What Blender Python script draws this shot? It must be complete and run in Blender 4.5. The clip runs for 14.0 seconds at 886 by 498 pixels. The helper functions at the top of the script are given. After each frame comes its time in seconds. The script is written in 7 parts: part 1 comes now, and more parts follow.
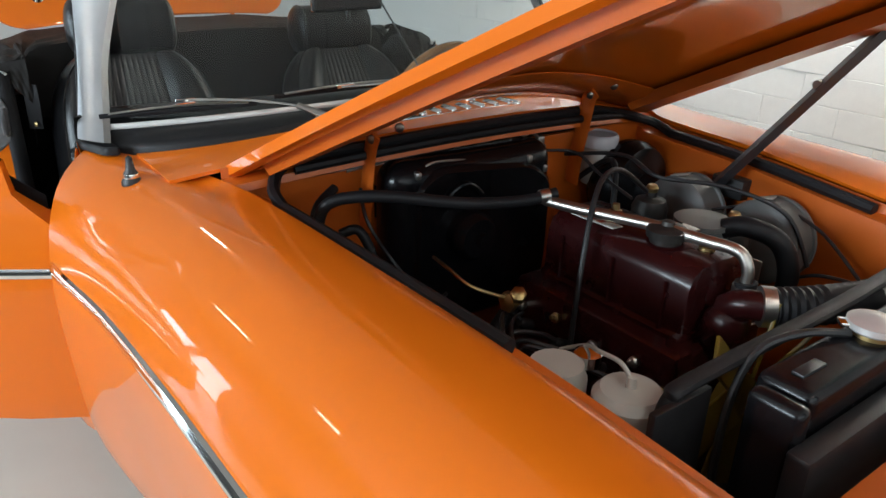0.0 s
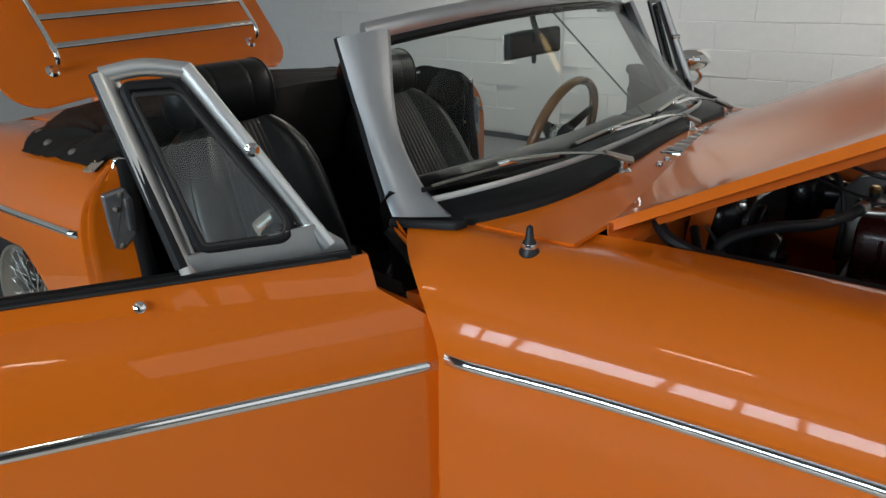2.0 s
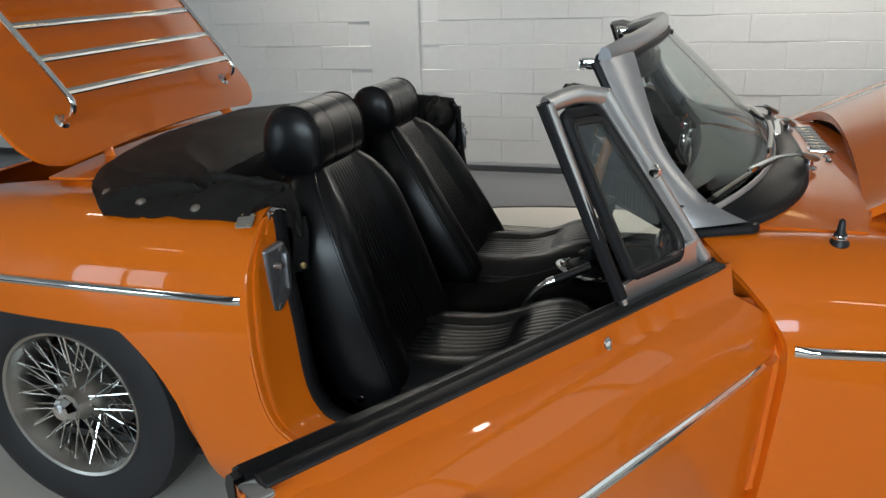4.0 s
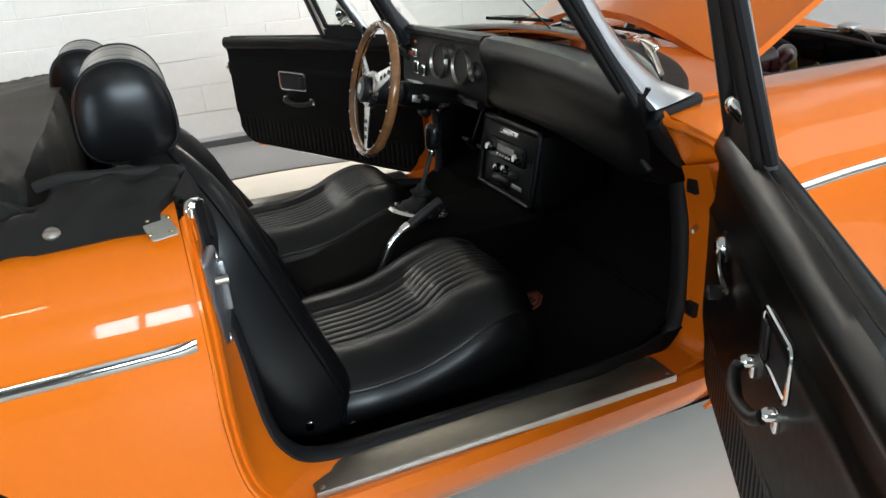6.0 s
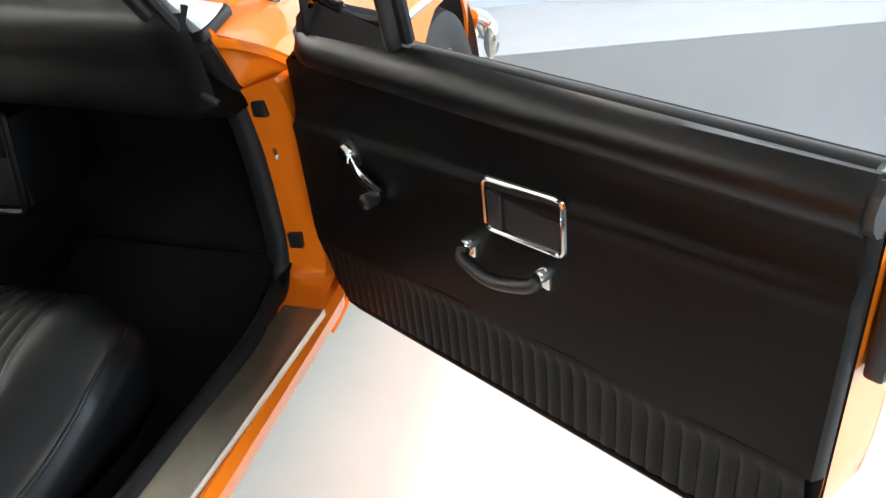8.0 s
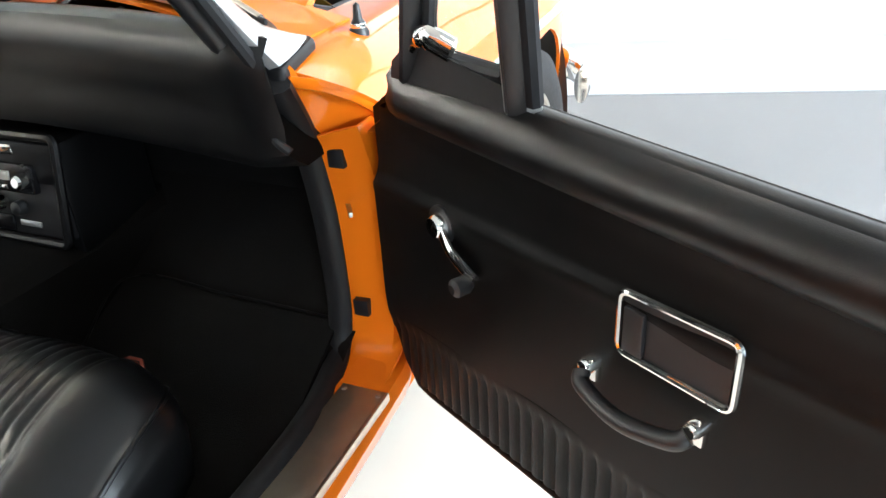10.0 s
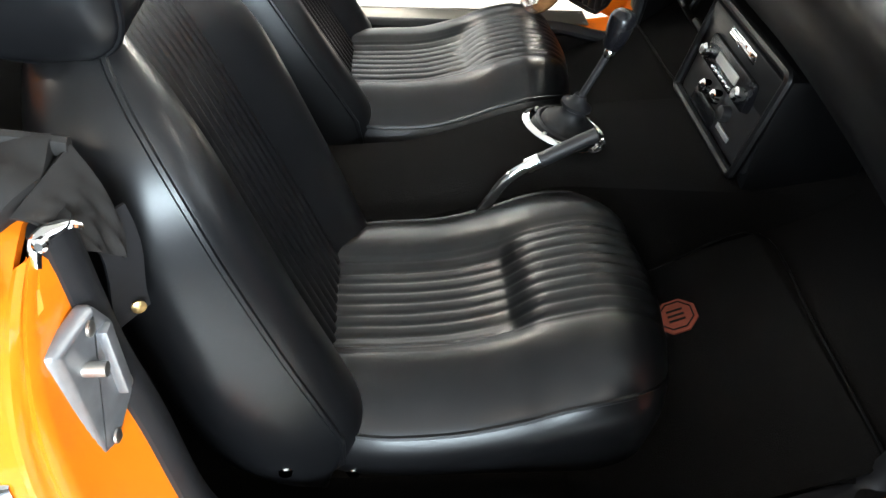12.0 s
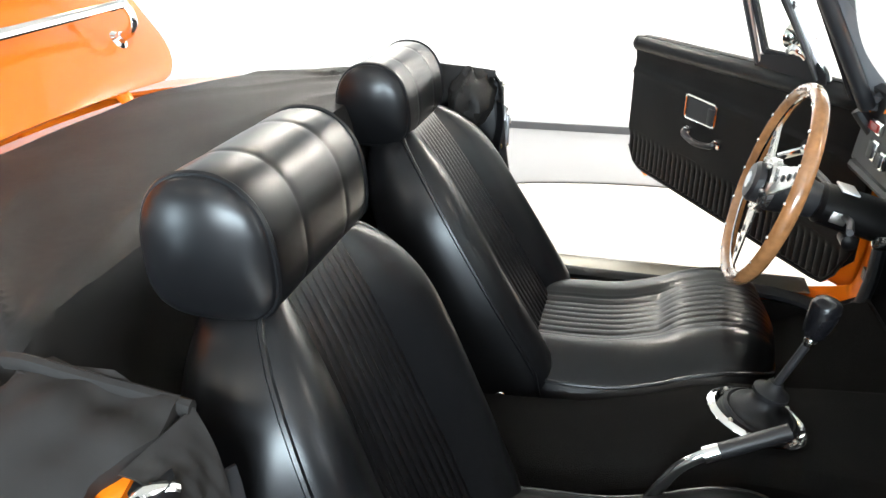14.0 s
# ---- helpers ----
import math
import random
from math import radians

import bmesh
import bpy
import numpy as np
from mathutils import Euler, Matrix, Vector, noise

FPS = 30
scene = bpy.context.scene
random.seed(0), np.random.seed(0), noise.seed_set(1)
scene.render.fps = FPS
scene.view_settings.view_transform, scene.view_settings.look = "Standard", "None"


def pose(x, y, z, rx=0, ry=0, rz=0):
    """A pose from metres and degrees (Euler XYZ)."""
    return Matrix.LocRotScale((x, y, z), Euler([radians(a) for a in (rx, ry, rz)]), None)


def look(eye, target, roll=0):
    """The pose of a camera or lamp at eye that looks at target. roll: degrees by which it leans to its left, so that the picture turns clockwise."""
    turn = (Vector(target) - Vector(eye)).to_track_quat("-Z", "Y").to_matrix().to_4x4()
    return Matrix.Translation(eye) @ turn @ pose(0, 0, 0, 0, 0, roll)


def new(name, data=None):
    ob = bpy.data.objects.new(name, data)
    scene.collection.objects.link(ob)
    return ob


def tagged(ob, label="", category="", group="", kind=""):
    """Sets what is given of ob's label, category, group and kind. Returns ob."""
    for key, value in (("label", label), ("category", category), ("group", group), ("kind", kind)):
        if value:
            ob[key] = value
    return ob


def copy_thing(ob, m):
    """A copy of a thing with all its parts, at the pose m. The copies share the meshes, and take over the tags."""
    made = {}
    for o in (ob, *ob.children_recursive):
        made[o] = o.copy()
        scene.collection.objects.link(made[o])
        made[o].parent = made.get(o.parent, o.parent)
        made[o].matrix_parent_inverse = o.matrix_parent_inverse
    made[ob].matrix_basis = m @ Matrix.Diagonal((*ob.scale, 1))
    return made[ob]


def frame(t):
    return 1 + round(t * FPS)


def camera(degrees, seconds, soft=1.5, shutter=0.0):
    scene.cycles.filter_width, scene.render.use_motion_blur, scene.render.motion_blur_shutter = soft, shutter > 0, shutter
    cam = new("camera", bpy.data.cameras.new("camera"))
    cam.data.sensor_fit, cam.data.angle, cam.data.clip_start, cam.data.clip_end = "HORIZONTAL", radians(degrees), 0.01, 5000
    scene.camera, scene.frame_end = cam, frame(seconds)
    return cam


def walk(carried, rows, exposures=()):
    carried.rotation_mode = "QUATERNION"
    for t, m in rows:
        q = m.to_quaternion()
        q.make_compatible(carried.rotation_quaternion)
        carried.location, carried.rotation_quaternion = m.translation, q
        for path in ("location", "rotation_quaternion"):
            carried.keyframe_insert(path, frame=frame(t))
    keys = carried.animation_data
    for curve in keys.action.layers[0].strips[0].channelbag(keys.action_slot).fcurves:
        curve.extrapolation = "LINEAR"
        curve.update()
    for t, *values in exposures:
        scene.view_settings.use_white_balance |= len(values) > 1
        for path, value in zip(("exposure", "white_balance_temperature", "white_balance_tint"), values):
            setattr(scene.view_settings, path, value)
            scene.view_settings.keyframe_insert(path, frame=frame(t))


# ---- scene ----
cam = camera(62.1, 14.0)
PATH = [
    (0, (2.764, -0.882, 1.176), (1.296, 0.224, 0.387), 1.8),
    (0.5, (2.651, -1.088, 1.208), (1.417, 0.27, 0.411), 0.8),
    (1, (2.52, -1.223, 1.209), (1.334, 0.207, 0.468), -0.8),
    (1.5, (2.311, -1.348, 1.205), (1.13, 0.084, 0.461), -2.2),
    (2, (2.111, -1.494, 1.201), (0.982, -0.007, 0.483), -1.3),
    (2.5, (1.935, -1.678, 1.214), (0.869, -0.135, 0.52), -2.7),
    (2.7, (1.867, -1.741, 1.217), (0.826, -0.178, 0.529), -2.2),
    (4.8, (0.978, -1.892, 1.204), (0.859, -0.005, 0.552), -2.2),
    (5, (0.903, -1.849, 1.182), (0.885, 0.043, 0.534), -2.2),
    (5.5, (0.717, -1.719, 1.148), (0.99, 0.135, 0.448), -4.3),
    (6, (0.585, -1.641, 1.122), (1.235, 0.078, 0.335), -4.7),
    (6.5, (0.466, -1.575, 1.124), (1.531, -0.13, 0.243), -5.4),
    (7, (0.454, -1.473, 1.101), (1.803, -0.346, 0.146), -6.8),
    (7.5, (0.483, -1.36, 1.076), (2.015, -0.601, 0.038), -8.3),
    (7.7, (0.481, -1.328, 1.07), (2.05, -0.696, 0.003), -7.9),
    (9.8, (0.611, -1.152, 1.043), (2.269, -0.62, 0.059), -4.8),
    (10, (0.646, -1.163, 1.048), (2.236, -0.441, 0.073), -3.9),
    (10.5, (0.706, -1.198, 1.075), (1.93, 0.013, 0.057), -3.7),
    (11, (0.734, -1.191, 1.099), (1.567, 0.213, -0.057), -1.6),
    (11.5, (0.771, -1.105, 1.131), (1.259, 0.346, -0.157), 1.2),
    (12, (0.836, -1.061, 1.165), (0.996, 0.417, -0.173), 4.0),
    (12.5, (0.906, -1.021, 1.176), (0.616, 0.523, -0.061), 1.4),
    (13, (0.926, -0.999, 1.181), (0.477, 0.619, 0.095), -0.8),
    (13.5, (0.929, -0.993, 1.191), (0.474, 0.707, 0.24), -0.5),
    (14, (0.92, -0.998, 1.206), (0.448, 0.743, 0.343), -0.9),
]
EXPOSURE = [(0.0, -0.65), (0.6, -0.92), (1.2, -1.38), (2.5, -1.73), (4.8, -1.24), (5.5, -0.88), (6.5, -0.38), (7.5, 0.20), (10.0, 0.84), (11.0, 1.17), (12.5, 1.17), (14.0, 1.0)]
walk(cam, [(t, look(e, g, r)) for t, e, g, r in PATH], EXPOSURE)

# ---- world, sun, lamps ----
world = bpy.data.worlds.new("daylight")
scene.world = world
world.use_nodes = True
wn = world.node_tree.nodes
sky = wn.new("ShaderNodeTexSky")
sky.sky_type = "NISHITA"
sky.sun_disc = False
sky.sun_elevation = radians(32)
sky.sun_rotation = radians(200)
world.node_tree.links.new(sky.outputs[0], wn["Background"].inputs[0])
wn["Background"].inputs[1].default_value = 0.10


def area_lamp(name, place, target, sx, sy, power, colour=(1, 1, 1)):
    data = bpy.data.lights.new(name, "AREA")
    data.shape, data.size, data.size_y, data.energy, data.color = "RECTANGLE", sx, sy, power, colour
    ob = new(name, data)
    ob.matrix_world = look(place, target)
    return ob


# daylight through the windows and the glazed door behind the camera, and through the shop front
area_lamp("window_daylight", (1.5, -5.20, 1.76), (1.5, 0.0, 1.2), 3.3, 0.98, 500, (0.76, 0.89, 1.0))
area_lamp("glazed_door_daylight", (-3.75, -5.20, 0.90), (-1.5, 0.0, 0.9), 1.5, 1.6, 140, (0.70, 0.86, 1.0))
area_lamp("shopfront_daylight", (5.4, -1.2, 1.9), (1.0, 0.0, 0.6), 4.6, 1.6, 60, (0.93, 0.97, 1.0))


# ---- materials ----
def mat(name, colour, rough=0.5, metal=0.0, coat=0.0, noise_scale=40.0, vary=0.12, bump=0.0, bump_scale=200.0, big=3.0, spec=0.5, rvary=0.15, detail=4.0):
    """A surface with fine and broad variation of colour and gloss, in object space."""
    m = bpy.data.materials.new(name)
    m.use_nodes = True
    nt = m.node_tree
    b = nt.nodes["Principled BSDF"]
    tc = nt.nodes.new("ShaderNodeTexCoord")
    n1 = nt.nodes.new("ShaderNodeTexNoise")
    n1.inputs["Scale"].default_value, n1.inputs["Detail"].default_value = noise_scale, detail
    n2 = nt.nodes.new("ShaderNodeTexNoise")
    n2.inputs["Scale"].default_value = big
    for n in (n1, n2):
        nt.links.new(tc.outputs["Object"], n.inputs["Vector"])
    mix = nt.nodes.new("ShaderNodeMath")
    mix.operation = "MULTIPLY_ADD"
    nt.links.new(n1.outputs["Fac"], mix.inputs[0])
    mix.inputs[1].default_value = 0.6
    nt.links.new(n2.outputs["Fac"], mix.inputs[2])
    ramp = nt.nodes.new("ShaderNodeMapRange")
    nt.links.new(mix.outputs[0], ramp.inputs["Value"])
    ramp.inputs["From Min"].default_value, ramp.inputs["From Max"].default_value = 0.5, 1.1
    ramp.inputs["To Min"].default_value, ramp.inputs["To Max"].default_value = 1 - vary, 1 + vary
    hue = nt.nodes.new("ShaderNodeHueSaturation")
    hue.inputs["Color"].default_value = (*colour, 1)
    nt.links.new(ramp.outputs[0], hue.inputs["Value"])
    nt.links.new(hue.outputs[0], b.inputs["Base Color"])
    rr = nt.nodes.new("ShaderNodeMapRange")
    nt.links.new(mix.outputs[0], rr.inputs["Value"])
    rr.inputs["From Min"].default_value, rr.inputs["From Max"].default_value = 0.5, 1.1
    rr.inputs["To Min"].default_value, rr.inputs["To Max"].default_value = max(0.02, rough * (1 - rvary)), min(1, rough * (1 + rvary))
    nt.links.new(rr.outputs[0], b.inputs["Roughness"])
    b.inputs["Metallic"].default_value = metal
    b.inputs["Specular IOR Level"].default_value = spec
    b.inputs["Coat Weight"].default_value = coat
    b.inputs["Coat Roughness"].default_value = 0.03
    b.inputs["Coat IOR"].default_value = 1.42
    if bump:
        n3 = nt.nodes.new("ShaderNodeTexNoise")
        n3.inputs["Scale"].default_value, n3.inputs["Detail"].default_value = bump_scale, 3
        nt.links.new(tc.outputs["Object"], n3.inputs["Vector"])
        bp = nt.nodes.new("ShaderNodeBump")
        bp.inputs["Strength"].default_value, bp.inputs["Distance"].default_value = 1.0, bump
        nt.links.new(n3.outputs["Fac"], bp.inputs["Height"])
        nt.links.new(bp.outputs[0], b.inputs["Normal"])
    return m


def glow(name, colour, strength):
    m = bpy.data.materials.new(name)
    m.use_nodes = True
    nt = m.node_tree
    nt.nodes.clear()
    e = nt.nodes.new("ShaderNodeEmission")
    e.inputs[0].default_value, e.inputs[1].default_value = (*colour, 1), strength
    o = nt.nodes.new("ShaderNodeOutputMaterial")
    nt.links.new(e.outputs[0], o.inputs[0])
    return m


def pane_glass(name, tint=(0.93, 0.96, 0.95)):
    """Thin pane: clear, with the mirror gloss of glass."""
    m = bpy.data.materials.new(name)
    m.use_nodes = True
    nt = m.node_tree
    nt.nodes.clear()
    t = nt.nodes.new("ShaderNodeBsdfTransparent")
    t.inputs[0].default_value = (*tint, 1)
    g = nt.nodes.new("ShaderNodeBsdfGlossy")
    g.inputs["Roughness"].default_value = 0.01
    lw = nt.nodes.new("ShaderNodeLayerWeight")
    lw.inputs["Blend"].default_value = 0.5
    pw = nt.nodes.new("ShaderNodeMath")
    pw.operation = "POWER"
    nt.links.new(lw.outputs["Facing"], pw.inputs[0])
    pw.inputs[1].default_value = 4.5
    f = nt.nodes.new("ShaderNodeMath")
    f.operation = "MULTIPLY_ADD"
    nt.links.new(pw.outputs[0], f.inputs[0])
    f.inputs[1].default_value, f.inputs[2].default_value = 0.38, 0.035
    mx = nt.nodes.new("ShaderNodeMixShader")
    o = nt.nodes.new("ShaderNodeOutputMaterial")
    nt.links.new(f.outputs[0], mx.inputs[0])
    nt.links.new(t.outputs[0], mx.inputs[1])
    nt.links.new(g.outputs[0], mx.inputs[2])
    nt.links.new(mx.outputs[0], o.inputs[0])
    return m


ORANGE = mat("orange_paint", (0.76, 0.165, 0.007), 0.36, coat=0.85, noise_scale=6, vary=0.03, big=1.5, spec=0.12)
# body orange with shade put into the colour, for bay, boot and bonnet underside
ORANGE_SHADED = mat("orange_bay_paint", (0.56, 0.115, 0.010), 0.35, coat=0.4, noise_scale=12, vary=0.12, big=4)
CHROME = mat("chrome", (0.82, 0.82, 0.80), 0.07, 1.0, noise_scale=30, vary=0.04)
STEEL = mat("brushed_steel", (0.50, 0.48, 0.44), 0.34, 1.0, noise_scale=60, vary=0.10, bump=0.0001, bump_scale=300)
ALLOY = mat("anodised_aluminium", (0.54, 0.55, 0.56), 0.36, 0.80, noise_scale=50, vary=0.06)
QLMETAL = mat("polished_window_frame", (0.72, 0.72, 0.70), 0.34, 0.95, noise_scale=50, vary=0.06)
BRIGHTTRIM = mat("pale_bright_trim", (0.66, 0.66, 0.64), 0.42, 0.55, noise_scale=40, vary=0.06)
VINYL = mat("black_vinyl", (0.0045, 0.0045, 0.0048), 0.36, noise_scale=60, vary=0.15, bump=0.00012, bump_scale=900, spec=0.27)
LEATHER = mat("black_leather", (0.0048, 0.0049, 0.0054), 0.30, noise_scale=70, vary=0.14, spec=0.33, rvary=0.06, big=8)
TRIMBLACK = mat("black_door_trim", (0.0038, 0.0035, 0.0035), 0.38, noise_scale=80, vary=0.18, bump=0.00018, bump_scale=900, spec=0.13)
FABRIC = mat("black_hood_cloth", (0.0150, 0.0138, 0.0128), 0.62, noise_scale=120, vary=0.25, bump=0.0003, bump_scale=1400, spec=0.18)
CARPET = mat("black_carpet", (0.0068, 0.0062, 0.0058), 0.95, noise_scale=300, vary=0.5, bump=0.003, bump_scale=700, spec=0.06)
RUBBER = mat("black_rubber", (0.009, 0.009, 0.010), 0.52, noise_scale=60, vary=0.25, spec=0.28)
TYRE = mat("tyre_rubber", (0.016, 0.016, 0.017), 0.65, noise_scale=50, vary=0.3, bump=0.0008, bump_scale=250)
BLACKPAINT = mat("black_gloss_paint", (0.005, 0.005, 0.006), 0.26, coat=0.12, noise_scale=20, vary=0.3, spec=0.26)
BLACKSATIN = mat("black_satin_paint", (0.012, 0.012, 0.013), 0.42, noise_scale=30, vary=0.3)
DARKMETAL = mat("dark_metal", (0.05, 0.048, 0.045), 0.5, 0.7, noise_scale=40, vary=0.4)
MAROON = mat("maroon_engine_enamel", (0.024, 0.0038, 0.0042), 0.28, spec=0.3, coat=0.2, noise_scale=20, vary=0.25)
GREYPAINT = mat("grey_filter_paint", (0.12, 0.125, 0.12), 0.4, noise_scale=40, vary=0.2)
BRASS = mat("brass", (0.45, 0.32, 0.14), 0.35, 1.0, noise_scale=60, vary=0.3)
PLASTIC = mat("milky_plastic", (0.42, 0.41, 0.37), 0.45, noise_scale=20, vary=0.15)
PLASTIC_CLEAR = mat("white_cap_plastic", (0.50, 0.50, 0.52), 0.4, noise_scale=20, vary=0.12)
WOOD = mat("wheel_rim_wood", (0.25, 0.115, 0.045), 0.22, coat=0.8, noise_scale=90, vary=0.35, big=20)
PLATEPALE = mat("pale_worn_plate", (0.42, 0.40, 0.35), 0.40, 0.6, noise_scale=60, vary=0.15, bump=0.0003, bump_scale=150)
GREYPLATE = mat("grey_catch_metal", (0.26, 0.265, 0.275), 0.36, 0.8, noise_scale=60, vary=0.3)
DIAL = mat("dial_face", (0.02, 0.02, 0.022), 0.35, noise_scale=50, vary=0.2)
WHITEMARK = mat("white_marking", (0.7, 0.7, 0.68), 0.5)
RED_BADGE = mat("terracotta_badge", (0.25, 0.05, 0.026), 0.75, noise_scale=300, vary=0.3)
RED_LAMP = mat("red_lens", (0.25, 0.02, 0.015), 0.25)
AMBER = mat("amber_lens", (0.6, 0.14, 0.02), 0.2, noise_scale=40)
YELLOW = mat("yellow_fan_paint", (0.16, 0.11, 0.012), 0.4)
STAYGREY = mat("dark_grey_stay_paint", (0.030, 0.033, 0.038), 0.42, noise_scale=30, vary=0.2)
SPOKEALLOY = mat("satin_spoke_alloy", (0.80, 0.80, 0.78), 0.26, 1.0, noise_scale=60, vary=0.05)
MIRROR = mat("mirror_glass", (0.85, 0.86, 0.86), 0.02, 1.0, vary=0.01)
PLATEGOLD = mat("hazy_sill_steel", (0.40, 0.37, 0.31), 0.42, 1.0, noise_scale=45, vary=0.12, bump=0.0001, bump_scale=300, big=6)
GLASS = pane_glass("window_glass")
WALLWHITE = mat("white_masonry_paint", (0.76, 0.76, 0.735), 0.6, noise_scale=25, vary=0.05, bump=0.0012, bump_scale=120, big=2)
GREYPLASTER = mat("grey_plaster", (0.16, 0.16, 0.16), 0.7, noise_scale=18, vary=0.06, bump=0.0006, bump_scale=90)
PLASTER = mat("white_plaster", (0.78, 0.78, 0.76), 0.65, noise_scale=18, vary=0.04, bump=0.0006, bump_scale=90)
CEILPAINT = mat("ceiling_paint", (0.50, 0.49, 0.47), 0.7, noise_scale=18, vary=0.05)
DISC = mat("cream_turntable_paint", (0.68, 0.64, 0.565), 0.30, noise_scale=9, vary=0.05, big=0.8, rvary=0.06, spec=0.5)
FLOORGREY = mat("grey_floor_paint", (0.135, 0.14, 0.148), 0.27, noise_scale=30, vary=0.015, big=0.35, rvary=0.004, spec=0.5)
PALEFLOOR = mat("pale_floor_paint", (0.42, 0.44, 0.47), 0.25, noise_scale=5, vary=0.04, rvary=0.05)
SKIRT = mat("grey_skirting_paint", (0.06, 0.062, 0.065), 0.45, noise_scale=20, vary=0.2)
PLINTH = mat("pale_blue_plinth_paint", (0.52, 0.56, 0.62), 0.5, noise_scale=12, vary=0.06)
WARMLAMP = glow("warm_lamp_glow", (1.0, 0.70, 0.35), 10)

# ---- mesh helpers ----
def part(name, bm, material, parent=None, label="", smooth=True):
    me = bpy.data.meshes.new(name)
    bm.normal_update()
    bm.to_mesh(me)
    bm.free()
    me.materials.append(material)
    if smooth:
        me.polygons.foreach_set("use_smooth", [True] * len(me.polygons))
        me.set_sharp_from_angle(angle=radians(38))
    ob = new(name, me)
    if parent:
        ob.parent = parent
    if label:
        ob["label"] = label
    return ob


def put(ob, m):
    ob.matrix_local = m
    return ob


def empty(name, m=None, parent=None):
    ob = new(name)
    ob.empty_display_size = 0.1
    if parent:
        ob.parent = parent
    if m is not None:
        ob.matrix_local = m
    return ob


def smooth_path(points, n=8, closed=False):
    """Catmull-Rom curve through the points."""
    p = [Vector(q) for q in points]
    k = len(p)
    out = []
    for i in range(k if closed else k - 1):
        a, b, c, d = (p[(i + j) % k] if closed else p[min(max(i + j, 0), k - 1)] for j in (-1, 0, 1, 2))
        for j in range(n):
            t = j / n
            out.append(0.5 * (2 * b + (c - a) * t + (2 * a - 5 * b + 4 * c - d) * t * t + (3 * b - a - 3 * c + d) * t ** 3))
    if not closed:
        out.append(p[-1])
    return out


def add_grid(bm, rows, close_u=False, close_v=False, flip=False):
    """Faces over rows of points."""
    vs = [[bm.verts.new(q) for q in r] for r in rows]
    nu, nv = len(vs), len(vs[0])
    for i in range(nu if close_u else nu - 1):
        for j in range(nv if close_v else nv - 1):
            q = [vs[i][j], vs[(i + 1) % nu][j], vs[(i + 1) % nu][(j + 1) % nv], vs[i][(j + 1) % nv]]
            bm.faces.new(q[::-1] if flip else q)
    return vs


def sheet(rows, thick=0.0, flip=False):
    """A grid with thickness, the second side below the first."""
    bm = bmesh.new()
    add_grid(bm, rows, flip=flip)
    if thick:
        bm.normal_update()
        bmesh.ops.solidify(bm, geom=bm.faces[:], thickness=thick)
    return bm


def add_tube(bm, points, r, seg=10, closed=False, cap=True, flat=None):
    """A round tube along points; r a number or a list; flat=(a, b) for an oval section."""
    pts = [Vector(q) for q in points]
    k = len(pts)
    rows = []
    last = None
    for i, q in enumerate(pts):
        a, b = (pts[(i - 1) % k], pts[(i + 1) % k]) if closed else (pts[max(i - 1, 0)], pts[min(i + 1, k - 1)])
        d = (b - a).normalized()
        if last is None:
            side = d.cross(Vector((0, 0, 1)))
            if side.length < 0.15:
                side = d.cross(Vector((0, 1, 0)))
        else:
            side = last - d * last.dot(d)
        side.normalize()
        last = side
        up = side.cross(d)
        rad = r[i] if isinstance(r, (list, tuple)) else r
        fa, fb = flat or (1, 1)
        rows.append([q + rad * (fa * math.cos(2 * math.pi * j / seg) * side + fb * math.sin(2 * math.pi * j / seg) * up) for j in range(seg)])
    vs = add_grid(bm, rows, close_u=closed, close_v=True)
    if cap and not closed:
        bm.faces.new(vs[0])
        bm.faces.new(vs[-1][::-1])
    return bm


def tube(points, r, seg=10, closed=False, flat=None):
    return add_tube(bmesh.new(), points, r, seg, closed, True, flat)


def add_lathe(bm, profile, seg=24, m=None, cap=True):
    """Profile of (radius, height) turned about the local z axis."""
    m = m or Matrix()
    rows = []
    for rad, z in profile:
        rows.append([m @ Vector((max(rad, 1e-5) * math.cos(2 * math.pi * j / seg), max(rad, 1e-5) * math.sin(2 * math.pi * j / seg), z)) for j in range(seg)])
    vs = add_grid(bm, rows, close_v=True, flip=True)
    if cap:
        bm.faces.new(vs[0][::-1])
        bm.faces.new(vs[-1])
    return bm


def lathe(profile, seg=24, m=None, cap=True):
    return add_lathe(bmesh.new(), profile, seg, m, cap)


def add_box(bm, sx, sy, sz, m=None, bevel=0.0, seg=2):
    m = m or Matrix()
    got = bmesh.ops.create_cube(bm, size=1.0, matrix=m @ Matrix.Diagonal((sx, sy, sz, 1)))
    if bevel:
        es = {e for v in got["verts"] for e in v.link_edges}
        bmesh.ops.bevel(bm, geom=list(es), offset=bevel, segments=seg, affect="EDGES", profile=0.5)
    return bm


def box(sx, sy, sz, m=None, bevel=0.0, seg=2):
    return add_box(bmesh.new(), sx, sy, sz, m, bevel, seg)


def put_shape(bm, m):
    bm.transform(m)
    return bm


def span(a, b, bevel=0.0, seg=2):
    """A box between two corners."""
    a, b = Vector(a), Vector(b)
    c, d = (a + b) / 2, b - a
    return box(abs(d.x), abs(d.y), abs(d.z), Matrix.Translation(c), bevel, seg)


def along(a, b):
    """A pose at a whose z axis points to b."""
    a, b = Vector(a), Vector(b)
    return Matrix.Translation(a) @ (b - a).to_track_quat("Z", "Y").to_matrix().to_4x4()


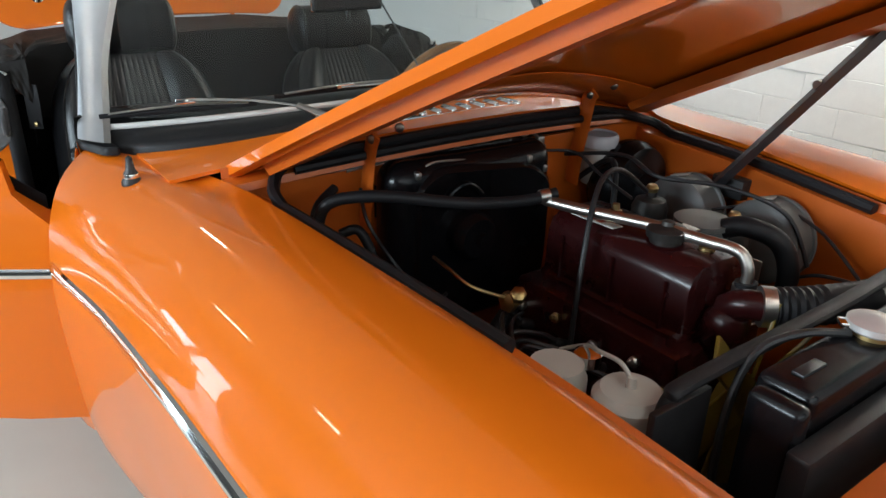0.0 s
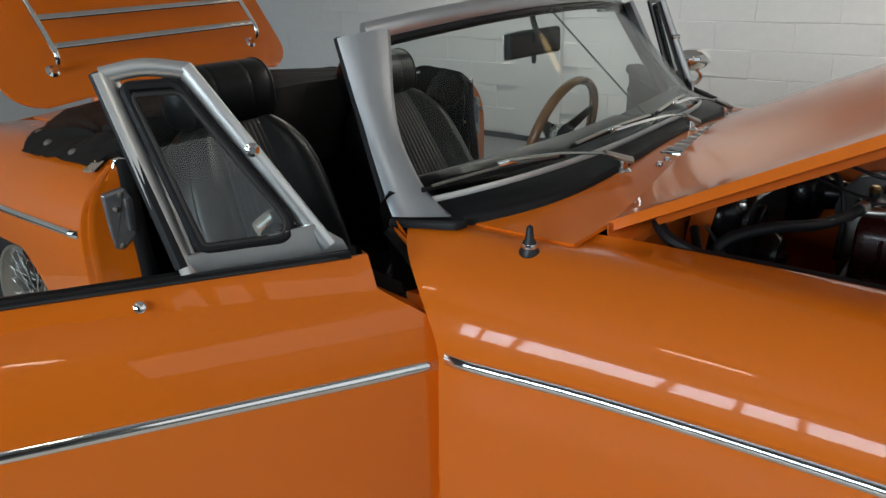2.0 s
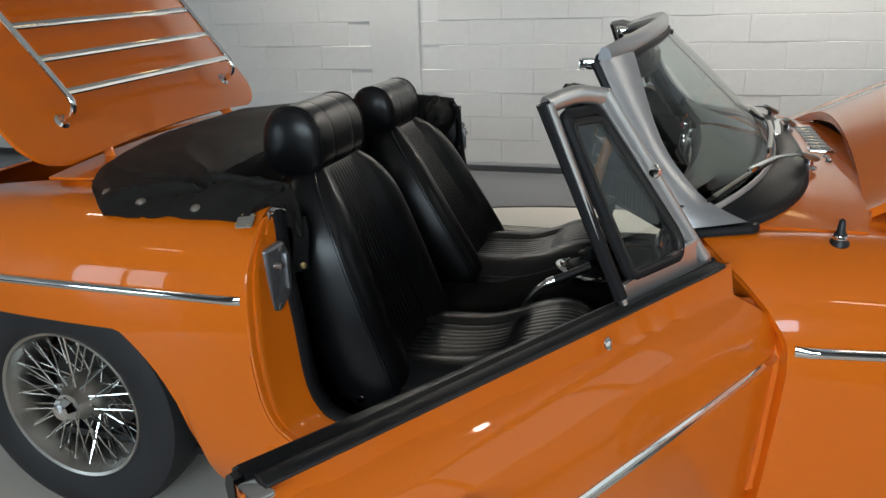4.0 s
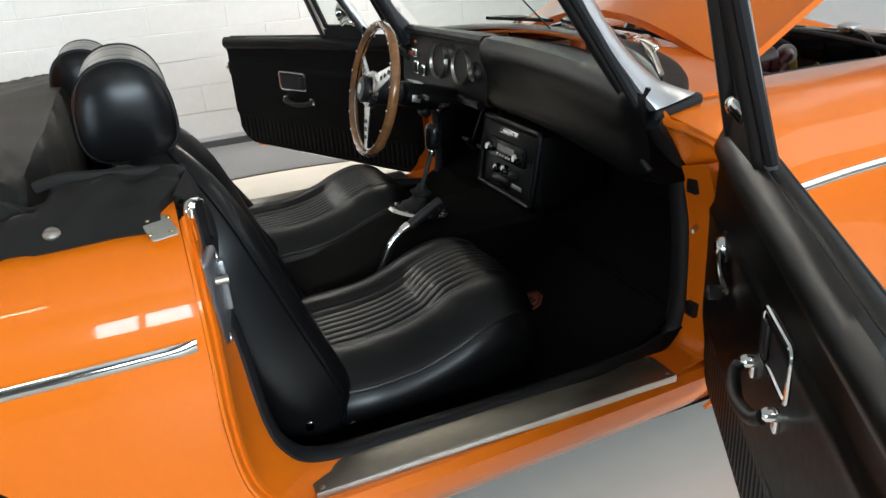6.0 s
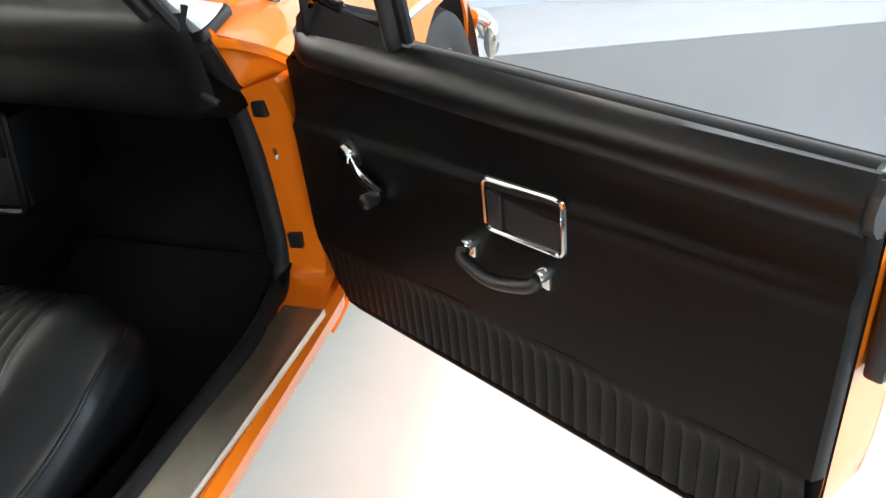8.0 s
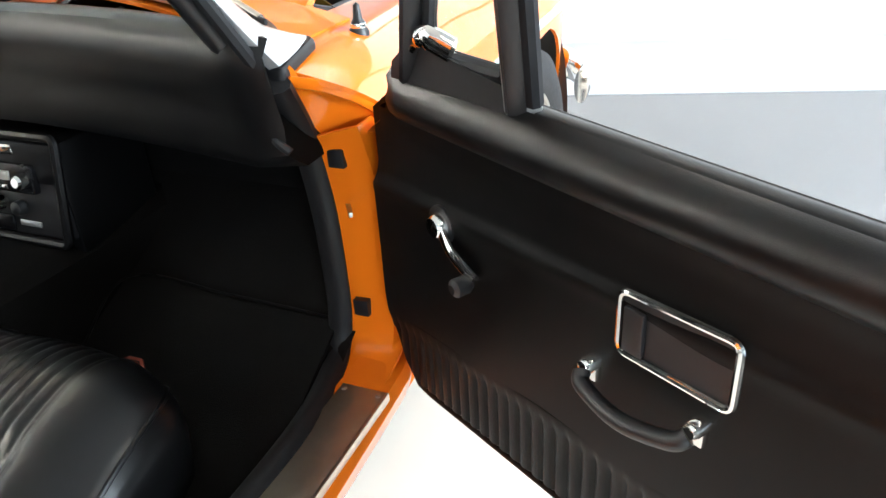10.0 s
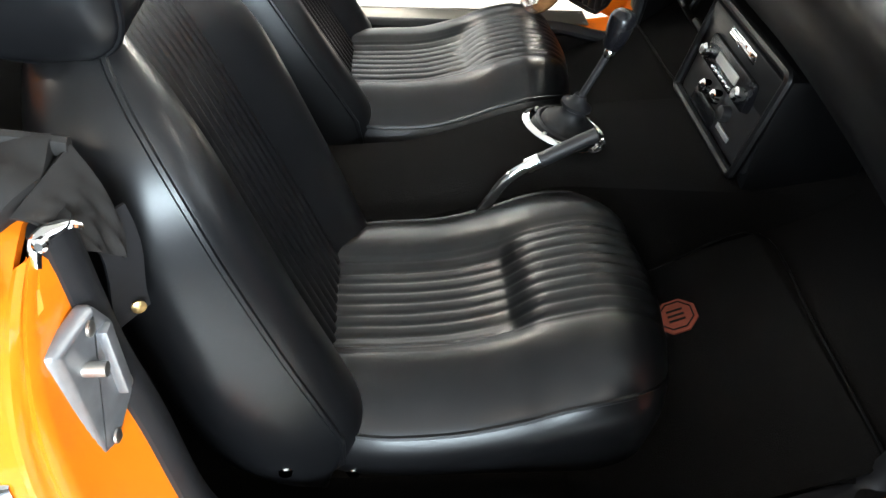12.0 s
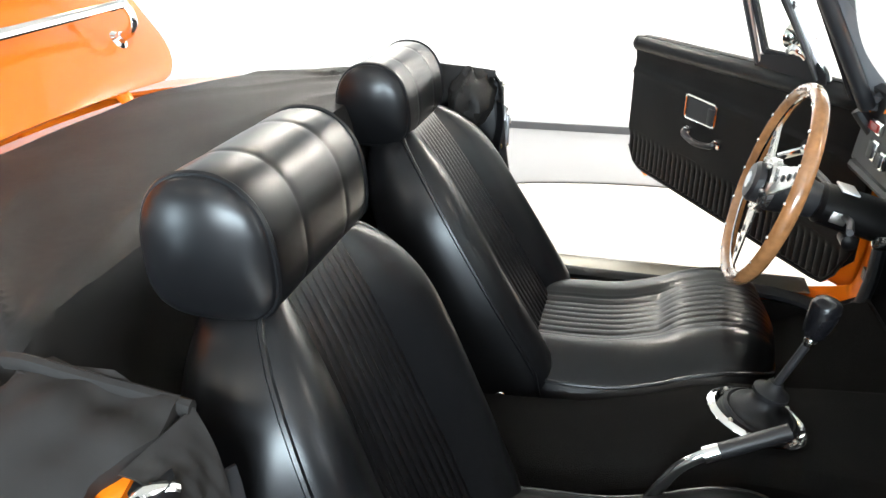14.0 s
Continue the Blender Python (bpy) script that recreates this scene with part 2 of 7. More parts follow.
def lerp_table(xs, *cols):
    """Smooth functions through a table."""
    def make(ys):
        def f(x):
            if x <= xs[0]:
                return ys[0]
            if x >= xs[-1]:
                return ys[-1]
            i = max(j for j in range(len(xs) - 1) if xs[j] <= x)
            h = xs[i + 1] - xs[i]
            t = (x - xs[i]) / h
            sl = lambda j: (ys[min(j + 1, len(xs) - 1)] - ys[max(j - 1, 0)]) / (xs[min(j + 1, len(xs) - 1)] - xs[max(j - 1, 0)])
            return (ys[i] * (1 + 2 * t) * (1 - t) ** 2 + h * sl(i) * t * (1 - t) ** 2
                    + ys[i + 1] * t * t * (3 - 2 * t) + h * sl(i + 1) * t * t * (t - 1))
        return f
    return [make(c) for c in cols]


def steps(a, b, n):
    return [a + (b - a) * i / (n - 1) for i in range(n)]

# ---- the showroom ----
XR, XF, YF, YN, CEIL = -4.7, 6.4, 3.12, -5.0, 3.3      # rear, front, far and near walls, ceiling
floor = tagged(part("floor", span((XR - 0.2, YN - 0.2, -0.2), (XF + 0.2, YF + 0.2, -0.006)), FLOORGREY, smooth=False),
               "polished dark grey painted showroom floor", "floor", kind="structure")
TT = Vector((1.05, 0.03, 0))                            # turntable centre
disc = lathe([(0.001, -0.02), (2.255, -0.02), (2.255, -0.001), (2.25, 0.0), (0.001, 0.0)], 128)
turntable = tagged(put(part("turntable", disc, DISC), Matrix.Translation(TT)), "round cream painted turntable flush in the grey floor", "turntable", kind="structure")
ring = bmesh.new()
add_lathe(ring, [(2.256, -0.02), (2.256, 0.001), (2.258, 0.002), (2.276, 0.002), (2.278, 0.001), (2.278, -0.02)], 128, cap=False)
part("edge_ring", ring, RUBBER, turntable, "black rubber edge strip")


def wall_slab(name, a, b, label, material=None):
    return tagged(part(name, span(a, b), material or PLASTER, smooth=False), label, "wall", kind="structure")


wall_far = wall_slab("wall_far", (XR, YF - 0.0025, 0), (XF, YF + 0.25, CEIL), "white painted block wall behind the car")
wall_rear = wall_slab("wall_rear", (XR - 0.25, YN, 0), (XR - -0.0025, YF, CEIL), "white painted block wall at the back of the showroom")
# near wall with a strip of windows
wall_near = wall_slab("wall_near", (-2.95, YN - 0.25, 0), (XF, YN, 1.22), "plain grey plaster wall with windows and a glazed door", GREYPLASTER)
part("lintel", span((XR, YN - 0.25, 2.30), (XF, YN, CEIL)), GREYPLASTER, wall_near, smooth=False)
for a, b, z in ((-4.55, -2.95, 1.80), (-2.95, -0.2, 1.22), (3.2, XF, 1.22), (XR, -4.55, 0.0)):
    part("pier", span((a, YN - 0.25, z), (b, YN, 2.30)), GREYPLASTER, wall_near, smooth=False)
# shop front, turned against the car, with one wide opening
FRONT = pose(4.80, -0.30, 0, 0, 0, 15)
wall_front = put(wall_slab("wall_front", (0, -5.3, 0), (0.25, 3.9, 1.05), "white plaster wall below the shop window"), FRONT)
part("lintel", span((0, -5.3, 2.75), (0.25, 3.9, CEIL)), PLASTER, wall_front, smooth=False)
for a, b in ((-5.3, -3.4), (1.6, 3.9)):
    part("pier", span((0, a, 1.05), (0.25, b, 2.75)), PLASTER, wall_front, smooth=False)
# paler strip of floor, turned with the shop front
strip = put(part("floor_strip", span((-0.95, -5.3, -0.05), (0, 3.6, -0.002)), PALEFLOOR, smooth=False), FRONT)
tagged(strip, "pale grey floor strip along the shop window", "floor", kind="structure")
ceiling = tagged(part("ceiling", span((XR - 0.25, YN - 0.25, CEIL), (XF + 0.25, YF + 0.25, CEIL + 0.2)), CEILPAINT, smooth=False), "plain pale showroom ceiling", "ceiling", kind="structure")


def window(name, x0, x1, z0, z1, n, m):
    """Window in the local xz plane with n panes."""
    win = tagged(empty(name, m), "steel framed window with several tall panes", "window", kind="structure")
    for z in (z0, z1):
        part("window_frame", span((x0, -0.04, z - 0.03), (x1, 0.04, z + 0.03), 0.006), DARKMETAL, win)
    for i in range(n + 1):
        x = x0 + (x1 - x0) * i / n
        part("mullion", span((x - 0.03, -0.035, z0 + 0.03), (x + 0.03, 0.035, z1 - 0.03), 0.006), DARKMETAL, win)
        if i < n:
            p = part("pane", span((x + 0.03, -0.004, z0 + 0.03), (x + (x1 - x0) / n - 0.03, 0.004, z1 - 0.03)), GLASS, win, smooth=False)
            p.visible_shadow = False
    return win


window("window_1", -0.2, 3.2, 1.25, 2.27, 8, pose(0, YN - 0.12, 0))
window("window_3", -4.55, -2.95, 0.035, 1.77, 2, pose(0, YN - 0.12, 0))
window("window_2", -3.4, 1.6, 1.05, 2.75, 4, FRONT @ pose(0.12, 0, 0, 0, 0, 90))

skirting = tagged(part("skirting_far", span((XR, YF - 0.012, -0.006), (XF, YF + 0.011, 0.035), 0.003), SKIRT, smooth=False), "narrow dark grey skirting along the block wall", "skirting", kind="structure")
tagged(put(part("skirting_front", span((-0.014, -5.2, -0.006), (-0.001, 3.6, 0.06), 0.003), PLINTH, smooth=False), FRONT), "pale blue painted skirting along the shop window wall", "skirting", kind="structure")
ground = tagged(part("ground", span((-60, -60, -0.4), (60, 60, -0.21)), FLOORGREY, smooth=False), "grey yard outside the showroom", "ground", kind="structure")


def spot_lamp(place):
    lamp = tagged(empty("ceiling_lamp", Matrix.Translation(place)), "oval warm lamp under the white ceiling", "lamp", group="ceiling lamps")
    part("housing", lathe([(0.15, 0.07), (0.15, 0.0), (0.14, -0.012), (0.125, -0.012), (0.12, 0.01), (0.001, 0.012)], 32, Matrix.Diagonal((2.6, 0.8, 1, 1))), PLASTER, lamp)
    part("bulb", lathe([(0.05, 0.012), (0.09, -0.004), (0.085, -0.028), (0.05, -0.044), (0.001, -0.050)], 24, Matrix.Diagonal((2.6, 0.7, 1, 1))), WARMLAMP, lamp, "glowing oval bulb")
    return lamp


# both lamps at x 4.3 are added fill for bonnet, wing and far wall
LAMPS = ((-2.4, -3.2, 6), (-0.5, -3.2, 6), (1.4, -3.2, 6), (3.4, -3.2, 6), (-2.2, -0.3, 9), (4.3, -0.3, 24), (-0.6, 2.7, 84), (2.1, 2.7, 128), (4.3, 2.7, 158))
first_lamp = None
for x, y, power in LAMPS:
    if first_lamp:
        copy_thing(first_lamp, pose(x, y, CEIL - 0.07))
    else:
        first_lamp = spot_lamp((x, y, CEIL - 0.07))
    bulb = area_lamp("bulb_light", (x, y, CEIL - 0.13), (x, y + (1.5 if y > 2 else 0.001), 0), 0.46, 0.11, power, (1.0, 0.94, 0.86))
    if y > 2:
        bulb.data.spread = radians(100)   # narrowed so this boosted row brightens the wall without glare on the seats

# ---- the car: body panels ----
car = tagged(empty("convertible_car"), "orange open two-seat classic sports car with doors, bonnet and boot open", "car")

SX = [-0.82, -0.6, -0.3, 0.0, 0.3, 0.585, 1.0, 1.525, 1.75, 2.0, 2.31, 2.6, 2.8, 2.95]
WT, ZT, WC, ZC, WS, ZS = lerp_table(
    SX,
    [0.50, 0.62, 0.715, 0.755, 0.772, 0.775, 0.765, 0.742, 0.716, 0.702, 0.690, 0.665, 0.605, 0.50],
    [0.60, 0.62, 0.65, 0.665, 0.672, 0.674, 0.672, 0.665, 0.665, 0.665, 0.660, 0.65, 0.63, 0.60],
    [0.40, 0.52, 0.60, 0.64, 0.66, 0.665, 0.655, 0.625, 0.600, 0.585, 0.565, 0.53, 0.475, 0.40],
    [0.68, 0.735, 0.785, 0.81, 0.818, 0.820, 0.816, 0.810, 0.806, 0.804, 0.797, 0.775, 0.74, 0.69],
    [0.47, 0.585, 0.68, 0.717, 0.735, 0.738, 0.728, 0.702, 0.676, 0.662, 0.648, 0.615, 0.555, 0.46],
    [0.65, 0.69, 0.735, 0.758, 0.766, 0.768, 0.765, 0.760, 0.755, 0.752, 0.745, 0.725, 0.695, 0.65])
WI, ZI = lerp_table(
    [-0.82, -0.5, 0.0, 0.4, 0.585, 1.0, 1.36, 1.50, 1.68, 1.75, 2.0, 2.31, 2.6, 2.8, 2.95],
    [0.30, 0.42, 0.52, 0.60, 0.615, 0.60, 0.565, 0.555, 0.506, 0.481, 0.458, 0.424, 0.405, 0.375, 0.31],
    [0.68, 0.75, 0.82, 0.822, 0.822, 0.82, 0.817, 0.816, 0.813, 0.805, 0.797, 0.775, 0.748, 0.715, 0.67])


def zlow(x):
    z = 0.185
    for cx, r in ((0.03, 0.375), (2.31, 0.345)):
        if abs(x - cx) < r:
            top = 0.30 + math.sqrt(r * r - (x - cx) ** 2)
            z = max(z, min(top, 0.583) if cx < 1 else min(top, 0.632))
    return z


def section(x, n=30, top=True):
    """Outer (w, z) points of the body side at x, from the inner top edge down to the sill or the wheel arch."""
    pts = [(WI(x), ZI(x)), (WI(x) * 0.80 + WC(x) * 0.20, ZI(x) * 0.22 + ZC(x) * 0.78), (WC(x), ZC(x)), (WS(x), ZS(x)), (WT(x), ZT(x)), (WT(x) - 0.004, 0.50), (WT(x) - 0.03, 0.29), (WT(x) - 0.085, 0.185)]
    c = smooth_path([(w, 0, z) for w, z in pts], 12)
    zl = zlow(x)
    keep = [c[0]]
    for a, b in zip(c, c[1:]):
        if b.z < zl and a.z > zl:
            keep.append(a.lerp(b, (a.z - zl) / (a.z - b.z)))
            break
        if b.z <= zl and b.z < 0.6:
            break
        keep.append(b)
    # even spacing above the side strip and below it
    cut = min(range(len(keep)), key=lambda i: abs(keep[i].z - ZT(x)) + (0 if keep[i].x > WC(x) else 9))
    na = n * 3 // 5

    def spread(c, m):
        lens = [0.0]
        for a, b in zip(c, c[1:]):
            lens.append(lens[-1] + (b - a).length)
        got = []
        for i in range(m):
            s = lens[-1] * i / (m - 1)
            j = min(max(k for k in range(len(lens)) if lens[k] <= s + 1e-9), len(lens) - 2)
            f = (s - lens[j]) / max(lens[j + 1] - lens[j], 1e-9)
            p = c[j].lerp(c[j + 1], f)
            got.append((p.x, p.z))
        return got

    low = keep[cut:]
    if len(low) < 2:
        low = [keep[cut], keep[cut] + Vector((0, 0, -0.001))]
    return spread(keep[:cut + 1], na) + spread(low, n - na + 1)[1:]


DOOR_EDGE = lerp_table([0.18, 0.60, 0.66, 0.70, 0.76, 0.80, 0.83], [1.50, 1.528, 1.528, 1.512, 1.46, 1.405, 1.36])[0]


def wing_rows(side, x0, x1, nx, edge=False, n=30):
    base = section(1.52, n)
    rows = []
    for i in range(nx):
        f = i / (nx - 1)
        row = []
        for j in range(n):
            a = DOOR_EDGE(base[j][1]) if edge else x0
            x = a + f * (x1 - a)
            w, z = section_at(x, n)[j]
            row.append((x, side * w, z))
        rows.append(row)
    return rows


SECTIONS = {}


def section_at(x, n):
    k = (round(x, 3), n)
    if k not in SECTIONS:
        SECTIONS[k] = section(k[0], n)
    return SECTIONS[k]


for side, word in ((-1, "passenger"), (1, "driver")):
    part("front_wing", sheet(wing_rows(side, 1.52, 2.95, 90, True), 0.008 * side, flip=side > 0), ORANGE, car, "glossy orange front wing")
    part("rear_wing", sheet(wing_rows(side, -0.82, 0.587, 84), 0.008 * side, flip=side > 0), ORANGE, car, "glossy orange rear wing")


def trim_strip(side, xs, lift=0.0, inset=0.0):
    """Chrome side strip with a raised rib."""
    rows = []
    for x in xs:
        e = min(1.0, (x - xs[0]) / 0.01 + 0.25, (xs[-1] - x) / 0.01 + 0.25)
        w, z = WT(x), ZT(x) + lift
        rows.append([(x, side * (w + d * e), z + h) for d, h in ((-0.004, 0.010), (0.004, 0.009), (0.008, 0.004), (0.009, 0.0), (0.008, -0.004), (0.004, -0.009), (-0.004, -0.010))])
    bm = bmesh.new()
    add_grid(bm, rows, flip=side > 0)
    return bm


for side in (-1, 1):
    part("side_strip", trim_strip(side, steps(1.538, 2.72, 60)), CHROME, car, "bright chrome side strip")
    part("side_strip", trim_strip(side, steps(-0.62, 0.575, 60)), CHROME, car, "bright chrome side strip")

# sill, jambs and rear bulkhead around each door opening
APERTURE = [(0.606, 0.825), (0.612, 0.70), (0.626, 0.60), (0.640, 0.47), (0.662, 0.405), (0.705, 0.368), (0.80, 0.358), (1.05, 0.356),
            (1.25, 0.358), (1.355, 0.361), (1.396, 0.385), (1.411, 0.440), (1.413, 0.51), (1.408, 0.62), (1.385, 0.73), (1.335, 0.815)]
REAR_LIP = [(0.590, 0.808), (0.589, 0.795), (0.587, 0.74), (0.586, 0.68), (0.585, 0.62), (0.584, 0.56), (0.588, 0.48), (0.600, 0.420), (0.625, 0.378), (0.662, 0.355), (0.705, 0.346)]


def side_width(x, z):
    """Half-width of the body's outer side at height z."""
    s = section_at(x, 60)
    for p, q in zip(s, s[1:]):
        if q[1] <= z <= p[1] and q[0] > 0.64:
            return p[0] + (q[0] - p[0]) * (p[1] - z) / max(p[1] - q[1], 1e-6)
    return WT(x) - 0.02


def even(path, n):
    out, total = [], sum((b - a).length for a, b in zip(path, path[1:]))
    for i in range(n):
        want, run = total * i / (n - 1), 0.0
        for a, b in zip(path, path[1:]):
            d = (b - a).length
            if run + d >= want - 1e-9:
                out.append(a.lerp(b, (want - run) / max(d, 1e-9)))
                break
            run += d
    return out


for side in (-1, 1):
    # rounded double lip and jamb behind the door
    lip = even(smooth_path([(x, 0, z) for x, z in REAR_LIP], 6), 48)
    rim = even(smooth_path([(x, 0, z) for x, z in APERTURE[:7]], 6), 48)
    rows = [[] for _ in range(10)]
    for a, b in zip(lip, rim):
        w = side_width(a.x, a.z)
        d = (b - a).normalized()
        gap = (b - a).length
        for i, (along_d, deep) in enumerate(((0.0, 0.0), (0.003, 0.001), (0.006, 0.006), (0.007, 0.013), (0.010, 0.016), (0.013, 0.015), (0.016, 0.019), (0.017, 0.027))):
            p = a + d * min(along_d, gap * 0.6)
            rows[i].append((p.x, side * (w - deep), p.z))
        c = a.lerp(b, 0.75)
        rows[8].append((c.x, side * min(w - 0.028, 0.700), c.z))
        rows[9].append((b.x, side * min(0.668, w - 0.030), b.z))
    part("door_jamb", sheet(rows, 0.003 * side, flip=side < 0), ORANGE, car, "orange painted door jamb with a rounded lip")
    # skin between the wing and the curved lip, running down into the sill
    rows = []
    for a in lip[22:]:
        w = side_width(0.587, a.z)
        rows.append([(x, side * (w + (side_width(a.x, a.z) - w) * f), a.z) for f, x in ((f, 0.583 + f * (a.x - 0.583)) for f in steps(0, 1, 8))])
    rows.append([(x, y, 0.335) for x, y, z in rows[-1]])
    part("lower_quarter", sheet(rows, 0.004 * side, flip=side > 0), ORANGE, car, "orange lower quarter skin")
    # jamb in front of the door
    front = [p for p in APERTURE if p[0] > 0.75 and p[1] < 0.76]
    push = lambda x: min(max((x - 1.28) / 0.11, 0.0), 1.0)
    inner = smooth_path([(x + 0.042 * push(x), side * min(0.668 - 0.042 * push(x), side_width(x, z) - (0.036 if z > 0.70 else 0.012)), z - 0.02 * push(x)) for x, z in front], 6)
    mid = smooth_path([(x + 0.049 * push(x), side * min(0.704, side_width(x, z) - (0.034 if z > 0.70 else 0.008)), z - (0.012 if z < 0.42 else 0)) for x, z in front], 6)
    outer_pts = []
    for x, z in front:
        xo = DOOR_EDGE(z) - 0.004 if x > 1.3 and z > 0.37 else x
        outer_pts.append((xo, side * (min(WT(xo) - 0.006, side_width(xo, z)) - (0.030 if z > 0.70 else 0.008 if z > 0.6 else 0.012)), z - (0.012 if z < 0.375 else 0.0)))
    outer = smooth_path(outer_pts, 6)
    part("door_jamb", sheet([inner, mid, outer], 0.004 * side, flip=side < 0), ORANGE, car, "orange painted hinge post")
    turn = [[], [], []]
    for z in steps(0.30, 0.70, 22):
        x = DOOR_EDGE(z)
        w = side_width(x, z)
        for k, (dx, dw) in enumerate(((0.0015, 0.003), (-0.006, 0.014), (-0.014, 0.036))):
            turn[k].append((x + dx, side * (w - dw), z))
    part("wing_return", sheet(turn, 0.002), ORANGE, car, "orange folded wing edge")
    # face between the wing's curved rear edge and the door seal
    brim = [(DOOR_EDGE(z) + 0.001, side_width(DOOR_EDGE(z), z) - 0.003, z - 0.001) for z in steps(0.655, 0.795, 9)] + [(1.372, 0.650, 0.810)]
    foot = [(1.455, 0.633, 0.630), (1.448, 0.632, 0.680), (1.432, 0.632, 0.715), (1.403, 0.634, 0.765), (1.366, 0.636, 0.800)]
    brim, foot = even(smooth_path(brim, 5), 28), even(smooth_path(foot, 6), 28)
    face = []
    for p, q in zip(brim, foot):
        d = (q - p).normalized()
        rolled = [p, p + d * 0.004 + Vector((-0.002, 0, -0.004)), p + d * 0.010 + Vector((0.0, 0, -0.007)), p + d * 0.016 + Vector((0.006, 0, -0.006))]
        face.append([Vector((v.x, side * v.y, v.z)) for v in rolled + [p.lerp(q, 0.6) + Vector((0.008, 0, 0)), q]])
    part("wing_underside", sheet(face, 0.002), ORANGE, car, "orange folded face below the wing edge")
    seal = smooth_path([(x + 0.040 * push(x), side * min(0.659 - 0.043 * push(x), side_width(x, z) - 0.014), z - 0.02 * push(x)) for x, z in APERTURE], 6)
    part("door_seal", tube(seal, 0.016, 10, flat=(0.9, 1.25)), RUBBER, car, "black furflex door seal")
    # sill box and tread plate
    tuck = lambda x: 0.034 * min(max((x - 1.44) / 0.07, 0.0), 1.0)
    sill = [[(x, side * w, z - tuck(x) * 0.3) for w, z in ((0.656, 0.352), (0.698, 0.352), (WT(x) - 0.020 - tuck(x), 0.347), (WT(x) - 0.012 - tuck(x), 0.335), (WT(x) - 0.022 - tuck(x), 0.30), (WT(x) - 0.07 - tuck(x) * 0.6, 0.235), (0.62, 0.19))] for x in steps(0.585, 1.53, 36)]
    part("sill", sheet(sill, 0.004), ORANGE, car, "orange painted sill")
    plate = part("tread_plate", span((0.690, side * 0.668, 0.3595), (1.352, side * 0.738, 0.3635), 0.001), PLATEGOLD, car, "hazy polished steel tread plate with screws")
    part("edge_strip", span((0.690, side * 0.7385, 0.350), (1.352, side * 0.7435, 0.365), 0.0015), STEEL, plate)
    for x in (0.702, 1.342):
        for w in (0.676, 0.731):
            part("screw", lathe([(0.0045, 0), (0.0045, 0.0015), (0.002, 0.0025)], 10, pose(x, side * w, 0.3632)), STEEL, plate)

# cabin shell: floor, side carpets, bulkheads, tunnel
part("cabin_floor", span((0.40, -0.64, 0.19), (1.72, 0.64, 0.215)), CARPET, car, "black carpeted cabin floor")
toe = bmesh.new()
add_grid(toe, [[(1.10, y, 0.217), (1.18, y, 0.245), (1.30, y, 0.305), (1.46, y, 0.39), (1.64, y, 0.52), (1.68, y, 0.73)] for y in (-0.64, 0.64)])
part("toe_board", toe, CARPET, car, "black carpeted toe board")
part("rear_bulkhead", span((0.36, -0.66, 0.19), (0.40, 0.66, 0.72), 0.01), CARPET, car, "black carpeted bulkhead behind the seats")
for side in (-1, 1):
    part("side_carpet", span((0.38, side * 0.635, 0.21), (1.46, side * 0.645, 0.345)), CARPET, car)
    part("kick_panel", span((1.460, side * 0.618, 0.30), (1.72, side * 0.636, 0.735), 0.005), TRIMBLACK, car, "black footwell side panel")
    part("quarter_trim", span((0.38, side * 0.640, 0.30), (0.612, side * 0.655, 0.81), 0.005), TRIMBLACK, car, "black trimmed quarter panel")
tun = []
for x, hw, zt in ((0.40, 0.130, 0.385), (0.70, 0.130, 0.385), (0.88, 0.130, 0.400), (0.98, 0.131, 0.432), (1.06, 0.134, 0.462), (1.12, 0.136, 0.478), (1.18, 0.14, 0.478), (1.42, 0.165, 0.485), (1.70, 0.22, 0.52)):
    tun.append([(x, y * hw, z) for y, z in ((-1.0, 0.20), (-0.97, zt - 0.06), (-0.9, zt - 0.025), (-0.7, zt - 0.006), (-0.3, zt), (0.3, zt), (0.7, zt - 0.006), (0.9, zt - 0.025), (0.97, zt - 0.06), (1.0, 0.20))])
part("tunnel", sheet(tun, 0.0), CARPET, car, "black carpeted transmission tunnel")

# scuttle between windscreen and bonnet
def scuttle_front(y):
    return 1.700 - 0.06 * (y / 0.55) ** 2 + 0.02


def scuttle_rear(y):
    return 1.545 - 0.13 * (abs(y) / 0.6) ** 2.2


rows = []
for i in range(9):
    f = i / 8
    row = []
    for y in steps(-0.575, 0.575, 41):
        x = scuttle_rear(y) + f * (scuttle_front(y) - scuttle_rear(y))
        z = 0.8155 + 0.048 * (1 - (y / 0.575) ** 2) + 0.010 * (1 - f) * (1 - (y / 0.575) ** 4)
        row.append((x, y, z))
    rows.append(row)
part("scuttle_panel", sheet(rows, -0.006, flip=True), ORANGE, car, "glossy orange scuttle panel")

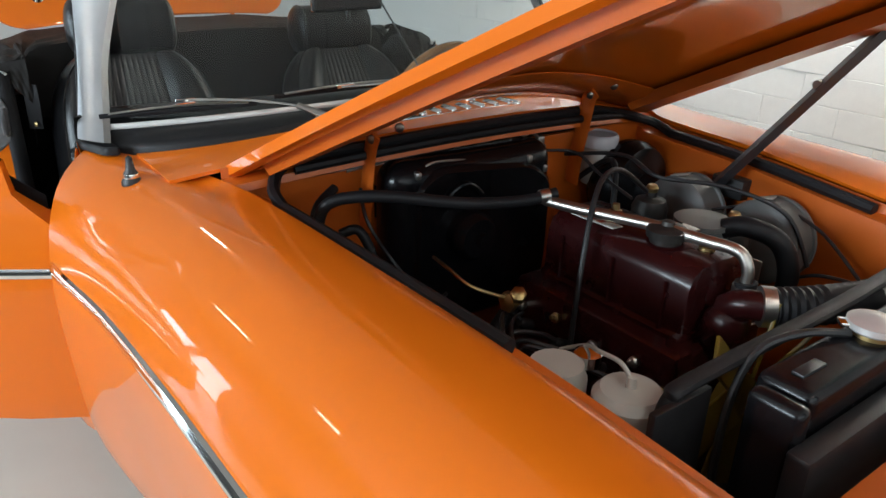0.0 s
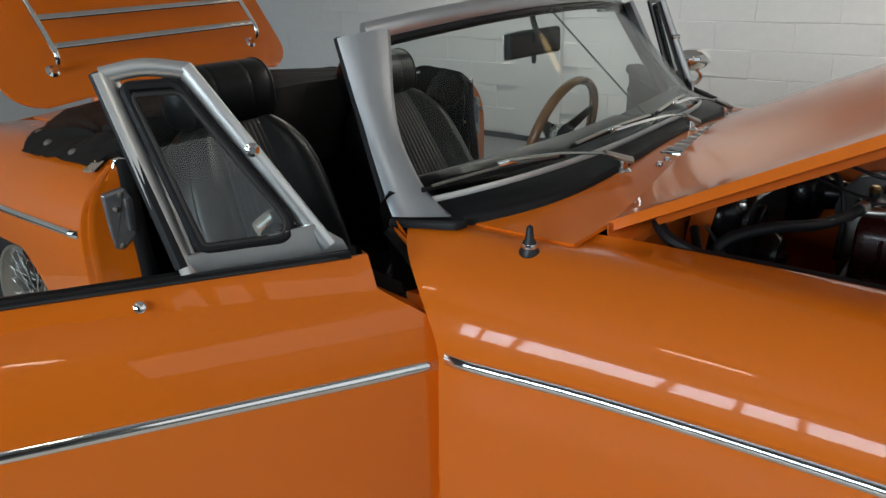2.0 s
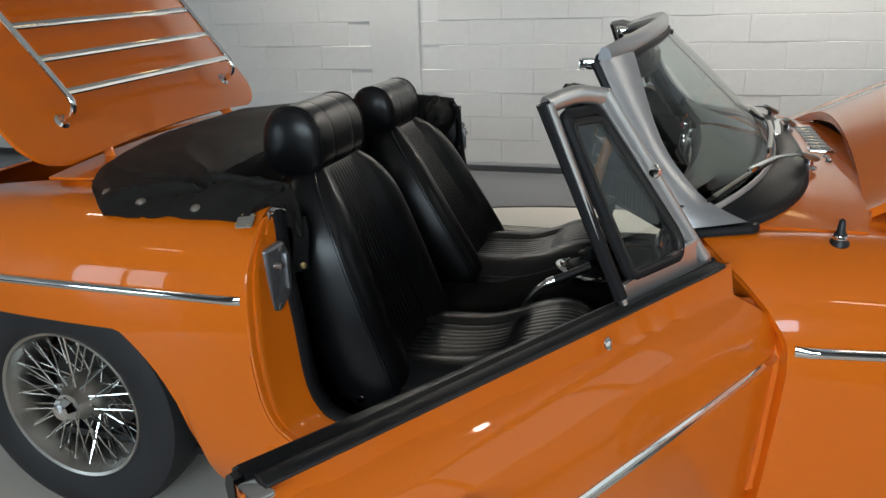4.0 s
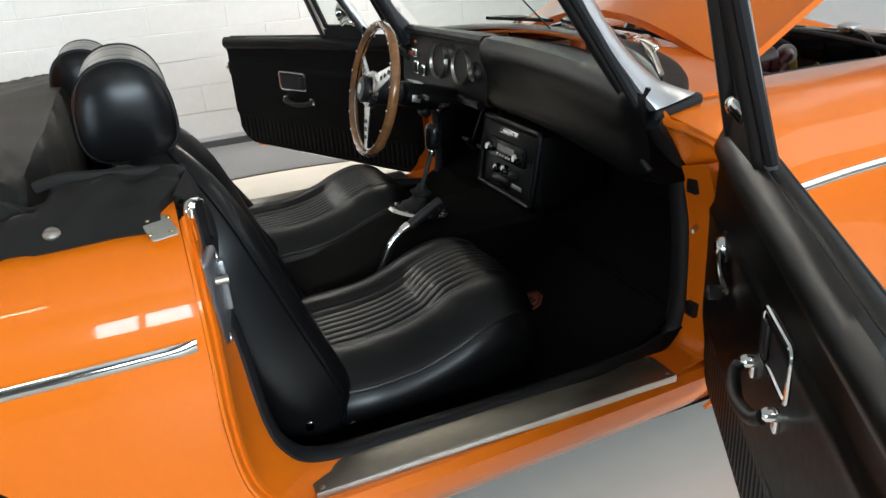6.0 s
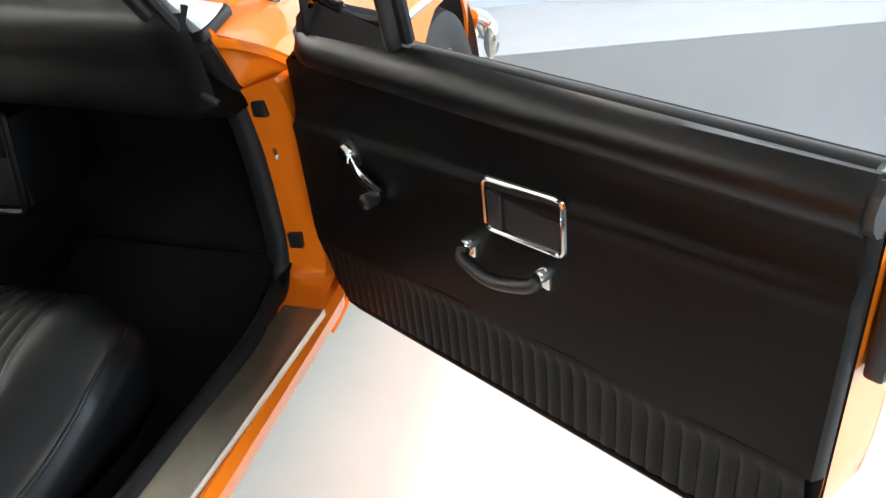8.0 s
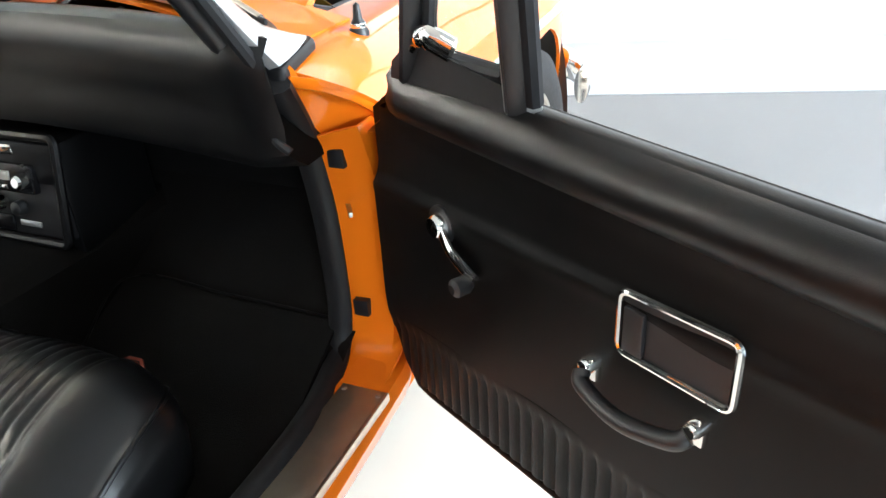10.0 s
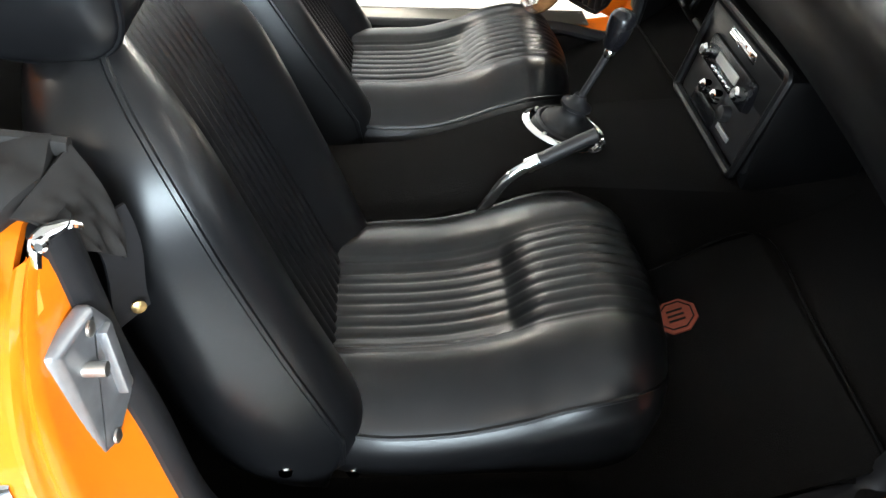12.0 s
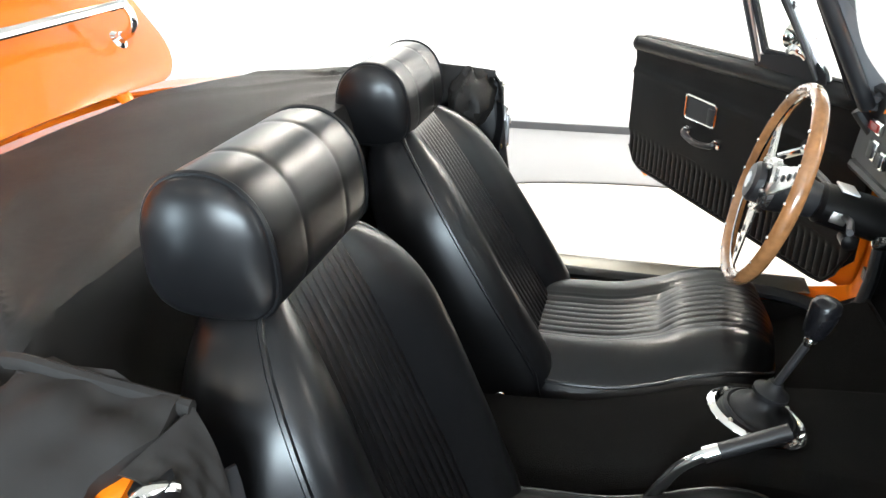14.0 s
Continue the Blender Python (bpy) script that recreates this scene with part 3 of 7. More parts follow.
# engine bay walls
part("firewall", span((1.695, -0.50, 0.30), (1.705, 0.50, 0.80)), ORANGE_SHADED, car, "orange painted firewall")
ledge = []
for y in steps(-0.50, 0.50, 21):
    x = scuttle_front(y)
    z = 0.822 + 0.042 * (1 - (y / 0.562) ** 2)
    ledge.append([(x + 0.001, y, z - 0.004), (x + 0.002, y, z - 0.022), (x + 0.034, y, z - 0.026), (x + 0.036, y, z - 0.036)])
part("bonnet_gutter", sheet(ledge, 0.003), ORANGE_SHADED, car, "orange painted bonnet gutter")
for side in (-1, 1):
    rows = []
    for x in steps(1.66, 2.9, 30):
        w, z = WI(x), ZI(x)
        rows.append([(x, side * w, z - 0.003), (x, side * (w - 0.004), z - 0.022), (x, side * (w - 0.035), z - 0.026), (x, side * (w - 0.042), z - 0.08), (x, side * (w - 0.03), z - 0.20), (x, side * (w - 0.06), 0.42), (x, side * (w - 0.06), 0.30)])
    part("inner_wing", sheet(rows, 0.004 * side), ORANGE_SHADED, car, "orange painted inner wing")
    gut = [(x, side * (WI(x) - 0.020), ZI(x) - 0.012) for x in steps(1.80, 2.26, 20)]
    part("bay_seal", tube(gut, 0.011, 8), RUBBER, car, "black rubber bonnet seal")
back = [(scuttle_front(y) + 0.026, y, 0.822 + 0.042 * (1 - (y / 0.562) ** 2) - 0.008) for y in steps(-0.40, 0.40, 24)]
ends = [(1.80, -(WI(1.8) - 0.020), ZI(1.8) - 0.012), (1.745, -0.445, 0.808)]
part("bay_seal", tube(smooth_path(ends + back[::4] + [(1.745, 0.445, 0.808), (1.80, WI(1.8) - 0.020, ZI(1.8) - 0.012)], 8), 0.010, 8), RUBBER, car, "black rubber bonnet seal")
part("bay_seal", tube([(p[0] + 0.013, p[1], p[2] - 0.011) for p in back], 0.008, 8), RUBBER, car, "black rubber bonnet seal")
part("bay_floor", span((1.705, -0.42, 0.26), (2.75, 0.42, 0.30)), DARKMETAL, car, "dark engine bay underside")
# nose
nose = []
for y in steps(-0.60, 0.60, 41):
    k = (abs(y) / 0.60) ** 2.5
    nose.append([(2.62, y, 0.735 - 0.02 * k), (2.80 - 0.08 * k, y, 0.725 - 0.03 * k), (2.95 - 0.24 * k, y, 0.66 - 0.03 * k), (2.985 - 0.24 * k, y, 0.50), (2.96 - 0.22 * k, y, 0.34), (2.88 - 0.18 * k, y, 0.24)])
part("front_panel", sheet(nose, 0.006), ORANGE, car, "glossy orange nose panel")
bump = smooth_path([(2.70, -0.70, 0.40), (2.80, -0.685, 0.40), (2.95, -0.58, 0.40), (3.03, -0.3, 0.40), (3.045, 0, 0.40), (3.03, 0.3, 0.40), (2.95, 0.58, 0.40), (2.80, 0.685, 0.40), (2.70, 0.70, 0.40)], 10)
part("front_bumper", tube(bump, 0.045, 14, flat=(0.45, 1.1)), CHROME, car, "chrome front bumper")
for side in (-1, 1):
    part("side_lamp", lathe([(0.034, 0), (0.033, 0.02), (0.024, 0.032), (0.001, 0.036)], 20, along((2.80, side * 0.575, 0.57), (2.9, side * 0.64, 0.57))), AMBER, car, "amber side lamp lens")
# tail
tail = []
for y in steps(-0.55, 0.55, 31):
    k = (abs(y) / 0.55) ** 2.5
    tail.append([(-0.62 + 0.05 * k, y, 0.735 - 0.03 * k), (-0.76 + 0.1 * k, y, 0.70 - 0.03 * k), (-0.83 + 0.13 * k, y, 0.58), (-0.80 + 0.12 * k, y, 0.40), (-0.74 + 0.12 * k, y, 0.28)])
part("rear_panel", sheet(tail, -0.006), ORANGE, car, "glossy orange tail panel")
deck = []
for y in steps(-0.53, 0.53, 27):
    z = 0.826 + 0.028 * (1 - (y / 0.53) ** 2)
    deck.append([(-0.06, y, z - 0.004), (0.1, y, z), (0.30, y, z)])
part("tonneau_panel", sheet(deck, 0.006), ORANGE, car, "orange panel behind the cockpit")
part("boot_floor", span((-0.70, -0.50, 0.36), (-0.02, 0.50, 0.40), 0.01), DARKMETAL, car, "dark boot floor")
part("boot_bulkhead", span((-0.05, -0.55, 0.38), (-0.03, 0.55, 0.81)), ORANGE_SHADED, car, "orange boot bulkhead")
part("underbody", span((-0.66, -0.60, 0.17), (2.60, 0.60, 0.188)), BLACKSATIN, car, "black underbody")
for cx, cy in ((0.0, 1), (0.0, -1), (2.31, 1), (2.31, -1)):
    liner = []
    for a in steps(-10, 190, 22):
        r = 0.40
        liner.append([(cx + r * math.cos(radians(a)), cy * w, 0.30 + min(r * math.sin(radians(a)), 0.34)) for w in (0.42, 0.66)])
    part("wheel_well", sheet(liner, 0.0), BLACKSATIN, car, "black wheel well")

# ---- doors ----
def rounded_outline(points, r, n=5):
    """A closed outline with rounded corners, in 2D."""
    out = []
    k = len(points)
    for i in range(k):
        p = Vector((*points[i], 0))
        a = Vector((*points[i - 1], 0))
        b = Vector((*points[(i + 1) % k], 0))
        rr = r[i] if isinstance(r, (list, tuple)) else r
        u, v = (a - p).normalized(), (b - p).normalized()
        s, e = p + u * rr, p + v * rr
        for j in range(n + 1):
            t = j / n
            q = s.lerp(p, t).lerp(p.lerp(e, t), t)
            out.append((q.x, q.y))
    return out


def padded(outline, to3, depth, rim=0.012):
    """A pad: an outline raised over a base with a rounded rim."""
    bm = bmesh.new()
    cx = sum(p[0] for p in outline) / len(outline)
    cz = sum(p[1] for p in outline) / len(outline)
    def ring_at(inset, h):
        pts = []
        k = len(outline)
        for i, (x, z) in enumerate(outline):
            ax, az = outline[i - 1]
            bx, bz = outline[(i + 1) % k]
            tx, tz = bx - ax, bz - az
            ln = math.hypot(tx, tz) or 1
            nx, nz = -tz / ln, tx / ln
            if nx * (cx - x) + nz * (cz - z) < 0:
                nx, nz = -nx, -nz
            pts.append(to3(x + nx * inset, z + nz * inset, h))
        return pts
    rows = [ring_at(0, 0), ring_at(0, depth * 0.45), ring_at(rim * 0.3, depth * 0.8), ring_at(rim, depth), ring_at(rim + 0.0025, depth)]
    vs = add_grid(bm, rows, close_v=True)
    bm.faces.new(vs[-1])
    return bm


def door_section(x):
    """Outer door points from the waist down to the lower edge."""
    c = [p for p in section(x, 90) if p[0] > 0.672 or p[1] < 0.7]
    zb = max(0.334, 0.330 + (1.40 - x) * 0.094)
    c = [(0.705, 0.8165)] + [p for p in c if zb + 0.002 < p[1] < 0.808 and p[0] > 0.704] + [(WT(x) - 0.026 + (zb - 0.334) * 0.12, zb)]
    return [c[round(i * (len(c) - 1) / 25)] for i in range(26)]


def rear_round(x):
    """How far the lower rear corner of the door is cut up."""
    return 0.075 * (1 - math.sqrt(max(0.0, 1 - ((0.667 - x) / 0.075) ** 2))) if x < 0.667 else 0.0


def rear_edge(z):
    d = min(1.0, max(0.0, (0.500 - z) / 0.092))
    return 0.592 + 0.090 * (1 - math.sqrt(max(0.0, 1 - d * d)))


def make_door(side, m, mirror, back=0.0):
    """back: how far the quarter light and the pulls sit behind their usual place."""
    door = empty("door", m, car)
    door["label"] = "orange door standing open, black trimmed inside"
    base = section(1.0, 30)
    # outer skin
    rows = []
    for i in range(40):
        f = i / 39
        row = []
        for j in range(5, 31):
            jj = min(j, 29)
            fe = DOOR_EDGE(max(base[jj][1], 0.335)) - 0.007
            x0 = rear_edge(door_section(0.60)[j - 5][1])
            x = x0 + f * (fe - x0)
            w, z = door_section(x)[j - 5]
            row.append((x, side * max(w, 0.668), z))
        rows.append(row)
    part("outer_skin", sheet(rows, 0.004 * side, flip=side > 0), ORANGE, door, "glossy orange door skin")
    # returned orange edges, front and rear, and the inner metal
    for k in (0, 39):
        edge = rows[k]
        part("door_end", sheet([[Vector(p) for p in edge], [Vector((p[0] + (0.004 if k == 0 else -0.004), side * 0.684, p[2])) for p in edge]], 0.0), ORANGE, door, "orange painted door end")
    part("inner_frame", sheet([[(x, side * 0.6855, z) for z in (0.340 + (1.40 - x) * 0.094 + max(0, x - 1.36) * 1.2 + rear_round(x), 0.5, 0.82 - max(0, x - 1.34) * 0.65)] for x in (0.594, 0.600, 0.612, 0.63, 0.667, 1.0, 1.34, 1.36, 1.44)], 0.001 * side), TRIMBLACK, door, "black inner door board")
    bot = sheet([[(x, side * w, z) for w, z in ((0.685, 0.342 + (1.4 - x) * 0.094), (0.70, 0.334 + (1.4 - x) * 0.094), (WT(x) - 0.03, 0.332 + (1.4 - x) * 0.094))] for x in (0.667, 1.0, 1.36)], 0.002)
    part("door_bottom", bot, ORANGE, door)
    part("side_strip", trim_strip(side, steps(0.597, 1.518, 50), -0.026), CHROME, door, "bright chrome side strip")
    # trim panel: flat centre, fluted lower band, padded top roll
    to3 = lambda x, z, h: Vector((x, side * (0.684 - h), z))
    flute_z = lambda x: 0.462 + (1.40 - x) * 0.125 - 0.045 * max(0.0, 1.1 - x)
    roll_z = lambda x: 0.763 + (1.44 - x) * 0.014
    crease = lambda x: 0.668 + (1.44 - x) * 0.076
    # one padded board: flat, with a soft step along its crease
    rows = []
    zl = lambda x: flute_z(x) - 0.004
    zh = lambda x: roll_z(x) + 0.006
    for f in [0.0, 0.0015, 0.004, 0.007] + steps(0.012, 0.988, 52) + [0.993, 0.996, 0.9985, 1.0]:
        row = []
        for j in range(41):
            g = j / 40
            fe = 1.440 - 0.038 * max(0.0, (g - 0.62) / 0.38) - 0.004 * max(0.0, 1 - g / 0.1)
            x = 0.5955 + f * (fe - 0.5955)
            z = zl(x) + g * (zh(x) - zl(x))
            d = z - crease(x)
            step = 1 / (1 + math.exp(-d / 0.0035))
            ends = min(1.0, math.sqrt(max(0.0, min((x - 0.5955) / 0.006, (fe - x) / 0.006))))
            h = (0.0135 - 0.0045 * step + 0.0022 * math.exp(-((d + 0.010) / 0.010) ** 2) - 0.0016 * math.exp(-(d / 0.004) ** 2) + 0.0006 * math.sin(x * 31 + z * 17)) * ends
            h += 0.004 * max(0.0, (g - 0.90) / 0.10) * ends
            row.append(to3(x, z, h))
        rows.append(row)
    bm = bmesh.new()
    add_grid(bm, rows, flip=side < 0)
    part("trim_panel", bm, TRIMBLACK, door, "black leathercloth door panel")
    bm = bmesh.new()
    rows = []
    nf = 40
    for i in range(nf * 6 + 1):
        x = 0.606 + (1.428 - 0.606) * i / (nf * 6)
        g = abs(math.sin(math.pi * i / 6))
        zb = 0.346 + (1.40 - x) * 0.098 + rear_round(x - 0.010)
        if x > 1.36:
            zb += 0.11 * ((x - 1.36) / 0.068) ** 2
        zt = flute_z(x)
        h = 0.0085 + 0.0035 * math.sqrt(g)
        top = 0.0135
        rows.append([to3(x, zt + 0.003, 0.010), to3(x, zt, top), to3(x, zt - 0.006, top + 0.0006), to3(x, zt - 0.016, (top + h) / 2 + 0.0004), to3(x, zt - 0.028, h), to3(x, (zb + zt) / 2, h), to3(x, zb + 0.01, h), to3(x, zb, 0.0)])
    add_grid(bm, rows, flip=side < 0)
    edge = [to3(x, 0.346 + (1.40 - x) * 0.098 + rear_round(x - 0.010) + (0.11 * ((x - 1.36) / 0.068) ** 2 if x > 1.36 else 0), 0.004) for x in steps(0.604, 1.428, 30)]
    part("lower_binding", tube(edge, 0.0065, 8), TRIMBLACK, door)
    part("fluted_panel", bm, TRIMBLACK, door, "black fluted lower door panel")
    rows = []
    for x in steps(0.604, 1.372, 40):
        e = min(1.0, (1.372 - x) / 0.03 + 0.3)
        zb = roll_z(x)
        rows.append([to3(x, zb, 0.0), to3(x, zb + 0.004, 0.012 * e), to3(x, zb + 0.014, 0.021 * e), to3(x, zb + 0.026, 0.024 * e), to3(x, zb + 0.038, 0.019 * e), to3(x, min(zb + 0.046, 0.821), 0.009), to3(x, 0.8185, 0.001), to3(x, 0.810, -0.008)])
    roll_rows = rows
    cap = bmesh.new()
    cap.faces.new([cap.verts.new(p + Vector((0.001, 0, 0))) for p in rows[0]])
    part("roll_cap", cap, VINYL, door)
    part("top_roll", sheet(rows, 0.004 * -side, flip=side > 0), VINYL, door, "padded black vinyl door top")
    slot = [(x, side * 0.700, 0.818) for x in steps(0.612, 1.36 if back == 0 else 1.41, 20)]
    part("window_seal", tube(slot, 0.009, 8, flat=(1.3, 0.55)), RUBBER, door, "black window seal")
    part("seal_bead", tube([(x, side * 0.711, 0.819) for x in steps(0.612, 1.34, 12)], 0.0026, 8), BLACKSATIN, door)
    # pull recess
    pull = part("pull_recess", padded(rounded_outline([(x - 0.35 * back, z - 0.22 * back) for x, z in ((0.876, 0.650), (0.993, 0.643), (0.993, 0.706), (0.876, 0.715))], 0.010), to3, 0.0145, 0.003), BLACKSATIN, door, "black door release recess")
    rim = rounded_outline([(x - 0.35 * back, z - 0.22 * back) for x, z in ((0.876, 0.650), (0.993, 0.643), (0.993, 0.706), (0.876, 0.715))], 0.010)
    part("chrome_frame", tube([to3(x, z, 0.016) for x, z in rim], 0.0035, 8, closed=True), CHROME, pull, "chrome frame")
    part("release_lever", box(0.022, 0.006, 0.045, pose(0.976 - 0.35 * back, side * 0.667, 0.671 - 0.22 * back), 0.002), BLACKSATIN, pull)
    # grab handle
    a, b = to3(1.020 - 0.35 * back, 0.614 - 0.22 * back, 0.02), to3(0.900 - 0.35 * back, 0.622 - 0.22 * back, 0.02)
    grip = part("grab_handle", tube(smooth_path([a + Vector((0, -side * 0.012, -0.004)), a + Vector((-0.010, -side * 0.020, -0.012)), a.lerp(b, 0.5) + Vector((0, -side * 0.026, -0.019)), b + Vector((0.010, -side * 0.020, -0.012)), b + Vector((0, -side * 0.012, -0.004))], 8), 0.0085, 10), BLACKSATIN, door, "black grab handle with chrome ends")
    for q in (a, b):
        part("chrome_end", lathe([(0.0085, -0.01), (0.0085, 0.008), (0.006, 0.013), (0.001, 0.014)], 14, along(q, q + Vector((0, -side, 0)))), CHROME, grip)
        part("end_plate", box(0.013, 0.010, 0.026, pose(q.x, q.y + side * 0.004, q.z - 0.009), 0.003), CHROME, grip)
    # window winder
    w0, w1 = to3(1.272, 0.657, 0.018), to3(1.200, 0.618, 0.022)
    wind = part("window_winder", tube(smooth_path([w0, w0.lerp(w1, 0.5) + Vector((0, -side * 0.006, 0)), w1], 6), 0.0075, 10, flat=(0.7, 1.3)), CHROME, door, "chrome window winder")
    part("boss", lathe([(0.016, -0.012), (0.016, 0.004), (0.012, 0.010), (0.001, 0.012)], 16, along(w0, w0 + Vector((0, -side, 0)))), CHROME, wind)
    part("knob", lathe([(0.007, 0.0), (0.011, 0.006), (0.011, 0.022), (0.006, 0.026)], 14, along(w1 + Vector((0.008, 0, -0.006)), w1 + Vector((0.008, -side, -0.006)))), BLACKSATIN, wind, "black knob")
    part("escutcheon", lathe([(0.024, -0.006), (0.024, -0.002), (0.001, -0.001)], 20, along(w0, w0 + Vector((0, -side, 0)))), BLACKSATIN, wind)
    # lock block on the rear end
    lock = part("door_latch", span((0.576, side * 0.698, 0.640), (0.593, side * 0.742, 0.755), 0.004), BLACKSATIN, door, "black latch block with screws")
    part("latch_plate", span((0.562, side * 0.703, 0.675), (0.577, side * 0.736, 0.722), 0.003), DARKMETAL, lock)
    for z in (0.655, 0.740):
        for w in (0.706, 0.733):
            part("screw", lathe([(0.006, 0), (0.006, 0.002), (0.003, 0.004)], 12, along((0.576, side * w, z), (0.5, side * w, z))), STEEL, lock)
    part("latch_spindle", tube([(0.58, side * 0.715, 0.70), (0.548, side * 0.715, 0.70)], 0.008, 10), STEEL, lock)
    for name, xa, xb, grow, m_, lab in (("roll_end", 0.5960, 0.6035, 0.000, DARKMETAL, "worn bright metal plate at the roll end"), ("roll_end_trim", 0.6035, 0.6110, 0.0018, RUBBER, "black end strip of the padded roll")):
        ends = [[p + Vector((x - p.x, -side * grow, 0.4 * grow)) for p in roll_rows[0]] for x in (xa, xb)]
        bm = bmesh.new()
        add_grid(bm, ends)
        for e in ends:
            bm.faces.new([bm.verts.new(p) for p in e])
        part(name, bm, m_, door, lab, smooth=False)
    part("top_corner", span((0.594, side * 0.690, 0.811), (0.616, side * 0.722, 0.819), 0.003), CHROME, door, "bright corner of the door top")
    # outside handle and lock
    ho = WT(0.72) + 0.004
    hz = 0.728
    hnd = part("outside_handle", tube(smooth_path([(0.790, side * (ho - 0.012), hz), (0.775, side * (ho + 0.022), hz), (0.70, side * (ho + 0.026), hz), (0.635, side * (ho + 0.022), hz), (0.625, side * (ho - 0.012), hz)], 8), 0.010, 10, flat=(0.7, 1.2)), CHROME, door, "chrome outside handle")
    part("handle_button", lathe([(0.012, 0), (0.012, 0.008), (0.004, 0.011)], 14, along((0.655, side * (ho - 0.006), hz), (0.655, side * (ho + 1), hz))), CHROME, hnd)
    part("key_lock", lathe([(0.008, 0), (0.008, 0.002), (0.005, 0.004)], 16, along((1.075, side * 0.716, 0.794), (1.075, side * 1.2, 1.0))), CHROME, door)
    # quarter light
    q = {"ff": (1.345, 0.686, 0.824), "bf": (1.315, 0.687, 0.836), "br": (1.143, 0.690, 0.830), "tr": (1.075, 0.611, 1.082), "tf": (1.173, 0.616, 1.082)}
    P = {k: Vector((v[0] - back * (1.0 if v[2] < 0.9 else 0.7), side * v[1], v[2])) for k, v in q.items()}
    ql = empty("quarter_light", None, door)
    ql["label"] = "bright metal quarter light with a hinged pane"
    flat = (0.55, 1.25)
    part("rear_post", tube([P["br"] + Vector((0.004, 0, -0.02)), P["tr"]], 0.0125, 10, flat=(1.45, 0.55)), QLMETAL, ql)
    part("rear_seal", tube([P["br"] + Vector((-0.010, side * 0.001, 0)), P["tr"] + Vector((-0.010, side * 0.001, 0))], 0.009, 8), RUBBER, ql, "black rubber channel")
    part("top_bar", tube(smooth_path([P["tr"] + Vector((-0.004, 0, -0.004)), P["tr"].lerp(P["tf"], 0.5) + Vector((0, 0, 0.004)), P["tf"] + Vector((0.006, 0, -0.004))], 5), 0.012, 10, flat=(0.8, 1.0)), QLMETAL, ql)
    part("front_bar", tube([P["tf"], P["ff"] + Vector((-0.012, 0, 0.006))], 0.011, 10, flat=(0.8, 1.2)), QLMETAL, ql)
    sill_rows = [[P["br"] + Vector((0, 0, 0.016)), P["br"] + Vector((0, 0, -0.018))], [P["bf"] + Vector((0, 0, 0.03)), P["bf"] + Vector((0, 0, -0.022))], [P["ff"] + Vector((0.01, 0, 0.012)), P["ff"] + Vector((0.02, 0, -0.012))]]
    part("foot_plate", sheet(sill_rows, 0.006 * side), QLMETAL, ql, "bright metal foot plate")
    liner = [[q + Vector((0, -side * 0.011, -0.004 - 0.010 * k)) for k, q in enumerate(r)] for r in sill_rows]
    part("foot_liner", sheet(liner, 0.004 * side), RUBBER, ql, "black rubber lining inside the foot plate")
    for a, b in (("br", "tr"), ("ff", "tf")):
        run = [P[a] + Vector((0.003 if a == "br" else -0.014, -side * 0.008, -0.01)), P[b] + Vector((0, -side * 0.008, -0.004))]
        part("inner_channel", tube(run, 0.0095, 8, flat=(1.25, 0.75)), BLACKSATIN, ql, "black inner channel")
    lean = (0.689 - 0.612) / (1.082 - 0.832)
    ft = P["tf"].lerp(P["ff"], 0.76)
    flat_in = [(P["br"].x + 0.018, 0.850), (P["tr"].x + 0.021, 1.063), (P["tf"].x - 0.013, 1.063), (ft.x - 0.028, ft.z), (ft.x - 0.020, ft.z - 0.020), (ft.x - 0.030, ft.z - 0.036), (ft.x - 0.056, 0.850)]
    inner = [Vector((x, side * (0.689 - lean * (z - 0.832)), z)) for x, z in rounded_outline(flat_in, 0.010)]
    part("pane_rim", tube([p + Vector((0, side * 0.004, 0)) for p in [c + (p - c) * 0.93 for c in [sum(inner, Vector()) / len(inner)] for p in inner]], 0.0042, 8, closed=True), DARKMETAL, ql, "slim dull rim round the hinged pane")
    part("pane_seal", tube(inner, 0.0080, 8, closed=True), RUBBER, ql, "black rubber pane seal")
    bm = bmesh.new()
    bm.faces.new([bm.verts.new(p) for p in inner])
    bm.normal_update()
    bmesh.ops.solidify(bm, geom=bm.faces[:], thickness=0.004)
    pane = part("pane", bm, GLASS, ql, "clear quarter light glass")
    pane.visible_shadow = False
    c = P["br"].lerp(P["bf"], 0.55) + Vector((0, -side * 0.014, 0.03))
    part("catch", tube(smooth_path([c, c + Vector((0.03, -side * 0.014, 0.012)), c + Vector((0.062, -side * 0.010, -0.006))], 6), [0.012] * 6 + [0.010] * 3 + [0.006] * 4, 10, flat=(0.6, 1.1)), CHROME, ql, "chrome quarter light catch")
    part("pivot", lathe([(0.010, -0.008), (0.010, 0.014), (0.005, 0.018)], 12, along(P["tf"].lerp(P["ff"], 0.42), P["tf"].lerp(P["ff"], 0.42) + Vector((0, side, 0)))), CHROME, ql)
    if mirror:
        base_p = Vector((1.245 - 1.3 * back, side * (0.735 - 0.2 * back), 0.815))
        dm = empty("door_mirror", None, door)
        dm["label"] = "round chrome door mirror on a curved stalk"
        part("stalk", tube(smooth_path([base_p, base_p + Vector((0.0, side * 0.03, 0.012)), base_p + Vector((0.005, side * 0.035, 0.038)), base_p + Vector((0, side * 0.010, 0.060))], 6), 0.007, 10), CHROME, dm)
        part("stalk_foot", lathe([(0.020, 0), (0.018, 0.006), (0.008, 0.012)], 16, pose(base_p.x, base_p.y, base_p.z - 0.004)), CHROME, dm)
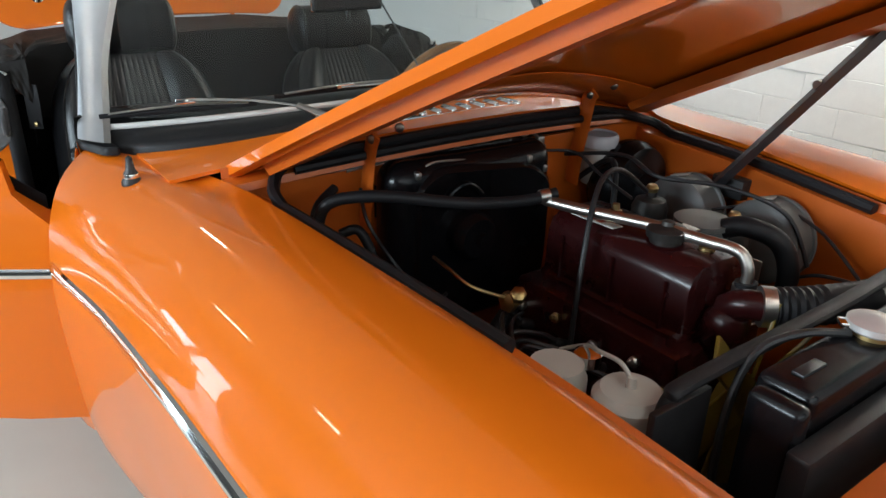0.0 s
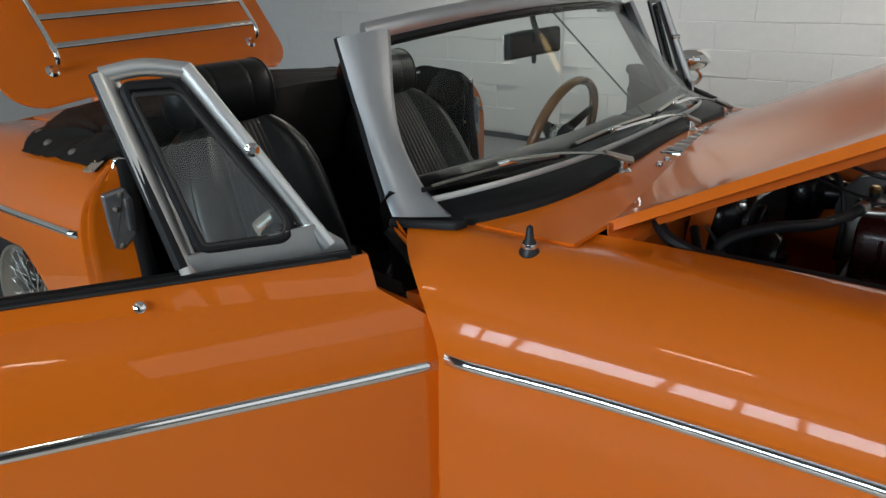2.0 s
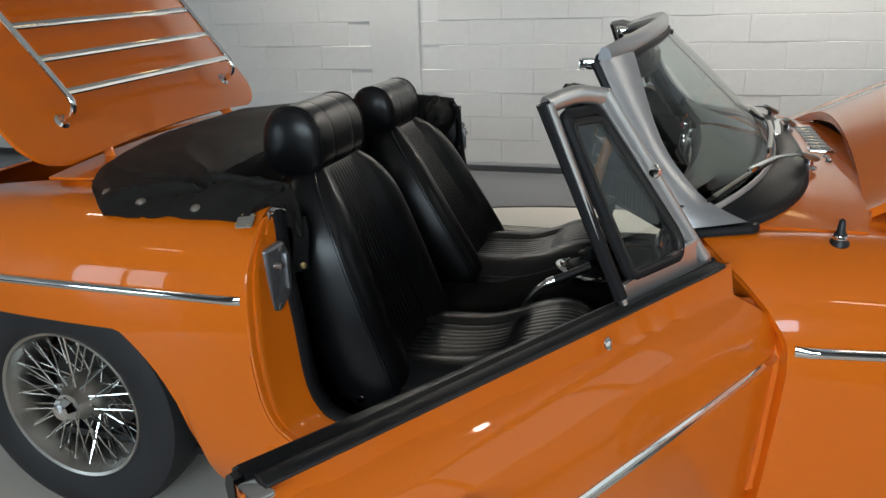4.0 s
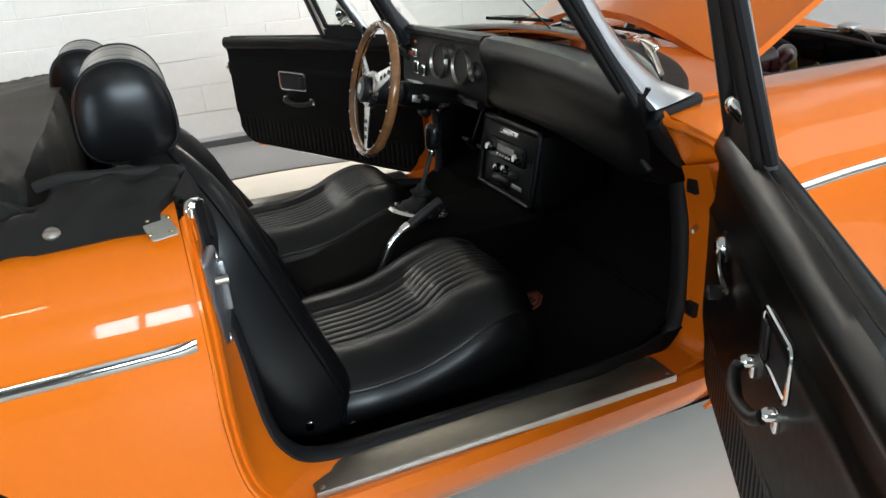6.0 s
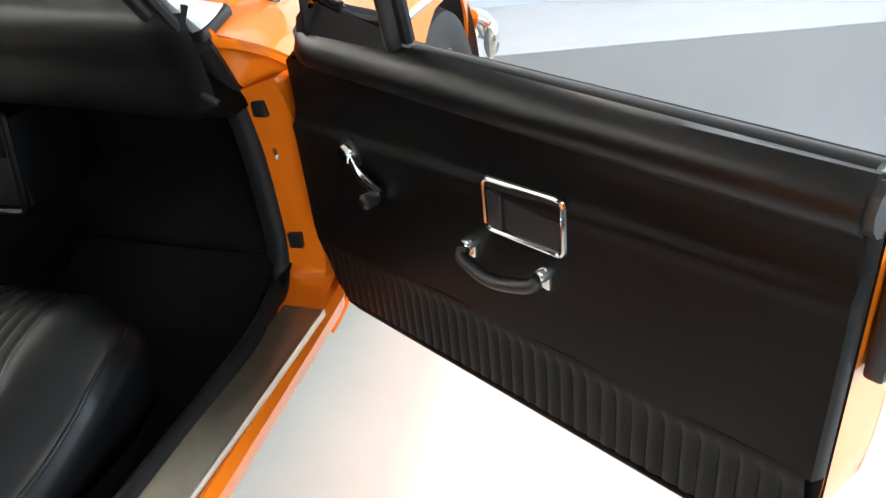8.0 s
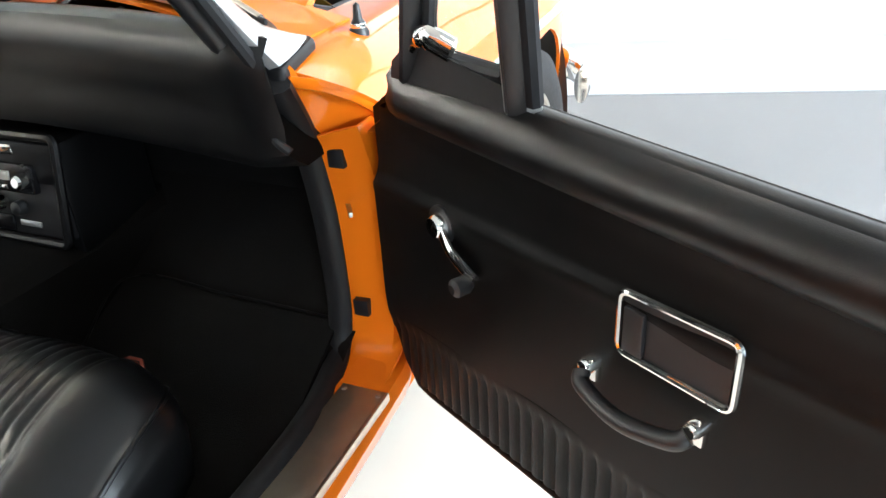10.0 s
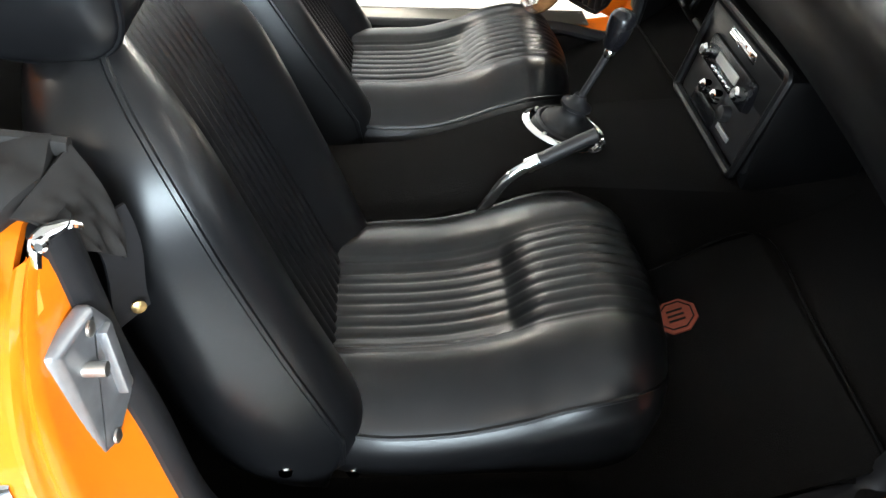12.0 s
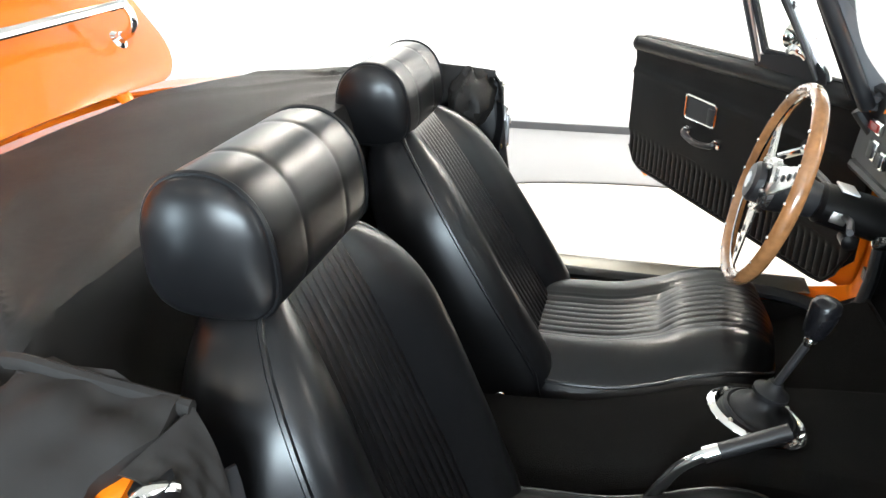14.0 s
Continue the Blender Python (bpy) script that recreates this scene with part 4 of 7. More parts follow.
        mc = base_p + Vector((0.0, side * 0.008, 0.082))
        part("mirror_shell", put_shape(lathe([(0.001, -0.034), (0.025, -0.030), (0.042, -0.018), (0.050, 0.0), (0.051, 0.010), (0.047, 0.012)], 28), Matrix.Translation(mc) @ pose(0, 0, 0, 0, -90, side * 12) @ Matrix.Diagonal((0.72, 1.25, 1.0, 1))), CHROME, dm, "chrome mirror shell")
        part("mirror_glass", put_shape(lathe([(0.044, 0.011), (0.044, 0.0135), (0.001, 0.014)], 28), Matrix.Translation(mc) @ pose(0, 0, 0, 0, -90, side * 12) @ Matrix.Diagonal((0.72, 1.25, 1.0, 1))), MIRROR, dm)
    return door


def hinge_turn(x, y, turn, tilt):
    return Matrix.Translation((x, y, 0)) @ Matrix.Rotation(radians(turn), 4, "Z") @ Matrix.Translation((0, 0, 0.6)) @ Matrix.Rotation(radians(tilt), 4, "Y") @ Matrix.Translation((-x, -y, -0.6))


make_door(-1, hinge_turn(1.47, -0.70, 57, 0), False)
make_door(1, hinge_turn(1.47, 0.70, -51, 0), True, 0.080)
for side in (-1, 1):
    for x, z in ((1.446, 0.430), (1.433, 0.680)):
        part("door_hinge", span((x, side * 0.643, z - 0.014), (x + 0.030, side * 0.668, z + 0.014), 0.002), BLACKSATIN, car, "black door hinge")
    part("check_strap", box(0.034, 0.006, 0.008, pose(1.442, side * 0.662, 0.600, 0, 0, side * -35), 0.001), STEEL, car, "steel check strap")
    # striker on the rear jamb: a pressed plate with a raised flank
    out = rounded_outline([(0.724, 0.757), (0.677, 0.766), (0.664, 0.735), (0.667, 0.655), (0.700, 0.622), (0.722, 0.628)], 0.006)
    st = part("striker", padded(out, lambda w, z, h, s=side: Vector((0.597 + (0.725 - w) * 0.36 + h, s * w, z)), 0.012, 0.006), GREYPLATE, car, "grey pressed metal door striker plate")
    part("striker_lug", tube([(0.612, side * 0.703, 0.722), (0.632, side * 0.703, 0.722)], 0.006, 10), STEEL, st)
    part("striker_wedge", span((0.622, side * 0.672, 0.668), (0.632, side * 0.686, 0.742), 0.003), GREYPLATE, st)
    for w, z in ((0.703, 0.636), (0.676, 0.672), (0.690, 0.752)):
        part("screw", lathe([(0.0065, 0), (0.0065, 0.002), (0.003, 0.004)], 12, along((0.610 + (0.725 - w) * 0.36, side * w, z), (0.8, side * w, z))), STEEL, st)

# ---- windscreen ----
screen = empty("windscreen", None, car)
screen["label"] = "windscreen in a matt aluminium frame"


def screen_base(y):
    k = abs(y) / 0.60
    return Vector((1.548 - 0.150 * k ** 2.7, y, 0.881 - 0.034 * k ** 2))


def screen_top(y):
    k = abs(y) / 0.545
    return Vector((1.300 - 0.100 * k ** 2.2, y, 1.128 - 0.040 * k ** 2.2))


rows = []
for u in steps(-1, 1, 33):
    a, b = screen_base(u * 0.565), screen_top(u * 0.512)
    rows.append([a.lerp(b, f) + Vector((0.006 * math.sin(math.pi * f), 0, 0)) for f in steps(0.02, 0.98, 8)])
pane = part("pane", sheet(rows, 0.005), GLASS, screen, "clear curved windscreen glass")
pane.visible_shadow = False
part("top_rail", tube([screen_top(y) for y in steps(-0.52, 0.52, 30)], 0.017, 12, flat=(0.75, 1.25)), ALLOY, screen, "satin aluminium top rail")
part("top_seal", tube([screen_top(y) + Vector((0.010, 0, -0.017)) for y in steps(-0.50, 0.50, 30)], 0.009, 8), RUBBER, screen, "black rubber glass seal")
part("header_rail", tube([screen_top(y) + Vector((-0.014, 0, -0.008)) for y in steps(-0.50, 0.50, 30)], 0.015, 10), BLACKSATIN, screen, "black header rail")
part("bottom_trim", tube([screen_base(y) + Vector((0.006, 0, -0.002)) for y in steps(-0.602, 0.602, 40)], 0.0072, 10, flat=(0.6, 1.1)), BRIGHTTRIM, screen, "bright lower screen trim")
seal = []
for y in steps(-0.612, 0.612, 49):
    b = screen_base(y)
    k = abs(y) / 0.60
    zt = 0.826 + 0.048 * (1 - min(1.0, abs(y) / 0.575) ** 2) - 0.010 * max(0.0, k - 0.93) / 0.09
    xo = max(b.x + 0.034, 1.600 - 0.158 * k ** 5)
    w = xo - b.x
    seal.append([b + Vector((0.004, 0, -0.006)), b + Vector((0.010, 0, -0.009))] + [Vector((b.x + w * f, y, zt + (b.z - 0.010 - zt) * (1 - f) ** 1.5 + 0.004 * math.sin(math.pi * f))) for f in (0.3, 0.5, 0.7, 0.85, 0.96)] + [Vector((xo, y, zt - 0.003)), Vector((xo + 0.001, y, zt - 0.012))])
part("base_seal", sheet(seal, 0.005), RUBBER, screen, "wide black rubber seal at the scuttle")
for side in (-1, 1):
    a, b = Vector((1.385, side * 0.618, 0.850)), Vector((1.222, side * 0.560, 1.092))
    ts = [0.0, 0.08, 0.2, 0.5, 1.0]
    X1, Y1, Z1, X2, Y2, Z2 = lerp_table(ts, [1.363, 1.352, 1.335, 1.283, 1.206], [0.642, 0.638, 0.630, 0.608, 0.582], [0.824, 0.838, 0.862, 0.944, 1.092],
                                        [1.462, 1.425, 1.385, 1.318, 1.258], [0.620, 0.610, 0.598, 0.572, 0.512], [0.836, 0.850, 0.873, 0.955, 1.104])
    rows = []
    for f in steps(0, 1, 20):
        e1, e2 = Vector((X1(f), side * Y1(f), Z1(f))), Vector((X2(f), side * Y2(f), Z2(f)))
        out = Vector((0.35, side * 0.9, 0.25)).normalized()
        mid = e1.lerp(e2, 0.45)
        inn = -0.022 * out
        rows.append([e1 + inn * 0.6, e1, e1.lerp(e2, 0.15) + out * 0.005, mid + out * 0.008, e1.lerp(e2, 0.85) + out * 0.005, e2, e2 + inn * 0.6, mid + inn])
    bm = bmesh.new()
    vs = add_grid(bm, rows, close_v=True)
    bm.faces.new(vs[0])
    bm.faces.new(vs[-1][::-1])
    part("pillar", bm, ALLOY, screen, "satin aluminium windscreen pillar with a flared foot")
    gask = padded(rounded_outline([(1.358, 0.616), (1.440, 0.598), (1.486, 0.600), (1.478, 0.624), (1.357, 0.650)], 0.010), lambda x, w, h, s=side: Vector((x, s * w, 0.808 + h + (x - 1.36) * 0.08)), 0.014, 0.004)
    part("foot_gasket", gask, RUBBER, screen, "black rubber gasket")
    part("inner_pillar", tube([a + Vector((-0.026, -side * 0.024, -0.03)), b + Vector((-0.016, -side * 0.022, -0.010))], 0.016, 10), BLACKSATIN, screen, "black inner pillar face")
    part("pillar_seal", tube([a + Vector((-0.046, side * 0.008, -0.02)), b + Vector((-0.024, side * 0.010, -0.002))], 0.009, 8), RUBBER, screen, "black rubber draught seal")
    top = part("catch_socket", box(0.03, 0.03, 0.02, pose(1.178, side * 0.50, 1.082), 0.004), CHROME, screen)
# interior mirror on its rod
mir = empty("interior_mirror", None, car)
mir["label"] = "rear view mirror on a slim rod"
MM = pose(1.271, -0.043, 1.040, 0, -3, 74)
part("rod", tube([(1.300, -0.030, 1.112), (1.535, 0.0, 0.885)], 0.0020, 8), DARKMETAL, mir, "slim dark metal rod")
part("arm", tube(smooth_path([(1.292, -0.040, 1.110), (1.268, -0.044, 1.098), (1.282, -0.052, 1.066), (1.280, -0.050, 1.044)], 6), 0.0065, 8), BLACKSATIN, mir)
part("mirror_case", put_shape(box(0.158, 0.018, 0.056, bevel=0.009, seg=4), MM), BLACKSATIN, mir, "black mirror case")
part("mirror_rim", put_shape(box(0.160, 0.004, 0.058, pose(0, 0.0085, 0), 0.0018), MM), CHROME, mir, "chrome mirror rim")
part("mirror_glass", put_shape(box(0.150, 0.002, 0.048, pose(0, 0.0108, 0), 0.0008), MM), MIRROR, mir)
part("dip_lever", put_shape(lathe([(0.004, -0.012), (0.006, 0.0), (0.004, 0.006)], 10, pose(0.0, 0, -0.032)), MM), BLACKSATIN, mir)
part("bracket", box(0.05, 0.05, 0.012, pose(1.300, -0.035, 1.112, 0, 10, 0), 0.004), BLACKSATIN, mir)


def wiper(pivot, knee, clip, a, b):
    """Spindle, cranked arm rising over the seal, and a blade from a to b on the glass."""
    w = empty("wiper", None, car)
    w["label"] = "chrome windscreen wiper lying on the glass"
    p, k, c, a, b = Vector(pivot), Vector(knee), Vector(clip), Vector(a), Vector(b)
    part("spindle", lathe([(0.017, -0.012), (0.016, 0.0), (0.009, 0.006), (0.009, 0.022), (0.003, 0.026)], 16, Matrix.Translation(p)), CHROME, w)
    head = p + Vector((0.004, 0, 0.022))
    part("arm_head", tube([head + (p - k).normalized() * 0.012, head.lerp(k, 0.38) + Vector((0, 0, 0.006))], [0.011, 0.0085], 10, flat=(1.15, 0.6)), STEEL, w, "broad steel arm head")
    part("arm", tube(smooth_path([head.lerp(k, 0.30) + Vector((0, 0, 0.006)), k, k.lerp(c, 0.5) + Vector((0, 0, 0.002)), c], 6), 0.0042, 8, flat=(1.4, 0.55)), CHROME, w, "chrome arm")
    e = (b - a).normalized()
    m = a.lerp(b, 0.5)
    up = Vector((0.006, 0, 0.009))
    part("blade", tube([a, b], 0.0036, 8, flat=(0.6, 1.2)), RUBBER, w, "black rubber blade")
    part("bridge", tube(smooth_path([a.lerp(b, 0.06) + up * 0.4, m + up, a.lerp(b, 0.94) + up * 0.4], 6), 0.0036, 8, flat=(1.3, 0.6)), STEEL, w, "steel bridge")
    part("clip", box(0.034, 0.010, 0.009, Matrix.Translation(c.lerp(m + up, 0.3)) @ e.to_track_quat("X", "Z").to_matrix().to_4x4(), 0.002), CHROME, w)
    return w


wiper((1.601, -0.290, 0.856), (1.535, -0.366, 0.894), (1.482, -0.478, 0.898), (1.398, -0.608, 0.866), (1.528, -0.372, 0.890))
wiper((1.604, 0.045, 0.868), (1.572, -0.010, 0.904), (1.548, -0.215, 0.908), (1.518, -0.335, 0.896), (1.548, -0.030, 0.906))
wiper((1.596, 0.300, 0.858), (1.540, 0.245, 0.900), (1.534, 0.130, 0.904), (1.500, 0.290, 0.896), (1.543, 0.000, 0.904))
# washer jets, aerial, vent grille
for y in (-0.20, -0.235):
    part("washer_jet", lathe([(0.008, -0.004), (0.007, 0.006), (0.004, 0.010)], 12, pose(1.648, y, 0.856)), CHROME, car)
aer = part("aerial_base", lathe([(0.020, -0.006), (0.020, 0.002), (0.015, 0.010), (0.013, 0.020), (0.009, 0.026), (0.006, 0.050), (0.001, 0.054)], 18, pose(1.604, -0.617, 0.807) @ Matrix.Scale(0.78, 4)), BLACKSATIN, car, "black aerial stub with a bright collar")
part("collar", lathe([(0.0145, 0.008), (0.016, 0.012), (0.0145, 0.018)], 18, pose(1.604, -0.617, 0.807) @ Matrix.Scale(0.78, 4)), CHROME, aer)
grille = part("vent_grille", box(0.046, 0.285, 0.010, pose(1.646, -0.020, 0.860), 0.004), BLACKSATIN, car, "chrome scuttle vent grille")
for y in (-0.163, 0.123):
    part("end_bar", box(0.050, 0.012, 0.012, pose(1.646, y, 0.863), 0.003), CHROME, grille)
for dx in (-0.023, 0.023):
    part("side_bar", box(0.004, 0.290, 0.009, pose(1.646 + dx, -0.020, 0.862), 0.0015), CHROME, grille)
for i in range(8):
    part("bar", box(0.042, 0.015, 0.010, pose(1.646, -0.142 + i * 0.0349, 0.867, 18, 0, 0), 0.004), CHROME, grille)

# ---- bonnet, standing open ----
bonnet = empty("bonnet", None, car)
bonnet["label"] = "orange bonnet propped open"


def bonnet_point(u, v):
    """u from the hinge edge (0) to the nose (1), v across from -1 to 1."""
    hw = 0.490 - 0.12 * u
    length = 1.06
    y = v * hw
    s = u * length
    x = 1.712 - 0.045 * v * v + s * math.cos(radians(26.6)) - 0.03 * u * u
    crown = (0.086 - 0.022 * min(u * 2.0, 1)) * (1 - v * v) ** 1.5
    z = 0.822 + s * math.sin(radians(26.6)) - 0.04 * u * u + crown
    return Vector((x - 0.25 * crown, y, z))


rows = [[bonnet_point(u, v) for v in steps(-1, 1, 41)] for u in steps(0, 1, 30)]
part("bonnet_skin", sheet(rows, 0.006, flip=True), ORANGE, bonnet, "glossy orange bonnet skin")
for v in (-1, 1):
    lip = [[bonnet_point(u, v) + Vector((0.0, 0, 0.001)), bonnet_point(u, v) + Vector((0.004, 0, -0.009)), bonnet_point(u, v * 0.965) + Vector((0.007, 0, -0.013)), bonnet_point(u, v * 0.93) + Vector((0.005, 0, -0.009))] for u in steps(0, 1, 24)]
    part("folded_edge", sheet(lip, 0.0), ORANGE, bonnet, "orange folded bonnet edge")
lip = [[bonnet_point(0, v), bonnet_point(0, v) + Vector((0.004, 0, -0.014)), bonnet_point(0.03, v * 0.98) + Vector((0.004, 0, -0.016))] for v in steps(-1, 1, 30)]
part("folded_edge", sheet(lip, 0.0), ORANGE, bonnet, "orange folded bonnet edge")
# pressed frame under the skin
rows = []
for v in steps(-0.93, 0.93, 31):
    rows.append([bonnet_point(u, v) + Vector((0.006 * k, 0, -0.008 - 0.006 * k)) for u, k in ((0.02, 0), (0.03, 1), (0.10, 1), (0.13, 0.0))])
part("hinge_rail", sheet(rows, 0.002), ORANGE_SHADED, bonnet, "orange cross rail under the bonnet")
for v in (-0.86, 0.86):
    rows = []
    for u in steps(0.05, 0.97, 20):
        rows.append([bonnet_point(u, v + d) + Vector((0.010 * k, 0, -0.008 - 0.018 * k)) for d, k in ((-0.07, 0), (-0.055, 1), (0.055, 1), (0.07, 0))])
    part("edge_rail", sheet(rows, 0.002), ORANGE_SHADED, bonnet, "orange edge rail under the bonnet")
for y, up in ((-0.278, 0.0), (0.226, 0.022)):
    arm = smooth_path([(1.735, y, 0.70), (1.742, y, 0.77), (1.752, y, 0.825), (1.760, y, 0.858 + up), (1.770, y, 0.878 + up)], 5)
    part("bonnet_hinge", tube(arm, 0.017, 8, flat=(1.1, 0.22)), ORANGE_SHADED, bonnet, "orange bonnet hinge")
    for q in ((1.765, y, 0.868 + up), (1.790, y + 0.035, 0.888 + up)):
        part("hinge_bolt", lathe([(0.008, 0), (0.008, 0.006), (0.004, 0.008)], 8, along(q, (q[0] + 0.5, q[1] - 0.5, q[2] - 0.2))), STEEL, bonnet)
stay = part("bonnet_stay", tube([(1.990, 0.362, 0.745), (2.270, 0.415, 1.145)], 0.0155, 4, flat=(1.6, 0.7)), STAYGREY, bonnet, "dark steel bonnet stay")
part("stay_joint", lathe([(0.008, -0.012), (0.008, 0.012)], 10, along((2.131, 0.388, 0.958), (2.131, 0.0, 0.958))), STEEL, stay)
part("stay_bracket", span((1.96, 0.385, 0.715), (2.03, 0.425, 0.755), 0.004), BLACKSATIN, car, "black stay bracket")

# ---- boot lid with luggage rack ----
lid = empty("boot_lid", None, car)
lid["label"] = "orange boot lid standing open with a chrome rack"


def lid_point(u, v):
    """u along the lid from the hinge, v across; local, outer face to +z."""
    r = 0.09
    hw = 0.508
    if u < r:
        hw -= r - math.sqrt(max(r * r - (r - u) ** 2, 0))
    hw += 0.03 * u
    return Vector((-u, v * hw - 0.02 * u, 0.028 * (1 - v * v) - 0.06 * u * u))


def lid_matrix():
    return Matrix.Translation((-0.043, -0.080, 0.860)) @ Matrix.Rotation(radians(54), 4, "Y") @ Matrix.Rotation(radians(1.6), 4, "Z")


us = [0.0, 0.004, 0.012, 0.025, 0.045, 0.07, 0.09] + steps(0.12, 0.70, 16)
bm = sheet([[lid_point(u, v) for v in steps(-1, 1, 31)] for u in us], 0.012)
put(part("lid_skin", bm, ORANGE, lid, "glossy orange boot lid skin"), lid_matrix())
rack = empty("luggage_rack", lid_matrix(), lid)
rack["label"] = "chrome tube luggage rack"
RY = 0.362
for s in (-1, 1):
    foot = 0.095
    rail = smooth_path([(-foot, s * RY, 0.030), (-foot + 0.004, s * RY, 0.062), (-foot - 0.012, s * RY, 0.085), (-foot - 0.06, s * RY, 0.088), (-0.35, s * RY, 0.080), (-0.60, s * RY, 0.066), (-0.63, s * RY, 0.03), (-0.63, s * RY, 0.0)], 6)
    part("rail", tube(rail, 0.0085, 10), CHROME, rack)
    part("rack_foot", lathe([(0.020, 0.0), (0.020, 0.006), (0.012, 0.012), (0.010, 0.02)], 16, pose(-foot, s * RY, 0.020)), CHROME, rack)
for i in range(6):
    x = -0.135 - 0.098 * i
    part("bar", tube([(x, -RY, 0.088 - 0.035 * (i / 5)), (x, RY, 0.088 - 0.035 * (i / 5))], 0.0085, 10, flat=(1.15, 0.75)), CHROME, rack)
badge = part("lid_badge", put_shape(lathe([(0.034, 0.0), (0.034, 0.003), (0.028, 0.004)], 8), pose(-0.32, 0.02, 0.024)), BLACKSATIN, lid, "dark octagonal badge")
put(badge, lid_matrix())
put(part("badge_bar", box(0.012, 0.06, 0.004, pose(-0.275, 0.03, 0.0265), 0.001), CHROME, lid), lid_matrix())
for y in (-0.36, 0.20):
    part("lid_hinge", tube(smooth_path([(-0.03, y, 0.80), (-0.025, y, 0.85), (-0.045, y, 0.880), (-0.09, y, 0.925)], 5), 0.014, 8, flat=(1.2, 0.35)), ORANGE, lid, "orange boot hinge")

# ---- folded hood under its cover ----
def cover_rear(y):
    k = min(abs(y) / 0.70, 1.0)
    return -0.035 + 0.21 * k ** 4 + 0.06 * k ** 2


def body_top(x, w):
    """Height of the body's upper surface at x and half-width w."""
    if w <= WI(x):
        return 0.80
    s = section_at(x, 60)
    for p, q in zip(s, s[1:]):
        if p[0] <= w <= q[0]:
            return p[1] + (q[1] - p[1]) * (w - p[0]) / max(q[0] - p[0], 1e-6)
    return 0.70


def clamp(v):
    return min(max(v, 0.0), 1.0)


def cover_front(y):
    k = abs(y)
    return 0.412 + 0.201 * clamp((k - 0.586) / 0.020) - 0.030 * clamp((k - 0.640) / 0.03) - 0.02 * clamp(k / 0.5 - 0.4)


rows = []
YS = steps(-0.705, -0.635, 10) + steps(-0.630, -0.560, 36) + steps(-0.552, 0.552, 112) + steps(0.560, 0.630, 36) + steps(0.635, 0.705, 10)
for u in steps(0, 1, 84):
    row = []
    for y in YS:
        w = abs(y)
        k = w / 0.70
        x = cover_rear(y) + u * (cover_front(y) - cover_rear(y))
        edge = min(1.0, min(u / 0.12, max(1 - k, 0) / 0.08))
        z = 0.806 + 0.020 * (1 - k ** 3) + 0.046 * edge ** 0.6 * (1 - 0.50 * k ** 2)
        # slack cloth and folds that gather where the cover turns down behind the seats
        z += 0.004 * noise.noise(Vector((x * 5, y * 6, 0.3))) + 0.0025 * noise.noise(Vector((x * 13, y * 8, 2.0)))
        dx, dw = x - 0.425, w - 0.592
        r = math.hypot(dx, dw)
        turn = math.atan2(dw, -dx)
        fade = math.exp(-r / 0.16) * clamp(r / 0.03)
        fade *= clamp((0.42 - x) / 0.03)
        z += 0.013 * fade * math.sin(turn * 5.2 + 0.6) + 0.003 * fade * math.sin(turn * 11 + 2.0)
        z -= 0.026 * math.exp(-(r / 0.038) ** 2)
        z += 0.0016 * math.sin(turn * 21 + 6 * noise.noise(Vector((x * 3, y * 3, 8.0)))) * clamp((r - 0.06) / 0.1) * math.exp(-r / 0.45) * clamp((0.42 - x) / 0.05)
        # the lobe beside the seat lifts to a rolled corner
        lobe = clamp((x - 0.42) / 0.03) * clamp((0.69 - w) / 0.05)
        ridge = 1 - abs(math.sin(turn * 5.5 + 1.3 + 1.2 * noise.noise(Vector((x * 4, y * 3, 5.0)))))
        z += (0.015 * ridge ** 2 - 0.004) * math.exp(-r / 0.38) * clamp(r / 0.08) * clamp((0.42 - x) / 0.05)
        z += lobe * (0.009 + 0.014 * clamp((0.611 - x) / 0.166) * clamp((0.655 - w) / 0.05) + 0.0022 * math.sin(w * 150 - x * 34) * clamp((x - 0.44) / 0.1) + 0.003 * math.sin(w * 60 + x * 90))
        row.append((x, y, max(z, body_top(x, w) + 0.007)))
    rows.append(row)
# front hem turns down behind the seats; beside them it is only a hem
for k, dz, dx in ((0, -0.006, 0.004), (1, -0.03, 0.010), (2, -0.09, 0.012), (3, -0.17, 0.005), (4, -0.24, -0.01)):
    row = []
    for j, (x, y, z) in enumerate(rows[83]):
        lobe = clamp((abs(y) - 0.588) / 0.012)
        drop = dz * (1 - lobe) + max(dz, -0.012 - 0.003 * k) * lobe
        sway = 0.003 * math.sin(y * 30 + k) * (1 - lobe)
        row.append((x + dx * (1 - lobe) - 0.004 * k * lobe + sway, y, z + drop))
    rows.append(row)
cover = part("hood_cover", sheet(rows, 0.004, flip=True), FABRIC, car, "black cloth cover over the folded hood")
for x, y in ((0.112, 0.560), (0.198, 0.640), (0.305, 0.672), (0.442, 0.684)):
    for s in (-1, 1):
        k = y / 0.70
        part("stud", lathe([(0.011, -0.002), (0.011, 0.002), (0.007, 0.006), (0.001, 0.007)], 14, Matrix.Translation((x, s * y, body_top(x, y) + 0.012)) @ pose(0, 0, 0, -s * 20, 0, 0)), STEEL, cover)
PLATE_Z = body_top(0.564, 0.705) + 0.0125
PLATE_S = 0.6 * (body_top(0.564, 0.690) - body_top(0.564, 0.722)) / 0.032
